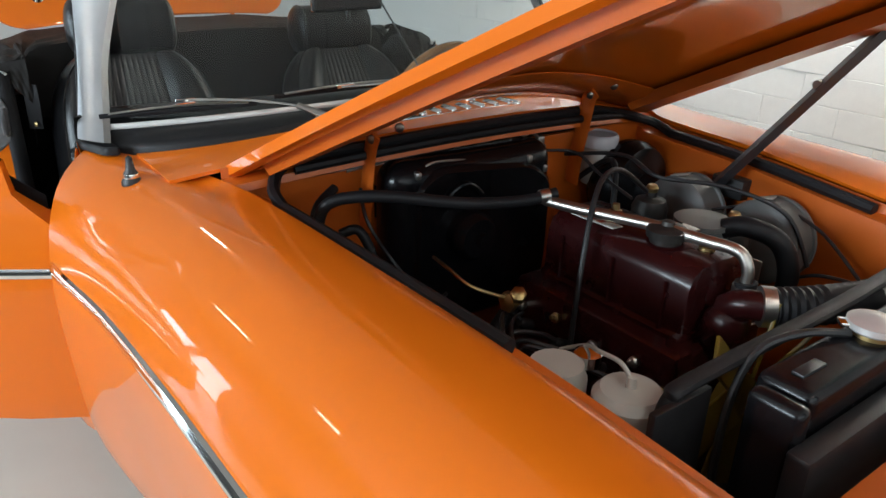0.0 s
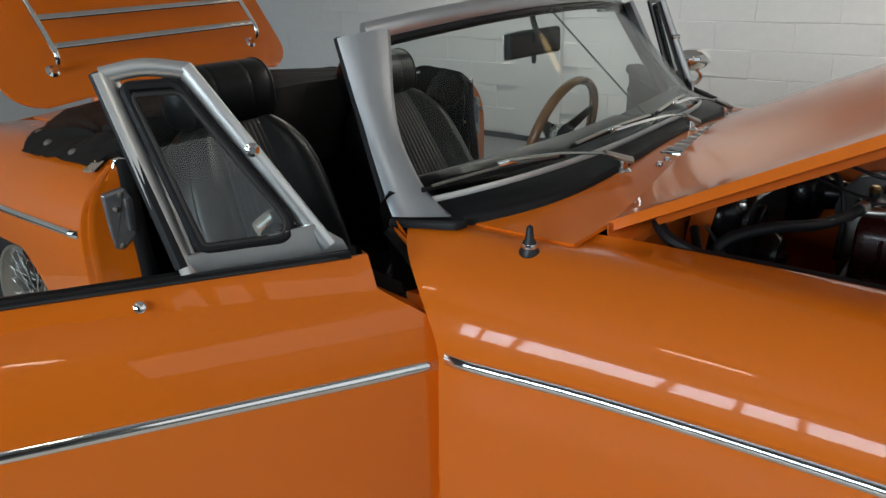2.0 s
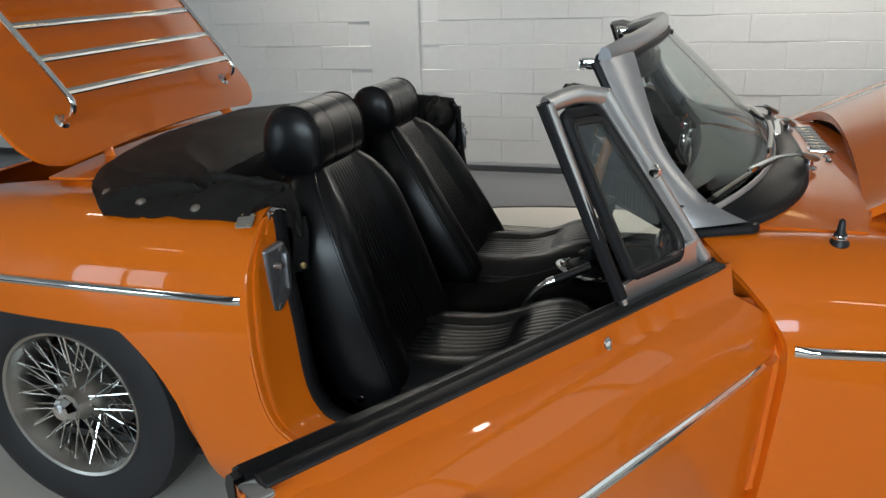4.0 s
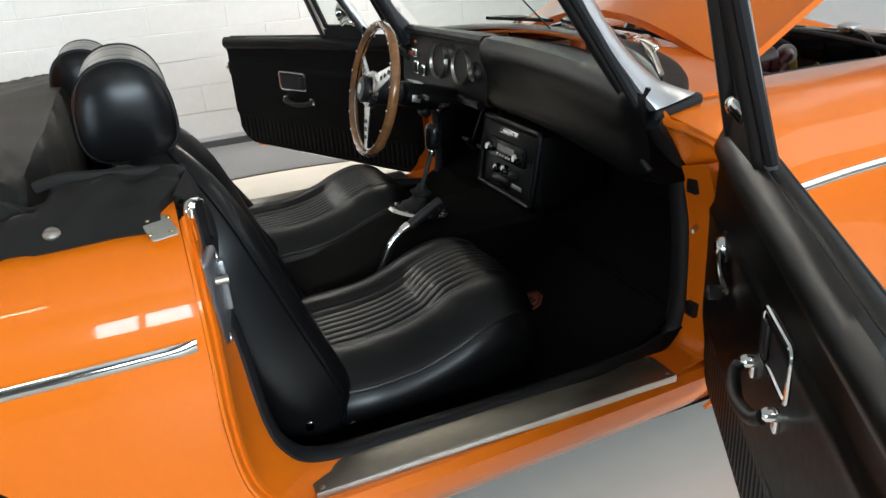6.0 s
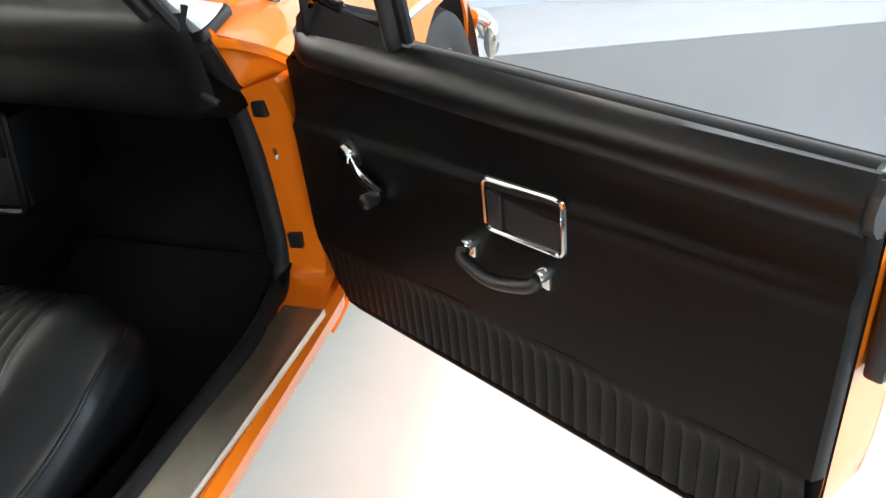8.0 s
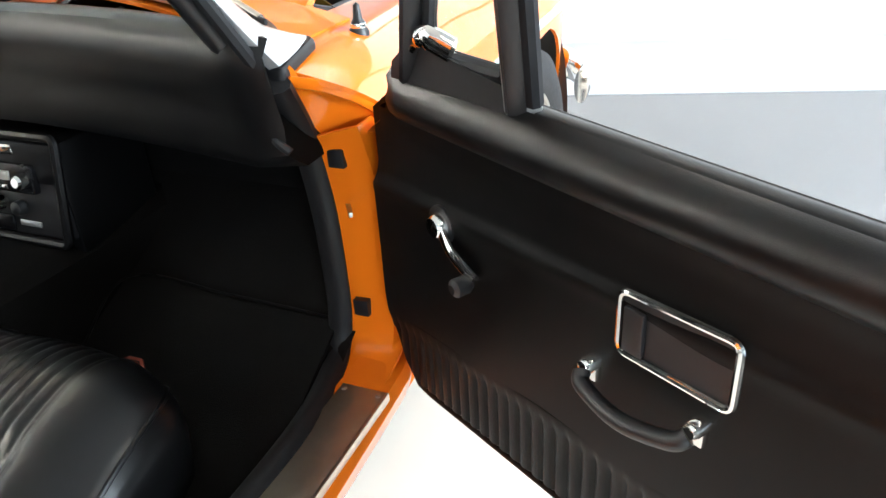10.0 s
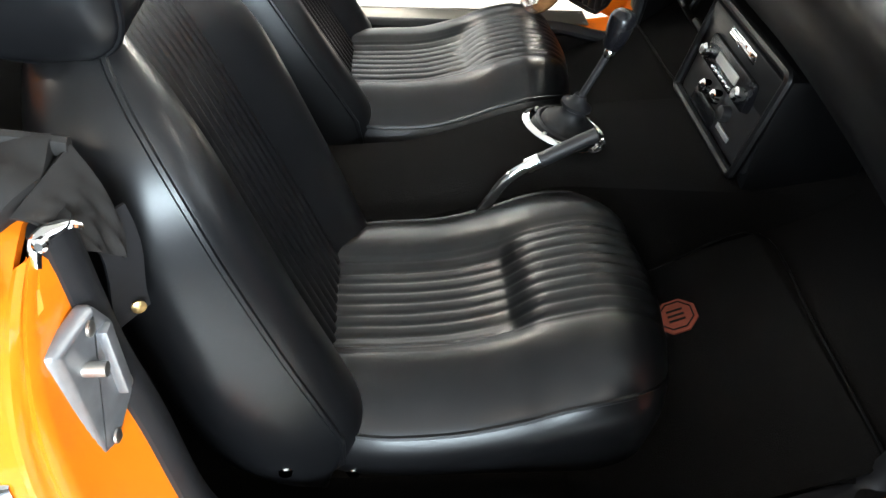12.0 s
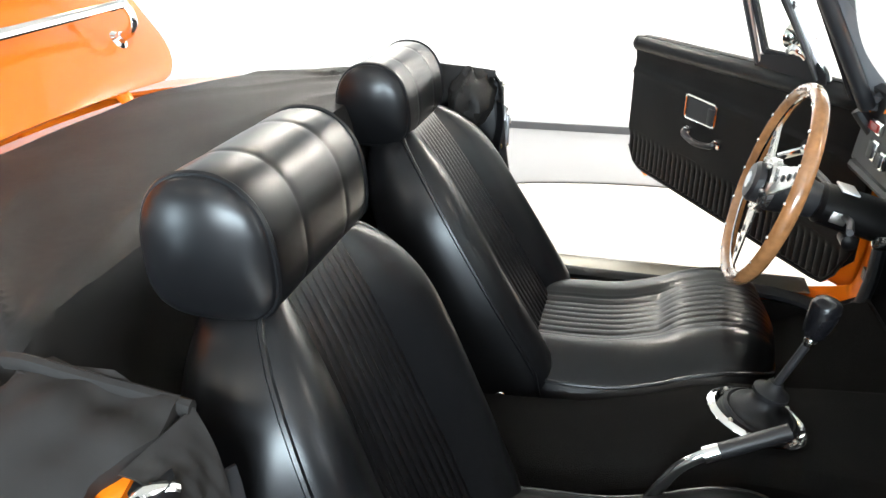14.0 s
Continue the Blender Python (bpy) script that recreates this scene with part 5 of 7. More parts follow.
for s in (-1, 1):
    pl = part("fixing_plate", padded(rounded_outline([(0.541, 0.688), (0.575, 0.684), (0.586, 0.722), (0.552, 0.727)], 0.006), lambda x, w, h, s=s: Vector((x, s * w, PLATE_Z - (w - 0.705) * PLATE_S + h)), 0.002, 0.0015), PLATEPALE, cover, "worn pale steel fixing plate", smooth=False)
    for a in (0.551, 0.576):
        for w in (0.692, 0.717):
            part("rivet", lathe([(0.0032, 0), (0.0028, 0.0015), (0.001, 0.002)], 10, pose(a, s * w, PLATE_Z - (w - 0.705) * PLATE_S + 0.0020)), BRASS, pl)
    part("hood_catch", tube(smooth_path([(0.600, s * 0.684, 0.808), (0.604, s * 0.674, 0.826), (0.616, s * 0.658, 0.824), (0.622, s * 0.651, 0.818)], 5), 0.0048, 8, flat=(1.2, 0.6)), CHROME, car, "chrome hood catch")
    part("hood_catch_pin", lathe([(0.0055, -0.008), (0.0055, 0.009), (0.003, 0.011)], 12, along((0.607, s * 0.672, 0.822), (0.607, s * 1.0, 0.9))), CHROME, car)
    hem = smooth_path([(0.425, s * 0.590, 0.858), (0.46, s * 0.599, 0.866), (0.51, s * 0.602, 0.862), (0.57, s * 0.604, 0.857), (0.611, s * 0.605, 0.852)], 6)
    part("rolled_hem", tube(hem, 0.006, 8, flat=(1.0, 1.4)), FABRIC, cover, "rolled cloth hem")
    if s > 0:
        heap = bmesh.new()
        rr = []
        for i in range(15):
            a = math.pi * i / 14
            rr.append([])
            for j in range(28):
                b = 2 * math.pi * j / 28
                d = Vector((math.sin(a) * math.cos(b), math.sin(a) * math.sin(b), math.cos(a)))
                k = 1 + 0.22 * noise.noise(d * 2.2) + 0.10 * math.sin(5 * b + 3 * a)
                rr[-1].append(Vector((0.560 + 0.050 * d.x * k, 0.595 + 0.085 * d.y * k, 0.800 + 0.062 * d.z * k)))
        add_grid(heap, rr, close_v=True)
        part("gathered_cloth", heap, FABRIC, cover, "gathered black cloth at the corner")
    # corner flap of the cover beside the seat
    rows = []
    for a in steps(0, 1, 25):
        hi = Vector((0.588, 0.668, 0.838)).lerp(Vector((0.612, 0.604, 0.854)), a)
        lo = Vector((0.612, 0.655, 0.800)).lerp(Vector((0.630, 0.604, 0.742 if s < 0 else 0.78)), a)
        line = []
        for b in steps(0, 1, 25):
            p = hi.lerp(lo, b)
            p.x += 0.006 * math.sin(math.pi * b) + 0.010 * (abs((2.6 * a + 0.9 * b) % 1.0 - 0.5) - 0.25) * b + 0.006 * (abs((4.3 * a - 1.7 * b) % 1.0 - 0.5) - 0.25) * b
            p.z += 0.006 * math.sin(math.pi * b)
            line.append(Vector((p.x, s * p.y, p.z)))
        rows.append(line)
    flap = part("cover_flap", sheet(rows, 0.003 * s), FABRIC, cover, "hanging black cloth flap")
    strap = [[Vector((0.612 + 0.020 * a + 0.004 * math.sin(5 * b), s * (0.622 - 0.030 * a), 0.79 - 0.115 * b)) for b in steps(0, 1, 7)] for a in steps(0, 1, 5)]
    part("strap", sheet(strap, 0.003 * s), RUBBER, cover, "hanging cloth strap with a press stud")
    part("stud", lathe([(0.0065, 0), (0.0065, 0.002), (0.002, 0.004)], 12, along((0.624, s * 0.607, 0.688), (0.7, s * 0.75, 0.71))), BRASS, cover)


# ---- wheels ----
def make_wheel(x, side):
    wheel = empty("wheel", Matrix.Translation((x, side * 0.60, 0.302)) @ Matrix.Rotation(radians(90 if side < 0 else -90), 4, "X"), car)
    wheel["label"] = "wire spoke wheel with a black tyre"
    # outward is local +z
    part("tyre", lathe([(0.192, -0.070), (0.215, -0.082), (0.262, -0.084), (0.290, -0.072), (0.302, -0.045), (0.304, 0.0), (0.302, 0.045), (0.290, 0.072), (0.262, 0.084), (0.215, 0.082), (0.192, 0.070), (0.186, 0.060)], 56, None, False), TYRE, wheel, "black tyre")
    part("rim", lathe([(0.186, 0.050), (0.197, 0.068), (0.193, 0.073), (0.186, 0.070), (0.180, 0.055), (0.172, 0.040), (0.166, 0.0), (0.172, -0.05), (0.186, -0.06)], 56, None, False), STEEL, wheel, "silver wheel rim")
    hub = part("hub", lathe([(0.056, -0.03), (0.062, 0.0), (0.060, 0.02), (0.050, 0.045), (0.038, 0.060), (0.034, 0.075), (0.001, 0.078)], 28), STEEL, wheel, "silver hub")
    part("spinner", lathe([(0.030, 0.072), (0.032, 0.085), (0.022, 0.100), (0.001, 0.104)], 8), CHROME, wheel, "chrome hub nut")
    part("brake_drum", lathe([(0.12, -0.06), (0.12, -0.02), (0.001, -0.018)], 32), DARKMETAL, wheel, "dark brake drum")
    sp = bmesh.new()
    for layer, (zh, rh, zr, rr, n, off) in enumerate(((0.052, 0.046, 0.046, 0.176, 24, 14), (0.010, 0.062, 0.020, 0.170, 24, 20), (-0.01, 0.062, 0.050, 0.176, 12, 9))):
        for i in range(n):
            a = 2 * math.pi * i / n
            d = radians(off) * (1 if i % 2 else -1)
            add_tube(sp, [(rh * math.cos(a + d), rh * math.sin(a + d), zh), (rr * math.cos(a), rr * math.sin(a), zr)], 0.0021, 5)
    tagged(part("spokes", sp, CHROME, wheel, "bright wire spokes"), kind="stuff")
    return wheel


for x in (0.0, 2.31):
    for side in (-1, 1):
        make_wheel(x, side)


# ---- seats ----
def smoothstep(a, b, x):
    t = min(max((x - a) / (b - a), 0.0), 1.0)
    return t * t * (3 - 2 * t)


def pleat(v, pitch):
    return (0.5 + 0.5 * math.cos(2 * math.pi * v / pitch)) ** 3


def seat(side, recline, slide):
    s = empty("seat", pose(slide, side * 0.345, 0), car)
    s["label"] = "black leather bucket seat with fluted panels and headrest"
    ZTOP = lerp_table([0.73, 0.80, 0.92, 1.0, 1.05, 1.11, 1.15, 1.18, 1.20, 1.216], [0.420, 0.418, 0.424, 0.446, 0.468, 0.484, 0.483, 0.473, 0.457, 0.435])[0]
    PANEL = 0.092

    def HW(x):
        t = max(0.0, (x - 1.04) / 0.1755)
        r = max(0.0, (0.86 - x) / 0.16)
        return 0.202 * max(1 - t ** 3.4, 0.0005) ** (1 / 3.4) - 0.042 * r * r

    def cushion_top(x, v):
        hw = HW(x)
        k = abs(v) / hw
        full = smoothstep(0.08, 0.17, hw)
        z = ZTOP(x) + 0.010 - 0.036 * k ** 3.2
        # fluted panel: a hollow seat behind a soft transverse roll
        inside = smoothstep(PANEL + 0.012, PANEL - 0.030, abs(v))
        sink = smoothstep(1.050, 0.985, x)
        z -= (0.013 * sink + 0.0022 * math.exp(-((x - 1.004) / 0.013) ** 2)) * inside
        if abs(v) < PANEL:
            z -= 0.0021 * pleat(v, 2 * PANEL / 9) * smoothstep(1.212, 1.185, x) * (0.55 + 0.45 * smoothstep(0.0, 0.02, abs(x - 1.006)))
        else:
            b = min((abs(v) - PANEL) / max(hw - PANEL, 0.02), 1.0)
            z += 0.010 * math.sin(math.pi * b ** 0.75) * full
        # slack in the hide
        z += 0.0012 * noise.noise(Vector((x * 16, v * 14, side * 3.0))) * full
        return z

    rows = []
    xs = steps(0.70, 1.00, 26) + steps(1.004, 1.026, 10) + steps(1.035, 1.15, 14) + [1.165, 1.178, 1.189, 1.198, 1.204, 1.209, 1.2125, 1.2145, 1.2153]
    for x in xs:
        hw = HW(x)
        inner = min(PANEL, hw * 0.6)
        vs_ = steps(-hw, -inner, 16)[:-1] + steps(-inner, inner, 73) + steps(inner, hw, 16)[1:]
        top = [Vector((x, v, cushion_top(x, v))) for v in vs_]
        zt = top[0].z
        side_pts = [(0.004, zt - 0.006), (0.012, zt - 0.016), (0.019, zt - 0.036), (0.020, zt - 0.058), (0.012, 0.322), (0.0, 0.306), (-0.02, 0.298)]
        rows.append(top + [Vector((x, hw + d, z)) for d, z in side_pts] + [Vector((x, -hw - d, z)) for d, z in side_pts[::-1]])
    bm = bmesh.new()
    vs = add_grid(bm, rows, close_v=True)
    bm.faces.new(vs[0])
    bm.faces.new(vs[-1][::-1])
    part("cushion", bm, LEATHER, s, "black leather fluted cushion")
    rim = [Vector((x, HW(x) + 0.003, cushion_top(x, HW(x)) - 0.003)) for x in xs[::2] + [1.2145]]
    pipe = [Vector((p.x, -p.y, p.z)) for p in rim] + rim[::-1]
    part("cushion_piping", tube(pipe, 0.0036, 6), LEATHER, s)
    part("seat_base", span((0.72, -0.165, 0.255), (1.17, 0.165, 0.308), 0.012), BLACKSATIN, s, "black seat base")
    for v in (-0.14, 0.14):
        part("seat_rail", span((0.70, v - 0.012, 0.214), (1.22, v + 0.012, 0.256), 0.003), DARKMETAL, s)
    # backrest in its own frame: local z along the back
    back = empty("backrest", pose(0.752, 0, 0.405, 0, -recline, 0), s)
    back["label"] = "black leather fluted backrest"
    LOWER = lerp_table([-0.078, -0.04, 0.05, 0.15, 0.28, 0.50], [0.208, 0.212, 0.213, 0.212, 0.204, 0.190])[0]

    def BW(h):
        t = max(0.0, (h - 0.24) / 0.262)
        return LOWER(h) * max(1 - t ** 2.7, 0.001) ** (1 / 2.5)

    BT = lerp_table([-0.078, -0.02, 0.05, 0.25, 0.40, 0.492], [0.115, 0.138, 0.145, 0.132, 0.118, 0.092])[0]
    rows = []
    hs = [-0.078, -0.075, -0.068, -0.058, -0.045, -0.03, -0.015] + steps(0.0, 0.44, 40) + [0.450, 0.459, 0.467, 0.474, 0.480, 0.485, 0.489, 0.492, 0.494]
    for h in hs:
        w, t = BW(h), BT(h)
        e = max(0.02, 1 - max(0.0, (h - 0.30) / 0.202) ** 2.6) ** 0.6
        low = max(0.0, -h / 0.078)
        under = 0.052 * (1 - math.sqrt(max(0.0, 1 - low ** 2)))
        panel = min(0.094 - 0.075 * max(0.0, h - 0.15), w * 0.66)
        front = []
        for v in steps(-w, -panel, 18)[:-1] + steps(-panel, panel, 73) + steps(panel, w, 18)[1:]:
            k = abs(v) / w
            f = 0.028 - 0.026 * k ** 9
            if abs(v) < panel:
                f -= 0.006 + 0.0028 * pleat(v, 2 * panel / 10) * smoothstep(0.475, 0.45, h)
            else:
                b = min((abs(v) - panel) / max(w - panel, 0.012), 1.0)
                f += 0.034 * math.sin(math.pi * 0.62 * b) * e - 0.006 * (1 - min(1, b * 4))
            front.append(Vector((f * e - under, v, h)))
        x0 = front[0].x
        xb = 0.02 - t + under * 1.6
        prof = [(x0 - 0.008, 0.003), (x0 + (xb - x0) * 0.22, 0.015), (x0 + (xb - x0) * 0.5, 0.023), (x0 + (xb - x0) * 0.74, 0.020), (x0 + (xb - x0) * 0.92, 0.006), (xb, -0.014)]
        backs = [Vector((x, w + d, h)) for x, d in prof] + [Vector((xb - 0.008, 0, h))] + [Vector((x, -w - d, h)) for x, d in prof[::-1]]
        rows.append(front + backs)
    bm = bmesh.new()
    vs = add_grid(bm, rows, close_v=True)
    bm.faces.new(vs[0])
    bm.faces.new(vs[-1][::-1])
    part("backrest_pad", bm, LEATHER, back)
    ends = [(rows[i][0].x - 0.002, BW(h) + 0.002, h) for i, h in enumerate(hs)][::3] + [(rows[-1][0].x, BW(0.494), 0.495)]
    edge = [Vector((x, -w, h)) for x, w, h in ends] + [Vector((0.004, 0, 0.496))] + [Vector(p) for p in ends[::-1]]
    part("backrest_piping", tube(edge, 0.0038, 6), LEATHER, back)
    for g in (-1, 1):
        for q in ((-0.049, -0.021), (0.012, -0.086)):
            part("pivot_bolt", lathe([(0.011, 0), (0.011, 0.006), (0.008, 0.011), (0.001, 0.013)], 14, along((q[0] + 0.005, g * (0.226 if q[0] < 0 else 0.205), q[1]), (q[0] + 0.005, g, q[1]))), CHROME, back, "chrome pivot bolt")
    part("release_button", lathe([(0.006, 0), (0.006, 0.006), (0.002, 0.009)], 12, along((-0.03, 0.222, 0.26), (-0.03, 1, 0.26))), CHROME, back)
    # headrest
    hr = empty("headrest", pose(-0.012, 0, 0.548, 0, recline, 0), back)
    hr["label"] = "rolled black leather headrest"
    prof = []
    for i in range(48):
        a = 2 * math.pi * i / 48
        cx, cz = math.cos(a), math.sin(a)
        p = 2.3 if cz > 0 else 3.2
        k = 1.0 / (abs(cx) ** p + abs(cz) ** p) ** (1 / p)
        px, pz = 0.069 * k * cx, (0.076 if cz > 0 else 0.087) * k * cz
        if pz < 0:
            pz *= 0.84
        px *= 1 - 0.9 * pz
        prof.append((px, pz))
    DOME = [0.965, 0.94, 0.90, 0.84, 0.76, 0.66, 0.54, 0.40, 0.25, 0.10]
    ys = [0.0, 0.02, 0.045, 0.058, 0.0605, 0.063, 0.075, 0.10, 0.122, 0.130, 0.134] + [0.1335 + 0.031 * math.sqrt(1 - k * k) for k in DOME]
    sc = [1.006, 1.006, 1.004, 1.001, 0.991, 1.000, 1.004, 1.007, 1.001, 0.988, 0.977] + DOME
    ring = [(-y, k) for y, k in zip(ys, sc)][:0:-1] + list(zip(ys, sc))
    rows = [[Vector((px * k, y * 0.86, (pz - 0.008) * k + 0.008)) for px, pz in prof] for y, k in ring]
    bm = bmesh.new()
    vs = add_grid(bm, rows, close_v=True)
    bm.faces.new(vs[0])
    bm.faces.new(vs[-1][::-1])
    part("headrest_pad", bm, LEATHER, hr)
    for g in (-1, 1):
        part("headrest_piping", tube([(px * 0.978, g * 0.1157, (pz - 0.008) * 0.978 + 0.008) for px, pz in prof], 0.0036, 6, closed=True), LEATHER, hr)
    part("headrest_post", tube([(-0.01, 0, -0.06), (-0.01, 0, -0.13)], 0.045, 14, flat=(0.4, 1.2)), LEATHER, hr)
    return s


seat(-1, 20.5, 0.0)
seat(1, 31.0, 0.0)

# ---- dashboard ----
dash = empty("dashboard", None, car)
dash["label"] = "black padded dashboard with round dials"


def pad_face(y):
    """How far back the padded face stands."""
    return 1.395 - 0.075 * max(0.0, (-y - 0.05) / 0.6) ** 1.6


rows = []
for y in steps(-0.640, 0.130, 33):
    e = min(1.0, ((y + 0.655) / 0.05) ** 0.5, ((0.142 - y) / 0.03) ** 0.5)
    f = pad_face(y) + 0.045 * (1 - e)
    h = 0.024 * (1 - e)
    rows.append([Vector(p) for p in ((1.55 - 0.16 * (abs(y) / 0.6) ** 2.2, y * 0.84, 0.850), (1.46 - 0.09 * (abs(y) / 0.64) ** 3, y * 0.88, 0.868 - h), (f + 0.035, y * 0.94, 0.874 - h), (f + 0.010, y, 0.870 - h), (f - 0.006, y, 0.852 - h), (f - 0.008, y, 0.825), (f + 0.004, y, 0.79), (f + 0.012, y, 0.75), (f + 0.010, y, 0.715), (f + 0.022, y, 0.694 + h), (f + 0.05, y, 0.686), (1.55, y, 0.686))])
part("dash_pad", sheet(rows, 0.0), VINYL, dash, "bulging black vinyl dash pad")
for y in (-0.640, 0.130):
    r = rows[0] if y < 0 else rows[-1]
    bm = bmesh.new()
    bm.faces.new([bm.verts.new(p) for p in r])
    part("pad_end", bm, CARPET, dash)
# instrument side
rows = []
for y in steps(0.130, 0.66, 21):
    k = (y - 0.13) / 0.53
    f = 1.425 - 0.045 * k
    rows.append([(1.55 - 0.16 * (abs(y) / 0.6) ** 2.2, y * (1 - 0.16 * k), 0.852), (1.46 - 0.07 * k, y * (1 - 0.10 * k), 0.870), (f - 0.012, y * (1 - 0.05 * k), 0.871), (f - 0.024, y, 0.862), (f - 0.020, y, 0.850), (f - 0.004, y, 0.842), (f, y, 0.832), (f - 0.012, y, 0.70), (f, y, 0.682), (1.52, y, 0.68)])
part("instrument_panel", sheet(rows, 0.0), BLACKSATIN, dash, "black crackle instrument panel with a padded hood")


def dial(x, y, z, r):
    m = along((x, y, z), (x - 1.0, y - 0.06, z + 0.10))
    d = part("dial", lathe([(r * 0.985, -0.02), (r * 0.985, 0.010), (r * 0.965, 0.012), (r * 0.945, 0.010), (r * 0.90, -0.004)], 32, m), STEEL, dash, "round dial with a chrome rim")
    part("dial_face", lathe([(r * 0.92, -0.006), (r * 0.92, -0.004), (0.001, -0.004)], 32, m), DIAL, d)
    for i in range(11):
        a = radians(225 - 27 * i)
        part("tick", box(r * 0.14, 0.0022, 0.001, m @ Matrix.Rotation(a, 4, "Z") @ pose(r * 0.76, 0, -0.0030)), WHITEMARK, d, smooth=False)
    part("needle", box(r * 0.62, 0.0026, 0.001, m @ Matrix.Rotation(radians(215), 4, "Z") @ pose(r * 0.25, 0, -0.0010)), WHITEMARK, d, smooth=False)
    part("needle_cap", lathe([(r * 0.12, -0.003), (r * 0.10, 0.001), (0.001, 0.0015)], 14, m), BLACKSATIN, d)


dial(1.398, 0.405, 0.778, 0.052)
dial(1.410, 0.270, 0.778, 0.052)
dial(1.414, 0.188, 0.772, 0.026)
dial(1.402, 0.338, 0.812, 0.020)
for y, z, w, h, m in ((0.575, 0.788, 0.055, 0.026, RED_LAMP), (0.560, 0.745, 0.036, 0.040, BLACKSATIN), (0.500, 0.742, 0.030, 0.034, BLACKSATIN)):
    sw = part("dash_switch", box(0.012, w, h, pose(1.380, y, z, 0, 4, 6), 0.003), CHROME, dash, "chrome framed switch")
    part("switch_face", box(0.006, w - 0.010, h - 0.010, pose(1.373, y, z, 0, 4, 6), 0.002), m, sw)
part("knob", lathe([(0.010, -0.02), (0.013, 0.0), (0.012, 0.010), (0.006, 0.014)], 16, along((1.335, 0.257, 0.676), (1.0, 0.2, 0.69))), CHROME, dash, "bright dash knob")
part("lower_rail", tube([(1.40, 0.14, 0.690), (1.395, 0.40, 0.690), (1.37, 0.64, 0.690)], 0.012, 8), VINYL, dash)
part("grab_rail", tube(smooth_path([(1.375, -0.60, 0.742), (1.352, -0.625, 0.735), (1.352, -0.645, 0.720)], 5), 0.006, 8), BLACKSATIN, dash, "black bracket at the dash end")

# ---- steering wheel and column ----
SW = Matrix.Translation((1.158, 0.315, 0.742)) @ Matrix.Rotation(radians(-90 + 15.0), 4, "Y")   # local z towards the driver
wheel_s = empty("steering_wheel", SW, car)
wheel_s["label"] = "wood rimmed steering wheel with three drilled alloy spokes"
R = 0.173
ring = [(R * math.cos(a), R * math.sin(a), 0.0) for a in steps(0, 2 * math.pi, 73)[:-1]]
rim = part("rim", tube(ring, 0.0125, 12, closed=True, flat=(0.85, 1.1)), WOOD, wheel_s, "varnished wooden rim")
part("rim_band", tube([(q[0] * 0.935, q[1] * 0.935, -0.001) for q in ring], 0.0022, 6, closed=True), CHROME, rim)
for i in range(18):
    a = 2 * math.pi * i / 18
    part("rivet", lathe([(0.004, 0), (0.003, 0.002), (0.001, 0.0025)], 8, pose(R * math.cos(a), R * math.sin(a), 0.0128)), CHROME, rim)
for ang in (180, 62, -62):
    c, s_ = math.cos(radians(ang)), math.sin(radians(ang))
    d, n = Vector((c, s_, 0)), Vector((-s_, c, 0))
    rows = []
    for f in steps(0, 1, 8):
        w = 0.027 - 0.015 * f
        p = d * (0.030 + f * (R - 0.036)) + Vector((0, 0, 0.012 - 0.014 * f))
        rows.append([p - n * w, p - n * w * 0.5 + Vector((0, 0, 0.0012)), p + n * w * 0.5 + Vector((0, 0, 0.0012)), p + n * w])
    sp = part("spoke", sheet(rows, 0.004), SPOKEALLOY, wheel_s, "polished alloy spoke")
    for f in (0.42, 0.58, 0.74):
        p = d * (0.030 + f * (R - 0.036)) + Vector((0, 0, 0.0135 - 0.014 * f))
        part("spoke_hole", lathe([(0.0062, 0), (0.0062, 0.0014), (0.001, 0.0014)], 12, Matrix.Translation(p)), BLACKSATIN, sp)
part("boss", lathe([(0.050, 0.000), (0.050, 0.010), (0.046, 0.015), (0.001, 0.016)], 28), SPOKEALLOY, wheel_s, "polished boss plate")
part("horn_push", lathe([(0.036, 0.018), (0.036, 0.030), (0.030, 0.036), (0.001, 0.038)], 28), BLACKSATIN, wheel_s, "black horn push")
part("horn_motif", lathe([(0.015, 0.0375), (0.015, 0.0392), (0.001, 0.0392)], 8), ALLOY, wheel_s)
for i in range(6):
    a = radians(30 + 60 * i)
    part("boss_bolt", lathe([(0.004, 0.018), (0.004, 0.023), (0.002, 0.024)], 8, pose(0.043 * math.cos(a), 0.043 * math.sin(a), 0)), STEEL, wheel_s)
part("hub_cone", lathe([(0.030, -0.085), (0.036, -0.05), (0.044, 0.0)], 24), BLACKSATIN, wheel_s, "black hub boss")
col = empty("steering_column", SW, car)
col["label"] = "black steering column cowl with stalks"
part("cowl", put_shape(lathe([(0.030, -0.30), (0.040, -0.26), (0.043, -0.16), (0.041, -0.085), (0.034, -0.078), (0.012, -0.078)], 24), Matrix.Diagonal((0.85, 1.15, 1, 1))), TRIMBLACK, col, "black column cowl")
part("stalk", tube(smooth_path([(0.0, -0.04, -0.12), (0.01, -0.09, -0.115), (0.012, -0.15, -0.10)], 6), 0.006, 8), BLACKSATIN, col)
part("stalk", tube(smooth_path([(0.0, 0.04, -0.12), (0.01, 0.09, -0.115), (0.012, 0.15, -0.10)], 6), 0.006, 8), BLACKSATIN, col)
part("cowl_plate", box(0.004, 0.050, 0.030, pose(0.0375, -0.004, -0.118), 0.0015), BRIGHTTRIM, col, "bright plate on the cowl")
part("cowl_plate", box(0.020, 0.004, 0.026, pose(-0.004, -0.0475, -0.112), 0.0015), STEEL, col, "bright switch plate")
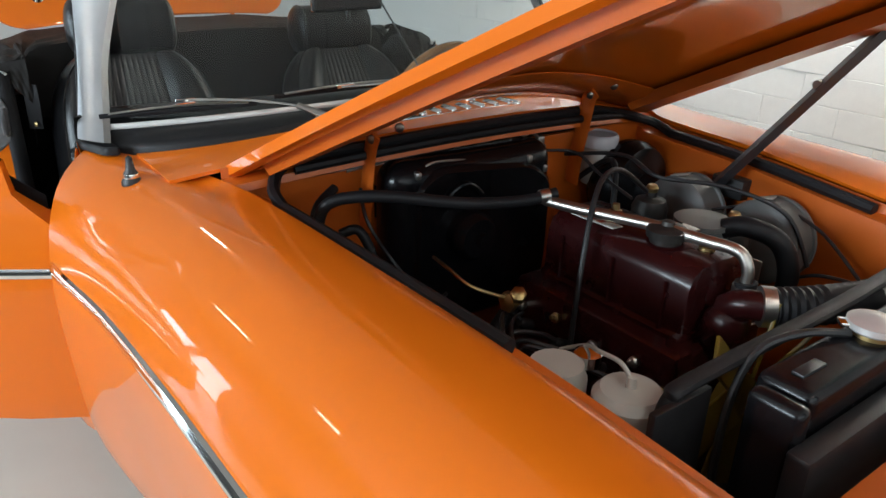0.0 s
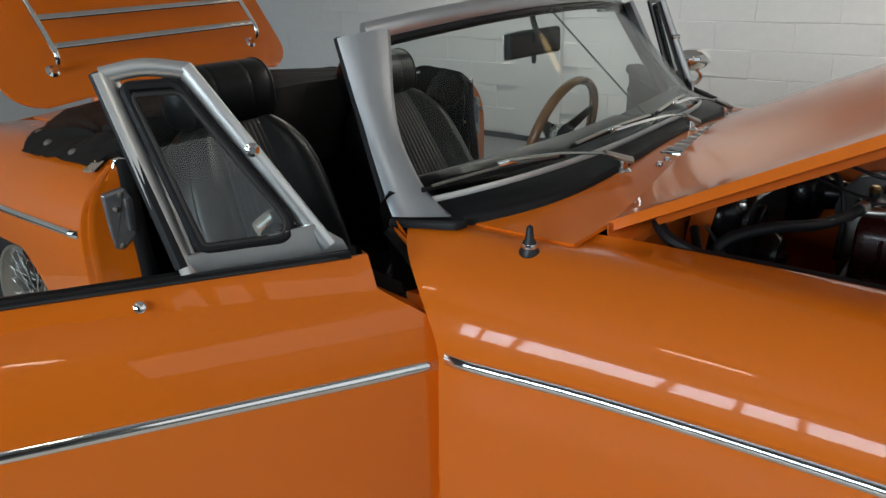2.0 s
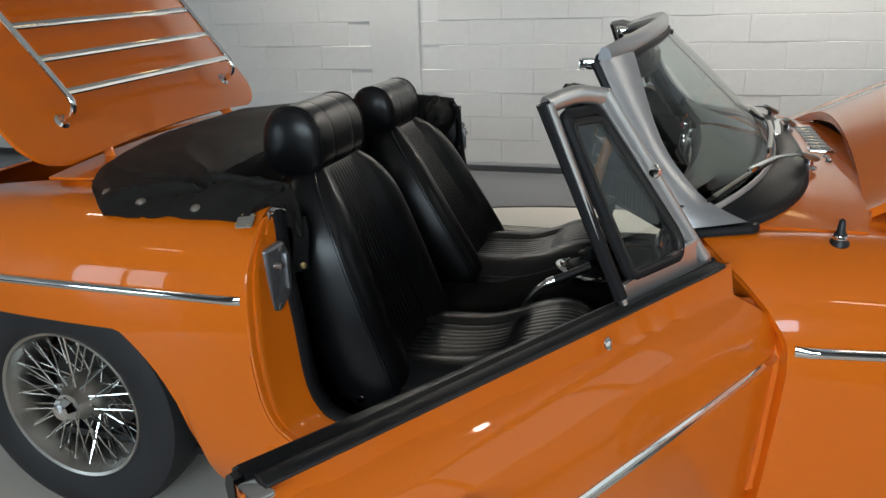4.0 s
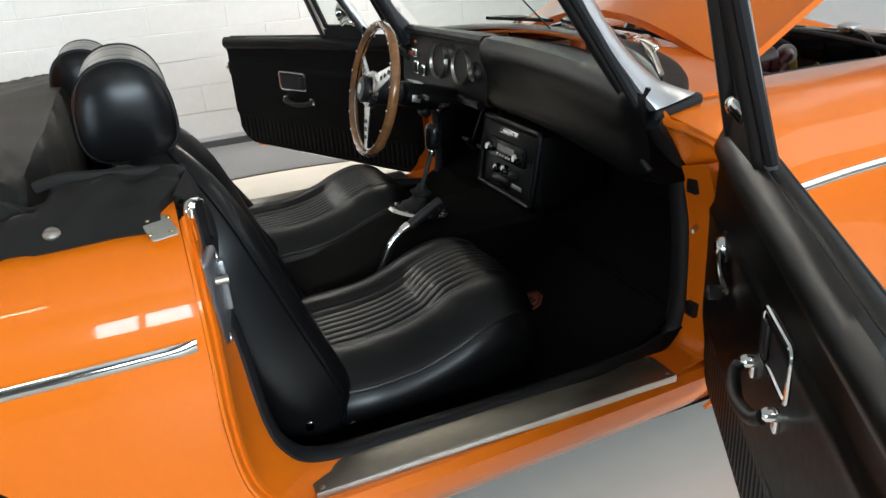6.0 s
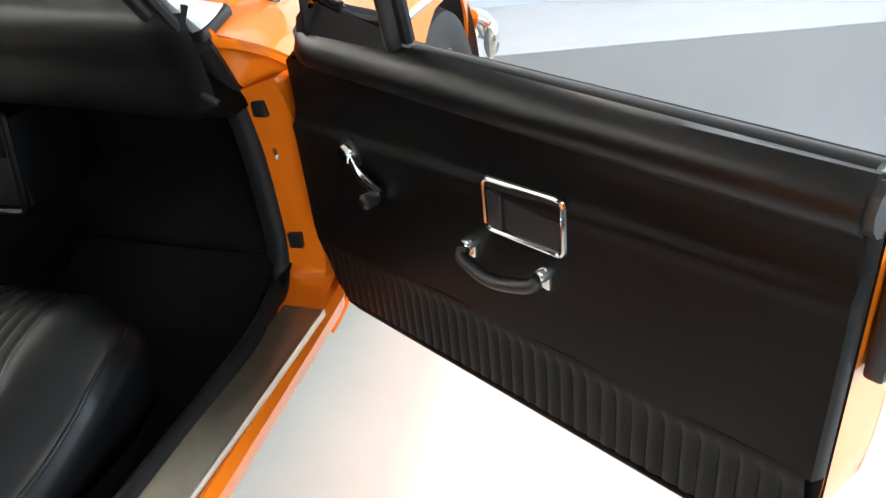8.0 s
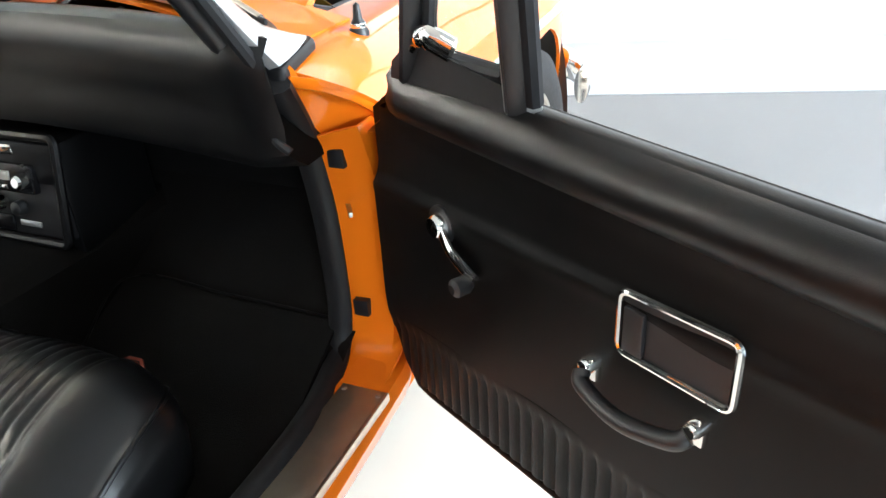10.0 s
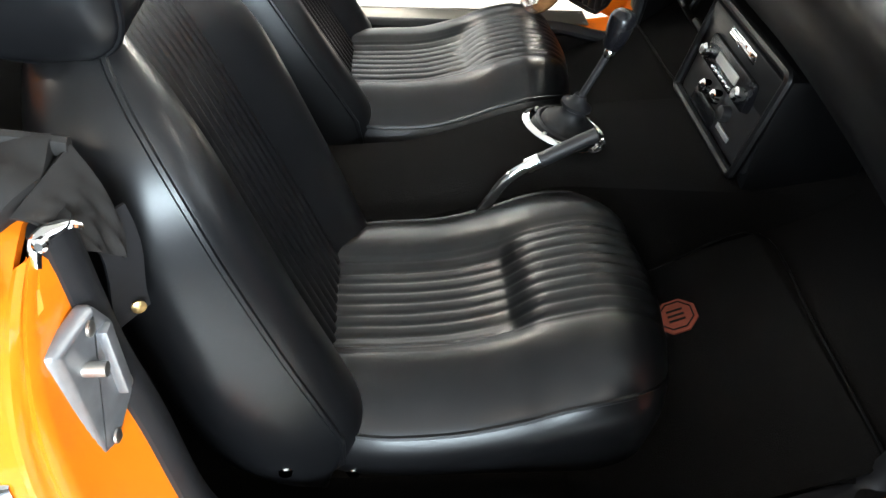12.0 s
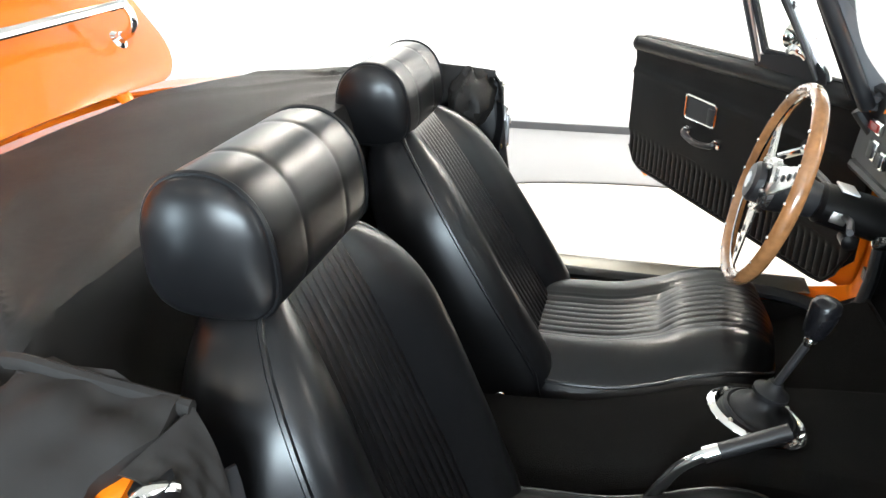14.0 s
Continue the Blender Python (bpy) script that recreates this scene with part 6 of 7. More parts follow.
part("key_barrel", lathe([(0.014, -0.02), (0.014, 0.012), (0.008, 0.016)], 14, pose(-0.040, -0.03, -0.15, 90, 0, 0)), TRIMBLACK, col)

# ---- centre console ----
con = empty("console", None, car)
con["label"] = "black centre console with radio and heater knobs"
CM = Matrix.Translation((1.406, 0.0, 0.578)) @ Matrix.Rotation(radians(11), 4, "Y") @ Matrix.Rotation(radians(-90), 4, "Y") @ Matrix.Rotation(radians(-90), 4, "Z")
# local: x to the car's left... y up, z towards the seats


def con_part(name, bm, m, label="", parent=None, smooth=True):
    bm.transform(CM)
    return part(name, bm, m, parent or con, label, smooth)


con_part("console_body", box(0.285, 0.175, 0.10, pose(0, 0, -0.052), 0.010), BLACKSATIN, "black console body")
rim = rounded_outline([(-0.145, -0.090), (0.145, -0.090), (0.145, 0.090), (-0.145, 0.090)], 0.012)
con_part("console_rim", tube([(a, b, 0.003) for a, b in rim], 0.008, 8, closed=True), VINYL, "raised black rim")
radio = con_part("radio", box(0.185, 0.050, 0.02, pose(0.0, 0.018, 0.002), 0.004), BLACKPAINT, "black car radio")
con_part("radio_scale", box(0.085, 0.016, 0.004, pose(0.0, 0.022, 0.013), 0.001), PLASTIC, "pale tuning scale", radio)
for x in (-0.075, 0.075):
    con_part("radio_knob", lathe([(0.013, 0), (0.012, 0.016), (0.008, 0.020)], 16, pose(x, 0.016, 0.010)), CHROME, "chrome radio knob", radio)
for i in range(5):
    con_part("preset_key", box(0.013, 0.008, 0.010, pose(-0.034 + 0.017 * i, 0.004, 0.014), 0.002), CHROME, "", radio)
con_part("chrome_bar", box(0.11, 0.020, 0.014, pose(0.0, 0.066, 0.004), 0.006, 3), CHROME, "chrome vent bar")
for x, y in ((-0.045, -0.035), (0.0, -0.030), (0.045, -0.035)):
    con_part("heater_knob", lathe([(0.014, 0), (0.012, 0.014), (0.006, 0.018)], 16, pose(x, y, 0.0)), CHROME if x <= 0 else BLACKSATIN, "heater knob")
con_part("name_bar", box(0.05, 0.010, 0.003, pose(0.06, -0.062, 0.0), 0.001), ALLOY)
con_part("ash_tray", box(0.10, 0.030, 0.006, pose(-0.03, -0.066, 0.0), 0.003), BLACKPAINT, "black ash tray")
part("console_side", span((1.41, -0.148, 0.46), (1.60, 0.148, 0.66), 0.01), VINYL, con, "black vinyl console side")

# ---- gear lever, handbrake, mats ----
gear = empty("gear_lever", None, car)
gear["label"] = "gear lever with a rubber boot in a chrome ring"
GM = Matrix.Translation((1.139, -0.028, 0.499)) @ Matrix.Rotation(radians(13), 4, "Y")
bm = lathe([(0.069, -0.006), (0.071, 0.001), (0.069, 0.004), (0.062, 0.007), (0.055, 0.004)], 36)
bm.transform(GM @ Matrix.Diagonal((1.08, 0.92, 1, 1)))
part("chrome_ring", bm, CHROME, gear, "chrome boot ring")
bm = lathe([(0.056, 0.002), (0.056, 0.010), (0.051, 0.013), (0.047, 0.010), (0.045, 0.016), (0.040, 0.020), (0.030, 0.024), (0.023, 0.031), (0.020, 0.039), (0.021, 0.043), (0.026, 0.046), (0.026, 0.051), (0.018, 0.055), (0.013, 0.060), (0.010, 0.068)], 28)
bm.transform(GM)
part("boot", bm, RUBBER, gear, "ribbed black rubber boot")
top = Vector((1.186, -0.030, 0.645))
part("lever", tube([GM @ Vector((0, 0, 0.055)), top], 0.006, 10), BLACKSATIN, gear, "dark lever")
part("lever_collar", lathe([(0.007, -0.012), (0.009, -0.006), (0.009, 0.0), (0.007, 0.004)], 14, along(top, top + Vector((0.25, 0.08, 1)))), CHROME, gear)
part("knob", lathe([(0.011, 0.0), (0.016, 0.007), (0.020, 0.034), (0.021, 0.050), (0.018, 0.058), (0.012, 0.062), (0.001, 0.063)], 20, along(top + Vector((0, 0, 0.002)), top + Vector((0.22, 0.08, 1)))), BLACKPAINT, gear, "black gear knob")
for a in (45, 135, 225, 315):
    q = GM @ Vector((0.066 * math.cos(radians(a)), 0.055 * math.sin(radians(a)), 0.007))
    part("ring_screw", lathe([(0.004, 0), (0.003, 0.002), (0.001, 0.003)], 8, Matrix.Translation(q)), STEEL, gear)
hb = empty("handbrake", None, car)
hb["label"] = "chrome handbrake lever with a black grip"
part("lever", tube(smooth_path([(0.985, -0.140, 0.395), (1.008, -0.138, 0.440), (1.030, -0.135, 0.475), (1.066, -0.130, 0.502)], 6), 0.0085, 12, flat=(0.8, 1.2)), CHROME, hb, "chrome lever")
part("collar", tube([(1.058, -0.131, 0.497), (1.078, -0.128, 0.506)], 0.0125, 14), CHROME, hb)
part("grip", tube([(1.078, -0.128, 0.506), (1.165, -0.112, 0.545)], 0.0115, 14), BLACKSATIN, hb, "black grip")
for side in (-1, 1):
    bm = sheet([[(x, side * y, z) for y in (0.175, 0.40, 0.61)] for x, z in ((1.10, 0.224), (1.18, 0.252), (1.30, 0.312), (1.45, 0.392))], 0.006)
    mt = part("floor_mat", bm, CARPET, car, "black carpet mat with a stitched edge")
    part("mat_edge", tube(smooth_path([(1.10, side * 0.175, 0.228), (1.30, side * 0.175, 0.318), (1.45, side * 0.175, 0.398), (1.455, side * 0.40, 0.400), (1.45, side * 0.61, 0.398)], 6), 0.0025, 6), TRIMBLACK, mt)
    BMX = Matrix.Translation((1.300, side * 0.290, 0.3195)) @ Matrix.Rotation(radians(-27), 4, "Y") @ Matrix.Rotation(radians(22.5), 4, "Z")
    bm = lathe([(0.035, 0.0), (0.035, 0.003), (0.033, 0.004), (0.001, 0.004)], 8)
    bm.transform(BMX)
    bg = part("badge", bm, RED_BADGE, mt, "terracotta octagonal badge")
    bm = bmesh.new()
    for i in range(8):
        a, b = radians(45 * i), radians(45 * i + 45)
        add_tube(bm, [(0.028 * math.cos(a), 0.028 * math.sin(a), 0.0045), (0.028 * math.cos(b), 0.028 * math.sin(b), 0.0045)], 0.0013, 6)
    bm.transform(BMX)
    part("badge_line", bm, TRIMBLACK, bg)
    bm = bmesh.new()
    for dx in (-0.010, 0.0, 0.010):
        add_box(bm, 0.003, 0.026, 0.002, pose(0, 0, 0, 0, 0, -22.5) @ pose(0, dx, 0.0048, 0, 0, 90))
    bm.transform(BMX)
    part("badge_bars", bm, TRIMBLACK, bg)
# pedals on the driver's side
for y in (0.24, 0.34, 0.45):
    pd = part("pedal", box(0.012, 0.05, 0.06, pose(1.50, y, 0.50, 0, -40, 0), 0.004), RUBBER, car, "black rubber pedal")
    part("pedal_arm", tube([(1.505, y, 0.50), (1.60, y, 0.72)], 0.007, 8), BLACKSATIN, pd)

# ---- engine bay ----
eng = empty("engine", None, car)
eng["label"] = "dark maroon four cylinder engine"
rows = []
for x, k in ((1.950, 0.86), (1.955, 0.96), (1.97, 1.0), (2.10, 1.0), (2.215, 1.0), (2.235, 0.96), (2.240, 0.86)):
    rows.append([Vector((x, 0.012 + 0.070 * y * (k if abs(y) > 0.3 else 1), 0.645 + 0.118 * z * (k if z > 0.5 else 1))) for y, z in ((-1.12, 0), (-1.1, 0.08), (-1, 0.12), (-0.97, 0.72), (-0.85, 0.9), (-0.6, 0.99), (0, 1.01), (0.6, 0.99), (0.85, 0.9), (0.97, 0.72), (1, 0.12), (1.1, 0.08), (1.12, 0))])
bm = bmesh.new()
vs = add_grid(bm, rows)
bm.faces.new(vs[0])
bm.faces.new(vs[-1][::-1])
cov = part("rocker_cover", bm, MAROON, eng, "glossy maroon rocker cover")
part("name_plate", box(0.085, 0.026, 0.002, pose(2.035, -0.030, 0.7645, -6, 0, 4), 0.0005), PLASTIC, cov, "pale maker's plate")
for x in (2.015, 2.03, 2.045):
    part("plate_bar", box(0.010, 0.014, 0.001, pose(x, -0.030, 0.7660, -6, 0, 4)), RED_BADGE, cov)
part("filler_neck", lathe([(0.024, 0), (0.024, 0.014), (0.030, 0.016), (0.031, 0.028), (0.026, 0.032), (0.010, 0.034), (0.008, 0.040), (0.001, 0.041)], 20, pose(2.150, -0.004, 0.755)), DARKMETAL, cov, "oil filler cap")
for x in (2.03, 2.205):
    part("cover_nut", lathe([(0.012, 0), (0.012, 0.006), (0.007, 0.008), (0.006, 0.018), (0.001, 0.019)], 12, pose(x, 0.02, 0.763)), BRASS, cov)
part("cylinder_head", span((1.935, -0.10, 0.555), (2.265, 0.11, 0.648), 0.010), MAROON, eng, "maroon cylinder head")
part("engine_block", span((1.925, -0.115, 0.32), (2.275, 0.115, 0.556), 0.015), MAROON, eng, "maroon engine block")
part("thermostat_housing", put_shape(lathe([(0.028, 0), (0.030, 0.02), (0.033, 0.03), (0.028, 0.05), (0.020, 0.058)], 18), pose(2.262, -0.012, 0.655, 0, 24, 0)), MAROON, eng, "maroon thermostat housing")
part("housing_neck", tube(smooth_path([(2.27, -0.012, 0.705), (2.295, -0.010, 0.722), (2.330, 0.010, 0.724)], 6), 0.021, 14), MAROON, eng)
hose = smooth_path([(2.318, 0.004, 0.724), (2.345, 0.040, 0.726), (2.375, 0.10, 0.728), (2.40, 0.165, 0.728)], 10)
part("top_hose", tube(hose, [0.026 + 0.0025 * (i % 2) for i in range(len(hose))], 14), RUBBER, eng, "ribbed black top hose")
part("hose_clip", tube([(2.312, -0.002, 0.724), (2.324, 0.010, 0.7245)], 0.0285, 16), STEEL, eng, "steel hose clip")
part("hose_clip", tube([(2.388, 0.140, 0.728), (2.395, 0.155, 0.728)], 0.0285, 16), STEEL, eng, "steel hose clip")
pipe = smooth_path([(1.955, -0.066, 0.780), (2.02, -0.052, 0.782), (2.12, -0.012, 0.782), (2.20, 0.010, 0.780), (2.250, 0.026, 0.776), (2.268, 0.029, 0.755), (2.269, 0.030, 0.728)], 8)
part("water_pipe", tube(pipe, 0.0090, 12), STEEL, eng, "bright steel water pipe")
part("pipe_bracket", box(0.03, 0.045, 0.003, pose(2.165, 0.012, 0.783), 0.001), STEEL, eng)
part("pipe_elbow", tube(smooth_path([(2.269, 0.030, 0.735), (2.27, 0.03, 0.70), (2.268, 0.03, 0.66)], 5), 0.016, 12), RUBBER, eng, "black rubber elbow")
part("hose_clip", tube([(2.269, 0.030, 0.728), (2.269, 0.030, 0.716)], 0.018, 14), STEEL, eng)
# heater hose from the valve to the pipe
hh = smooth_path([(1.810, -0.398, 0.715), (1.804, -0.400, 0.762), (1.816, -0.380, 0.795), (1.860, -0.315, 0.804), (1.915, -0.20, 0.788), (1.946, -0.105, 0.784), (1.964, -0.052, 0.793)], 8)
part("heater_hose", tube(hh, 0.0095, 12), RUBBER, eng, "black heater hose")
part("hose_clip", tube([(1.954, -0.079, 0.788), (1.960, -0.064, 0.790)], 0.0115, 14), STEEL, eng)
part("heater_hose", tube(smooth_path([(1.80, -0.405, 0.71), (1.795, -0.405, 0.745), (1.775, -0.385, 0.775), (1.755, -0.345, 0.792)], 8), 0.008, 10), RUBBER, eng, "black hose")
part("heater_hose", tube(smooth_path([(1.825, -0.375, 0.742), (1.84, -0.35, 0.748), (1.86, -0.335, 0.70), (1.86, -0.33, 0.64)], 8), 0.008, 10), RUBBER, eng, "black hose")
valve = part("heater_valve", box(0.05, 0.06, 0.035, pose(1.815, -0.395, 0.708), 0.008), BLACKSATIN, eng, "black heater valve")
part("valve_clip", tube([(1.816, -0.394, 0.728), (1.817, -0.393, 0.740)], 0.0145, 14), STEEL, valve)
# heater box
heat = empty("heater_box", None, car)
heat["label"] = "black steel heater box with spring clips"
part("case", box(0.085, 0.370, 0.33, pose(1.752, -0.070, 0.655), 0.038, 6), BLACKPAINT, heat, "glossy black case")
front = rounded_outline([(-0.215, 0.50), (0.105, 0.50), (0.105, 0.752), (0.045, 0.790), (-0.165, 0.810), (-0.215, 0.780)], [0.09, 0.09, 0.03, 0.03, 0.025, 0.02])
part("lid", padded(front, lambda y, z, h: Vector((1.772 + h, y, z)), 0.030, 0.010), BLACKPAINT, heat, "black pressed front lid")
part("lid_flange", tube([(1.776, y, z) for y, z in front], 0.004, 6, closed=True), BLACKPAINT, heat)
part("lid_edge", tube(smooth_path([(1.780, -0.214, 0.786), (1.780, -0.198, 0.797), (1.780, -0.165, 0.8145), (1.780, -0.06, 0.8045), (1.780, 0.045, 0.7945)], 5), 0.0022, 6), STEEL, heat, "worn bright edge of the lid")
part("fan_motor", lathe([(0.046, 0), (0.045, 0.03), (0.036, 0.042), (0.014, 0.045), (0.012, 0.055), (0.001, 0.056)], 24, along((1.800, -0.105, 0.68), (3, -0.105, 0.68))), BLACKPAINT, heat, "black fan motor")
part("motor_arch", tube(smooth_path([(1.803, -0.16, 0.745), (1.806, -0.135, 0.768), (1.806, -0.105, 0.772), (1.803, -0.075, 0.750)], 5), 0.005, 8), BLACKPAINT, heat, "pressed arch over the motor")
for y, z in ((-0.207, 0.800), (0.045, 0.793), (0.087, 0.768)):
    part("spring_clip", box(0.02, 0.010, 0.014, pose(1.788, y, z), 0.003), STEEL, heat)
# pipes on the firewall
part("fuel_line", tube(smooth_path([(1.724, -0.305, 0.806), (1.730, -0.18, 0.820), (1.732, -0.05, 0.828), (1.732, 0.085, 0.828), (1.732, 0.105, 0.822), (1.730, 0.135, 0.800)], 8), 0.003, 6), STEEL, car, "thin steel line")
for y, z in ((0.085, 0.825), (0.130, 0.803)):
    part("line_clip", box(0.012, 0.018, 0.016, pose(1.730, y, z), 0.003), STEEL, car)
part("rubber_grommet", lathe([(0.011, 0), (0.011, 0.008), (0.006, 0.010)], 14, along((1.706, -0.060, 0.800), (3, -0.060, 0.800))), RUBBER, car)
for y, z in ((-0.235, 0.735), (-0.20, 0.70)):
    part("firewall_slot", span((1.7055, y - 0.006, z - 0.03), (1.7095, y + 0.006, z + 0.03), 0.001), BLACKSATIN, car)
# brake fluid can and servo
res = empty("fluid_reservoir", None, car)
res["label"] = "translucent brake fluid reservoir with a white cap"
part("bottle", lathe([(0.030, 0), (0.036, 0.01), (0.036, 0.075), (0.030, 0.085)], 24, pose(1.737, 0.297, 0.690)), PLASTIC, res, "milky bottle")
part("cap", lathe([(0.040, 0), (0.041, 0.020), (0.037, 0.026), (0.034, 0.022), (0.001, 0.022)], 28, pose(1.737, 0.297, 0.772)), PLASTIC_CLEAR, res, "white screw cap")
part("brake_servo", lathe([(0.04, -0.05), (0.085, -0.045), (0.095, -0.02), (0.095, 0.01), (0.085, 0.03), (0.04, 0.045), (0.03, 0.10)], 32, along((1.79, 0.350, 0.690), (2.4, 0.36, 0.70))), BLACKPAINT, car, "black brake servo drum")
# carburettors with pancake filters
for x, fy in ((1.938, 0.308), (2.113, 0.322)):
    af = part("air_filter", lathe([(0.070, 0), (0.078, 0.006), (0.078, 0.012), (0.074, 0.014), (0.074, 0.056), (0.078, 0.058), (0.078, 0.064), (0.066, 0.072), (0.001, 0.072)], 36, along((x, fy, 0.674), (x + 0.05, 1.0, 0.674))), GREYPAINT, car, "grey pancake air filter")
    part("filter_plate", box(0.036, 0.020, 0.002, Matrix.Translation((x - 0.02, fy + 0.035, 0.748)) @ pose(0, 0, 0, 0, -15, 10), 0.0005), PLASTIC, af)
    cb = part("carburettor", lathe([(0.030, 0), (0.034, 0.02), (0.034, 0.07), (0.028, 0.085), (0.010, 0.090), (0.010, 0.105), (0.001, 0.108)], 20, pose(x + 0.005, 0.225, 0.640)), DARKMETAL, car, "alloy carburettor body")
    part("dashpot_cap", lathe([(0.011, 0.10), (0.012, 0.108), (0.008, 0.114)], 12, pose(x + 0.005, 0.225, 0.640)), BRASS, cb)
part("heat_shield", span((1.90, 0.19, 0.55), (2.20, 0.196, 0.70), 0.002), STEEL, car, "dull metal heat shield")
part("breather_can", lathe([(0.040, 0), (0.044, 0.006), (0.044, 0.07), (0.048, 0.072), (0.048, 0.080), (0.001, 0.084)], 28, pose(2.105, 0.155, 0.672)), GREYPAINT, car, "round grey breather lid")
part("breather_hose", tube(smooth_path([(2.14, 0.16, 0.745), (2.17, 0.175, 0.755), (2.215, 0.20, 0.74), (2.235, 0.215, 0.69), (2.23, 0.22, 0.62)], 8), 0.017, 12), RUBBER, car, "black breather hose")
part("choke_cable", tube(smooth_path([(1.735, 0.20, 0.765), (1.86, 0.23, 0.79), (1.96, 0.215, 0.775), (2.06, 0.27, 0.775), (2.16, 0.315, 0.745), (2.21, 0.33, 0.66)], 8), 0.004, 8), BLACKSATIN, car, "black cable")
part("throttle_cable", tube(smooth_path([(2.085, -0.115, 0.58), (2.075, -0.10, 0.68), (2.045, -0.055, 0.785), (2.015, 0.0, 0.825), (1.985, 0.08, 0.815), (1.965, 0.18, 0.755)], 8), 0.0045, 8), BLACKSATIN, car, "black cable")
# ignition side
dist = empty("distributor", None, car)
dist["label"] = "distributor with black leads"
part("body", lathe([(0.024, 0), (0.028, 0.03), (0.036, 0.035), (0.036, 0.065), (0.026, 0.085), (0.010, 0.09)], 20, along((2.06, -0.135, 0.52), (2.06, -0.30, 0.62))), BLACKPAINT, dist, "black distributor cap")
for i in range(4):
    x = 1.985 + 0.08 * i
    part("spark_lead", tube(smooth_path([(2.055 + 0.01 * i, -0.21, 0.57), (2.03 + 0.02 * i, -0.21, 0.62), (x, -0.165, 0.615), (x, -0.12, 0.585)], 8), 0.0042, 8), BLACKSATIN, dist)
    part("plug_cap", lathe([(0.009, 0), (0.010, 0.02), (0.006, 0.03)], 12, along((x, -0.105, 0.575), (x, -0.18, 0.61))), BLACKSATIN, dist)
part("oil_filter", lathe([(0.036, 0), (0.038, 0.01), (0.038, 0.10), (0.030, 0.11)], 24, pose(2.13, -0.175, 0.42)), DARKMETAL, car, "dark oil filter")
un = part("oil_union", lathe([(0.010, 0), (0.010, 0.02), (0.017, 0.022), (0.017, 0.034), (0.008, 0.038)], 6, along((1.995, -0.145, 0.640), (2.02, -0.30, 0.66))), BRASS, car, "brass pipe union")
part("union_nut", lathe([(0.013, 0), (0.013, 0.014), (0.006, 0.018)], 6, along((2.012, -0.165, 0.655), (2.05, -0.2, 0.72))), BRASS, un)
part("oil_pipe", tube(smooth_path([(2.0, -0.17, 0.648), (1.975, -0.23, 0.675), (1.93, -0.24, 0.69), (1.86, -0.22, 0.68)], 8), 0.003, 6), BRASS, car, "thin brass oil pipe")
for pts in ([(2.04, -0.20, 0.56), (2.10, -0.24, 0.60), (2.2, -0.2, 0.58), (2.28, -0.15, 0.55)], [(1.84, -0.25, 0.62), (1.90, -0.28, 0.55), (2.0, -0.26, 0.50), (2.12, -0.28, 0.46)], [(1.80, -0.30, 0.66), (1.84, -0.32, 0.60), (1.87, -0.27, 0.58), (1.90, -0.22, 0.63)], [(2.2, -0.13, 0.62), (2.26, -0.2, 0.60), (2.33, -0.24, 0.62), (2.40, -0.22, 0.60)]):
    part("wire", tube(smooth_path(pts, 8), 0.0035, 6), BLACKSATIN, car, "thin black wire")
part("alternator", lathe([(0.055, 0), (0.062, 0.01), (0.062, 0.10), (0.05, 0.115), (0.02, 0.12), (0.02, 0.14)], 24, along((2.15, -0.20, 0.50), (2.6, -0.20, 0.50))), DARKMETAL, car, "grey alternator")
part("coil", lathe([(0.024, 0), (0.026, 0.005), (0.026, 0.09), (0.016, 0.10), (0.010, 0.12)], 18, along((2.13, -0.36, 0.60), (2.30, -0.36, 0.64))), STEEL, car, "silver ignition coil")
cp = part("overflow_tank", lathe([(0.034, 0), (0.038, 0.01), (0.038, 0.09), (0.033, 0.10), (0.033, 0.106), (0.001, 0.108)], 28, pose(2.242, -0.312, 0.600)), PLASTIC, car, "milky plastic overflow bottle")
part("tank_cap", lathe([(0.017, 0), (0.018, 0.016), (0.012, 0.020)], 20, pose(2.246, -0.262, 0.690)), CHROME, cp, "chrome cap")
wb = empty("washer_bottle", None, car)
wb["label"] = "milky plastic washer bottle with a tube"
part("bottle", lathe([(0.046, 0), (0.050, 0.01), (0.050, 0.10), (0.040, 0.112)], 28, pose(2.340, -0.296, 0.570)), PLASTIC, wb, "milky bottle")
part("cap", lathe([(0.040, 0), (0.042, 0.006), (0.042, 0.030), (0.034, 0.040), (0.006, 0.042), (0.005, 0.055), (0.001, 0.056)], 28, pose(2.340, -0.296, 0.678)), PLASTIC, wb, "milky screw cap")
part("washer_tube", tube(smooth_path([(2.340, -0.296, 0.728), (2.322, -0.296, 0.742), (2.285, -0.29, 0.736), (2.24, -0.26, 0.712), (2.18, -0.24, 0.67)], 8), 0.0028, 8), PLASTIC, wb)
# radiator
rad = empty("radiator", None, car)
rad["label"] = "black radiator with a chrome cap"
part("top_tank", span((2.442, -0.235, 0.690), (2.506, 0.235, 0.777), 0.012, 3), BLACKPAINT, rad, "glossy black top tank")
part("core", span((2.450, -0.225, 0.33), (2.505, 0.225, 0.690), 0.004), BLACKSATIN, rad, "black radiator core")
part("side_plate", span((2.450, -0.262, 0.33), (2.510, -0.236, 0.770), 0.010, 3), BLACKPAINT, rad, "black side plate")
part("side_plate", span((2.450, 0.236, 0.33), (2.510, 0.262, 0.770), 0.010, 3), BLACKPAINT, rad, "black side plate")
for y in (-0.19, 0.0, 0.12, 0.19):
    part("mount_slot", box(0.014, 0.045, 0.004, pose(2.474, y, 0.778), 0.0015), BLACKSATIN, rad)
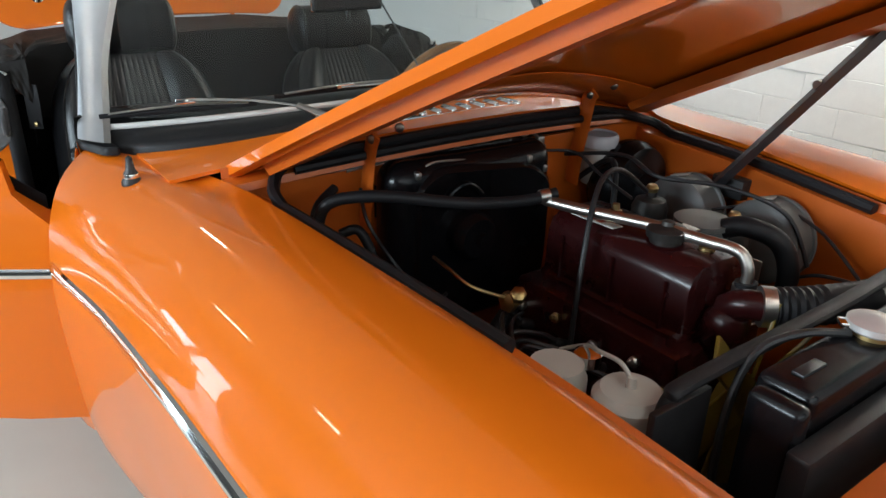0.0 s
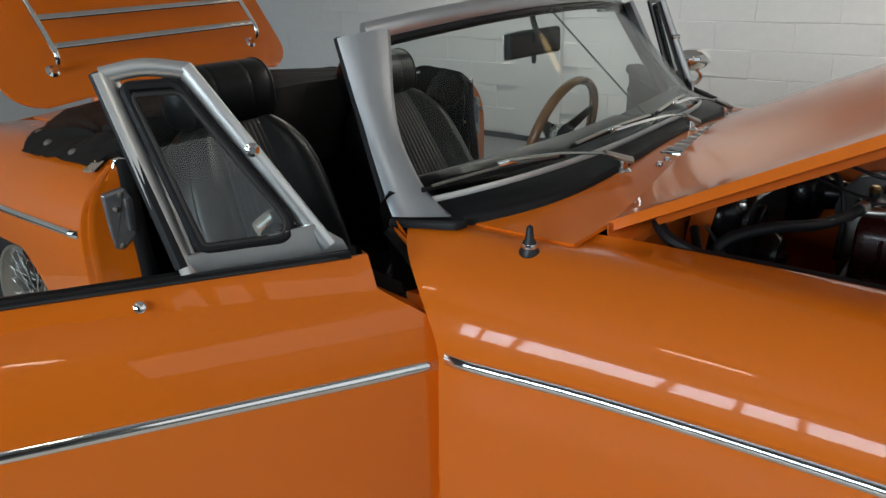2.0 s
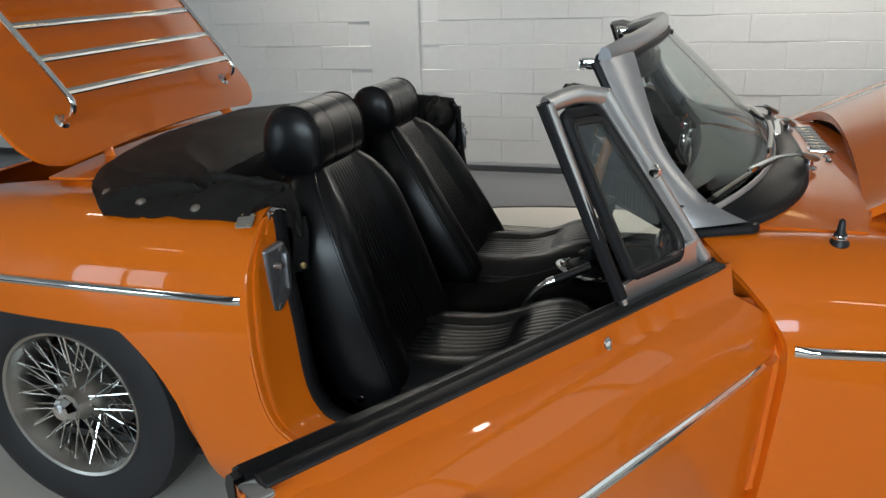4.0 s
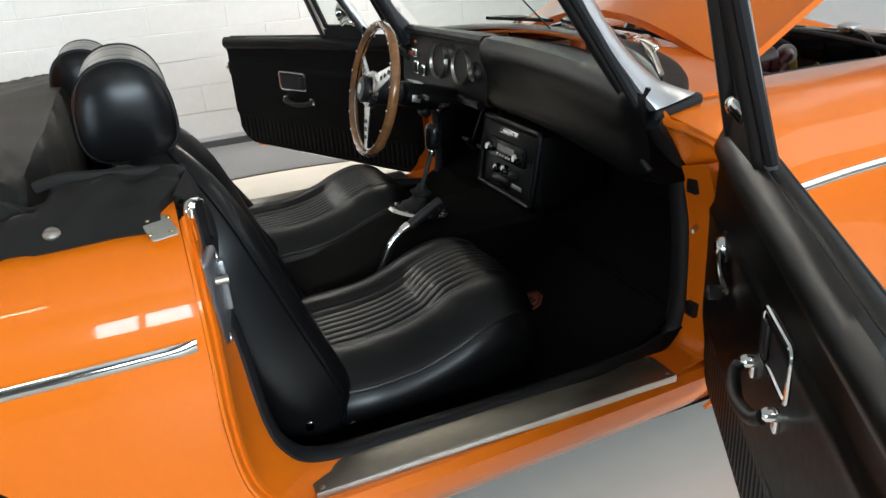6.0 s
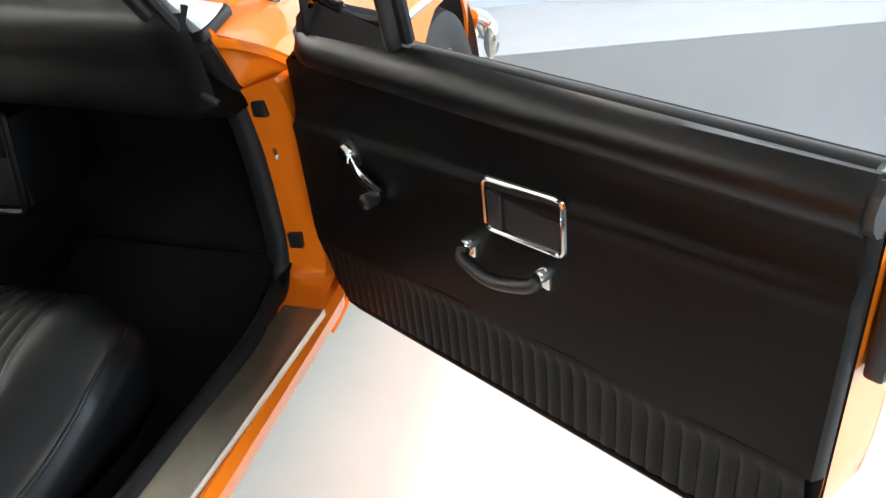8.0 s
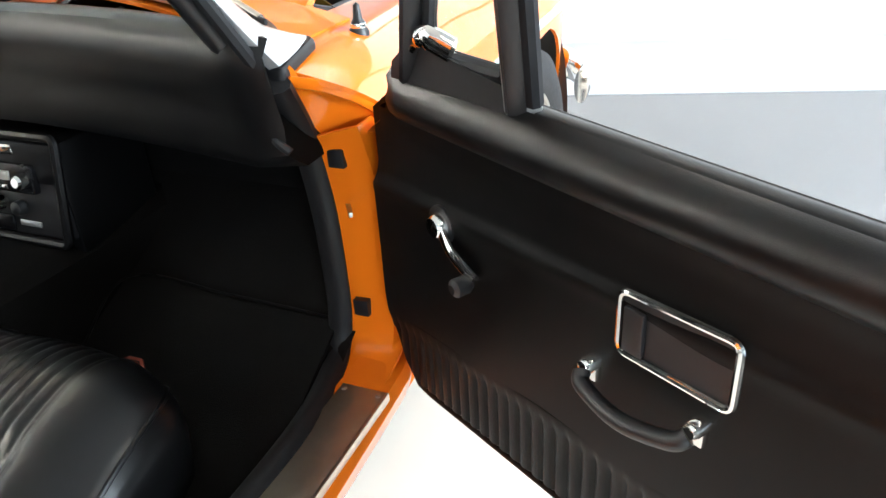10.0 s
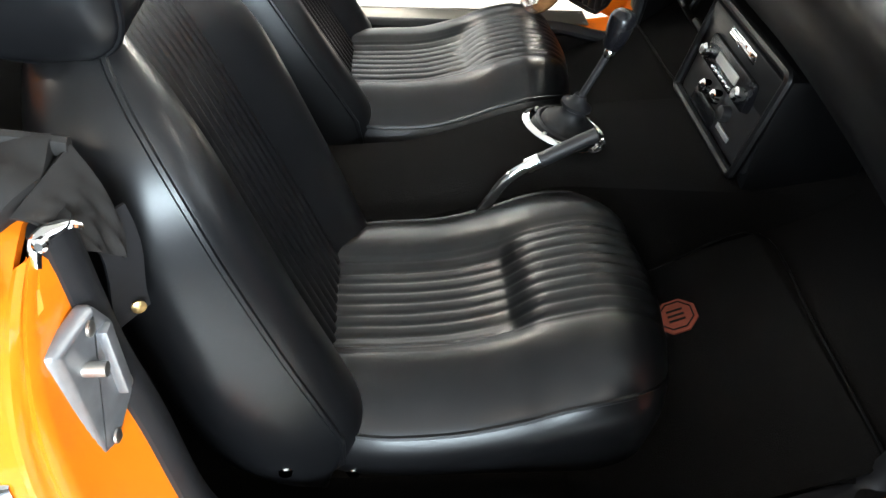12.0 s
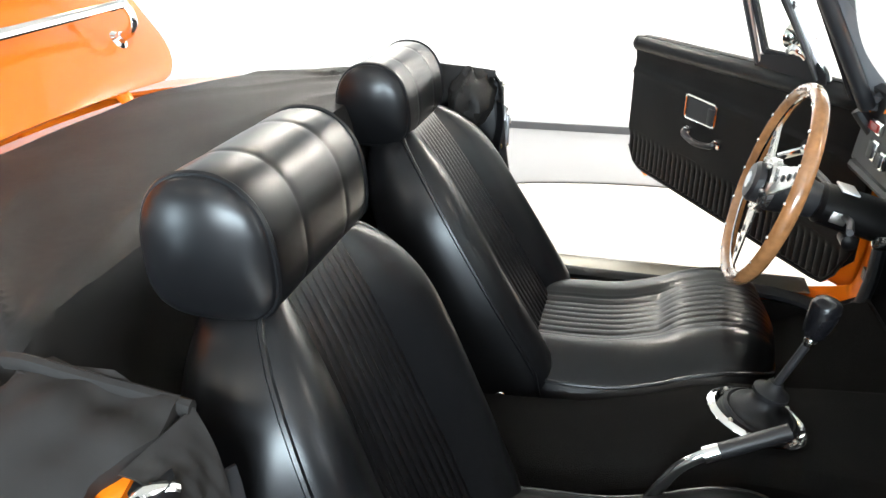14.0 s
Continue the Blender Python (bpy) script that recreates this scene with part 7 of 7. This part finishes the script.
part("front_flange", span((2.507, -0.275, 0.40), (2.534, 0.275, 0.735), 0.006), BLACKSATIN, rad, "black front flange")
part("filler_neck", lathe([(0.022, 0), (0.022, 0.014), (0.026, 0.016)], 20, pose(2.476, -0.060, 0.770)), BRASS, rad)
cap = part("radiator_cap", lathe([(0.027, 0), (0.030, 0.003), (0.030, 0.010), (0.020, 0.014), (0.010, 0.017), (0.001, 0.018)], 24, pose(2.476, -0.060, 0.784)), BRIGHTTRIM, rad, "chrome radiator cap")
part("cap_ear", box(0.076, 0.018, 0.006, pose(2.476, -0.060, 0.788, 0, 0, 40), 0.002), CHROME, cap)
part("overflow_pipe", tube(smooth_path([(2.462, -0.085, 0.780), (2.435, -0.14, 0.784), (2.415, -0.19, 0.765), (2.418, -0.23, 0.70), (2.43, -0.25, 0.58)], 8), 0.005, 8), BLACKSATIN, rad, "black overflow pipe")
bar = smooth_path([(2.392, -0.312, 0.705), (2.395, -0.302, 0.738), (2.398, -0.27, 0.752), (2.412, 0.0, 0.772), (2.398, 0.25, 0.770), (2.394, 0.292, 0.752), (2.392, 0.302, 0.715)], 8)
part("diaphragm_bar", tube(bar, 0.0085, 10, flat=(1.3, 0.9)), RUBBER, car, "black rubber edged diaphragm bar")
part("diaphragm", span((2.400, -0.345, 0.33), (2.410, -0.25, 0.742), 0.003), BLACKSATIN, car, "black diaphragm panel")
part("diaphragm", span((2.400, 0.25, 0.33), (2.410, 0.345, 0.742), 0.003), BLACKSATIN, car, "black diaphragm panel")
part("fan", lathe([(0.04, 0), (0.045, 0.02), (0.02, 0.03)], 16, along((2.30, -0.02, 0.58), (2.6, -0.02, 0.58))), YELLOW, eng, "yellow fan hub")
for i in range(6):
    a = radians(60 * i + 15)
    part("fan_blade", box(0.006, 0.050, 0.11, Matrix.Translation((2.330, -0.02 + 0.085 * math.cos(a), 0.60 + 0.085 * math.sin(a))) @ Matrix.Rotation(a - radians(90), 4, "X") @ Matrix.Rotation(radians(25), 4, "Z"), 0.002), YELLOW, eng, "yellow fan blade")
part("slam_panel", span((2.56, -0.44, 0.700), (2.66, 0.44, 0.716), 0.006), ORANGE_SHADED, car, "orange slam panel")
part("front_hose", tube(smooth_path([(2.50, -0.40, 0.64), (2.55, -0.33, 0.655), (2.62, -0.28, 0.65), (2.70, -0.26, 0.64)], 6), 0.014, 10), RUBBER, car, "black hose")

# small fittings on the engine's near side
for i, (x, y, z) in enumerate(((1.96, -0.118, 0.60), (2.04, -0.118, 0.612), (2.12, -0.118, 0.60), (2.20, -0.118, 0.612), (2.25, -0.112, 0.585), (2.17, -0.122, 0.545), (2.08, -0.122, 0.535), (2.24, -0.122, 0.52))):
    part("head_bolt", lathe([(0.009, 0), (0.009, 0.007), (0.005, 0.009), (0.004, 0.016), (0.001, 0.017)], 6, along((x, y + 0.016, z), (x, y - 1, z + 0.35))), BRASS if i % 3 == 1 else STEEL, eng)
for x, z in ((1.995, 0.70), (2.10, 0.70), (2.20, 0.70)):
    part("cover_rib", tube([(x, -0.061, z - 0.045), (x, -0.0595, z + 0.03)], 0.003, 6), MAROON, eng)
part("clutch_hose", tube(smooth_path([(1.73, 0.24, 0.70), (1.80, 0.25, 0.76), (1.87, 0.20, 0.77), (1.90, 0.17, 0.70), (1.90, 0.16, 0.6)], 8), 0.006, 8), RUBBER, car, "black hose")
part("heater_hose", tube(smooth_path([(1.92, -0.07, 0.60), (1.955, -0.14, 0.585), (1.96, -0.19, 0.53), (1.955, -0.20, 0.45)], 8), 0.014, 10), RUBBER, eng, "black heater hose")
for pts in ([(1.76, -0.30, 0.785), (1.80, -0.31, 0.74), (1.83, -0.27, 0.66), (1.93, -0.24, 0.60)], [(1.74, -0.24, 0.70), (1.80, -0.25, 0.60), (1.90, -0.27, 0.58), (1.98, -0.22, 0.60)], [(2.02, -0.16, 0.63), (2.06, -0.22, 0.64), (2.14, -0.26, 0.60), (2.22, -0.27, 0.62)],
            [(2.30, -0.05, 0.66), (2.33, -0.14, 0.64), (2.36, -0.2, 0.58), (2.33, -0.26, 0.52)], [(1.75, 0.10, 0.79), (1.80, 0.16, 0.79), (1.86, 0.17, 0.76), (1.95, 0.16, 0.74)], [(2.0, 0.33, 0.70), (2.1, 0.36, 0.735), (2.2, 0.36, 0.72), (2.3, 0.34, 0.66)],
            [(2.22, 0.24, 0.66), (2.28, 0.22, 0.70), (2.36, 0.24, 0.70), (2.42, 0.30, 0.66)], [(1.83, -0.37, 0.70), (1.93, -0.36, 0.62), (2.05, -0.34, 0.58), (2.18, -0.36, 0.60)]):
    part("wire", tube(smooth_path(pts, 8), 0.0032, 6), BLACKSATIN, car, "thin black wire")
for x, y, z in ((1.7065, 0.05, 0.77), (1.7065, 0.12, 0.74), (1.7065, 0.16, 0.78)):
    part("firewall_bolt", lathe([(0.007, 0), (0.007, 0.005), (0.003, 0.007)], 8, along((x, y, z), (3, y, z))), STEEL, car)

# ---- painted blocks of the far and rear walls, and the pilaster ----
tagged(part("pilaster", span((-0.69, YF - 0.03, 0.036), (-0.33, YF + 0.02, CEIL), 0.004), WALLWHITE, smooth=False), "smooth white pilaster on the block wall", "pillar", kind="structure")
CH, CL, J = 0.161, 0.44, 0.003
block_bm = box(CL - 0.0012, 0.03, CH - J, None, 0.0022, 2)
block_mesh = bpy.data.meshes.new("block")
block_bm.to_mesh(block_mesh)
block_bm.free()
block_mesh.materials.append(WALLWHITE)
rng = random.Random(4)


def block_wall(wall, m, x0, x1, near0, near1, rows, skip=None):
    """Blocks in courses in the local xz plane; those in the near stretch are parts, the rest one mesh."""
    rest = bmesh.new()
    count = 0
    for r in range(rows):
        z = 0.057 + CH * (r + 0.5)
        x = x0 - (0.22 if r % 2 else 0.0)
        while x < x1:
            c = x + CL / 2
            x += CL
            if c - CL / 2 < x0 - 0.23 or c + CL / 2 > x1 + 0.23:
                continue
            if skip and skip[0] < c < skip[1]:
                continue
            at = m @ pose(c, rng.uniform(-0.0012, 0.0012), z, rng.uniform(-0.1, 0.1), 0, rng.uniform(-0.12, 0.12))
            if near0 < c < near1 and r < 11 and count < 295:
                ob = new("block", block_mesh)
                ob.parent = wall
                ob.matrix_local = wall.matrix_local.inverted() @ at
                count += 1
            else:
                add_box(rest, CL - 0.0012, 0.03, CH - J, at, 0.0)
    tagged(part("block_rest", rest, WALLWHITE, wall, smooth=False), kind="stuff")


block_wall(wall_far, pose(0, YF + 0.008, 0), XR + 0.1, 3.6, -2.6, 3.2, 20, (-0.74, -0.28))
block_wall(wall_rear, pose(XR - 0.008, 0, 0, 0, 0, 90), -2.0, YF - 0.1, 99, 100, 14)


# ---- tidy: every part of the car is a mesh, at most one level of pieces under it ----
bpy.context.view_layer.update()


def hang(ob, parent):
    m = ob.matrix_world.copy()
    ob.parent = parent
    ob.matrix_parent_inverse = Matrix()
    ob.matrix_local = parent.matrix_world.inverted() @ m


for group in [o for o in car.children if o.type == "EMPTY"]:
    name, label = group.name.split(".")[0], group.get("label", "")
    meshes = [o for o in group.children_recursive if o.type == "MESH"]
    main = meshes[0]
    hang(main, car)
    main.name = name
    if label:
        main["label"] = label
    bpy.context.view_layer.update()
    for o in meshes[1:]:
        hang(o, main)
    for o in [group, *[c for c in group.children_recursive if c.type == "EMPTY"]]:
        bpy.data.objects.remove(o)
bpy.context.view_layer.update()
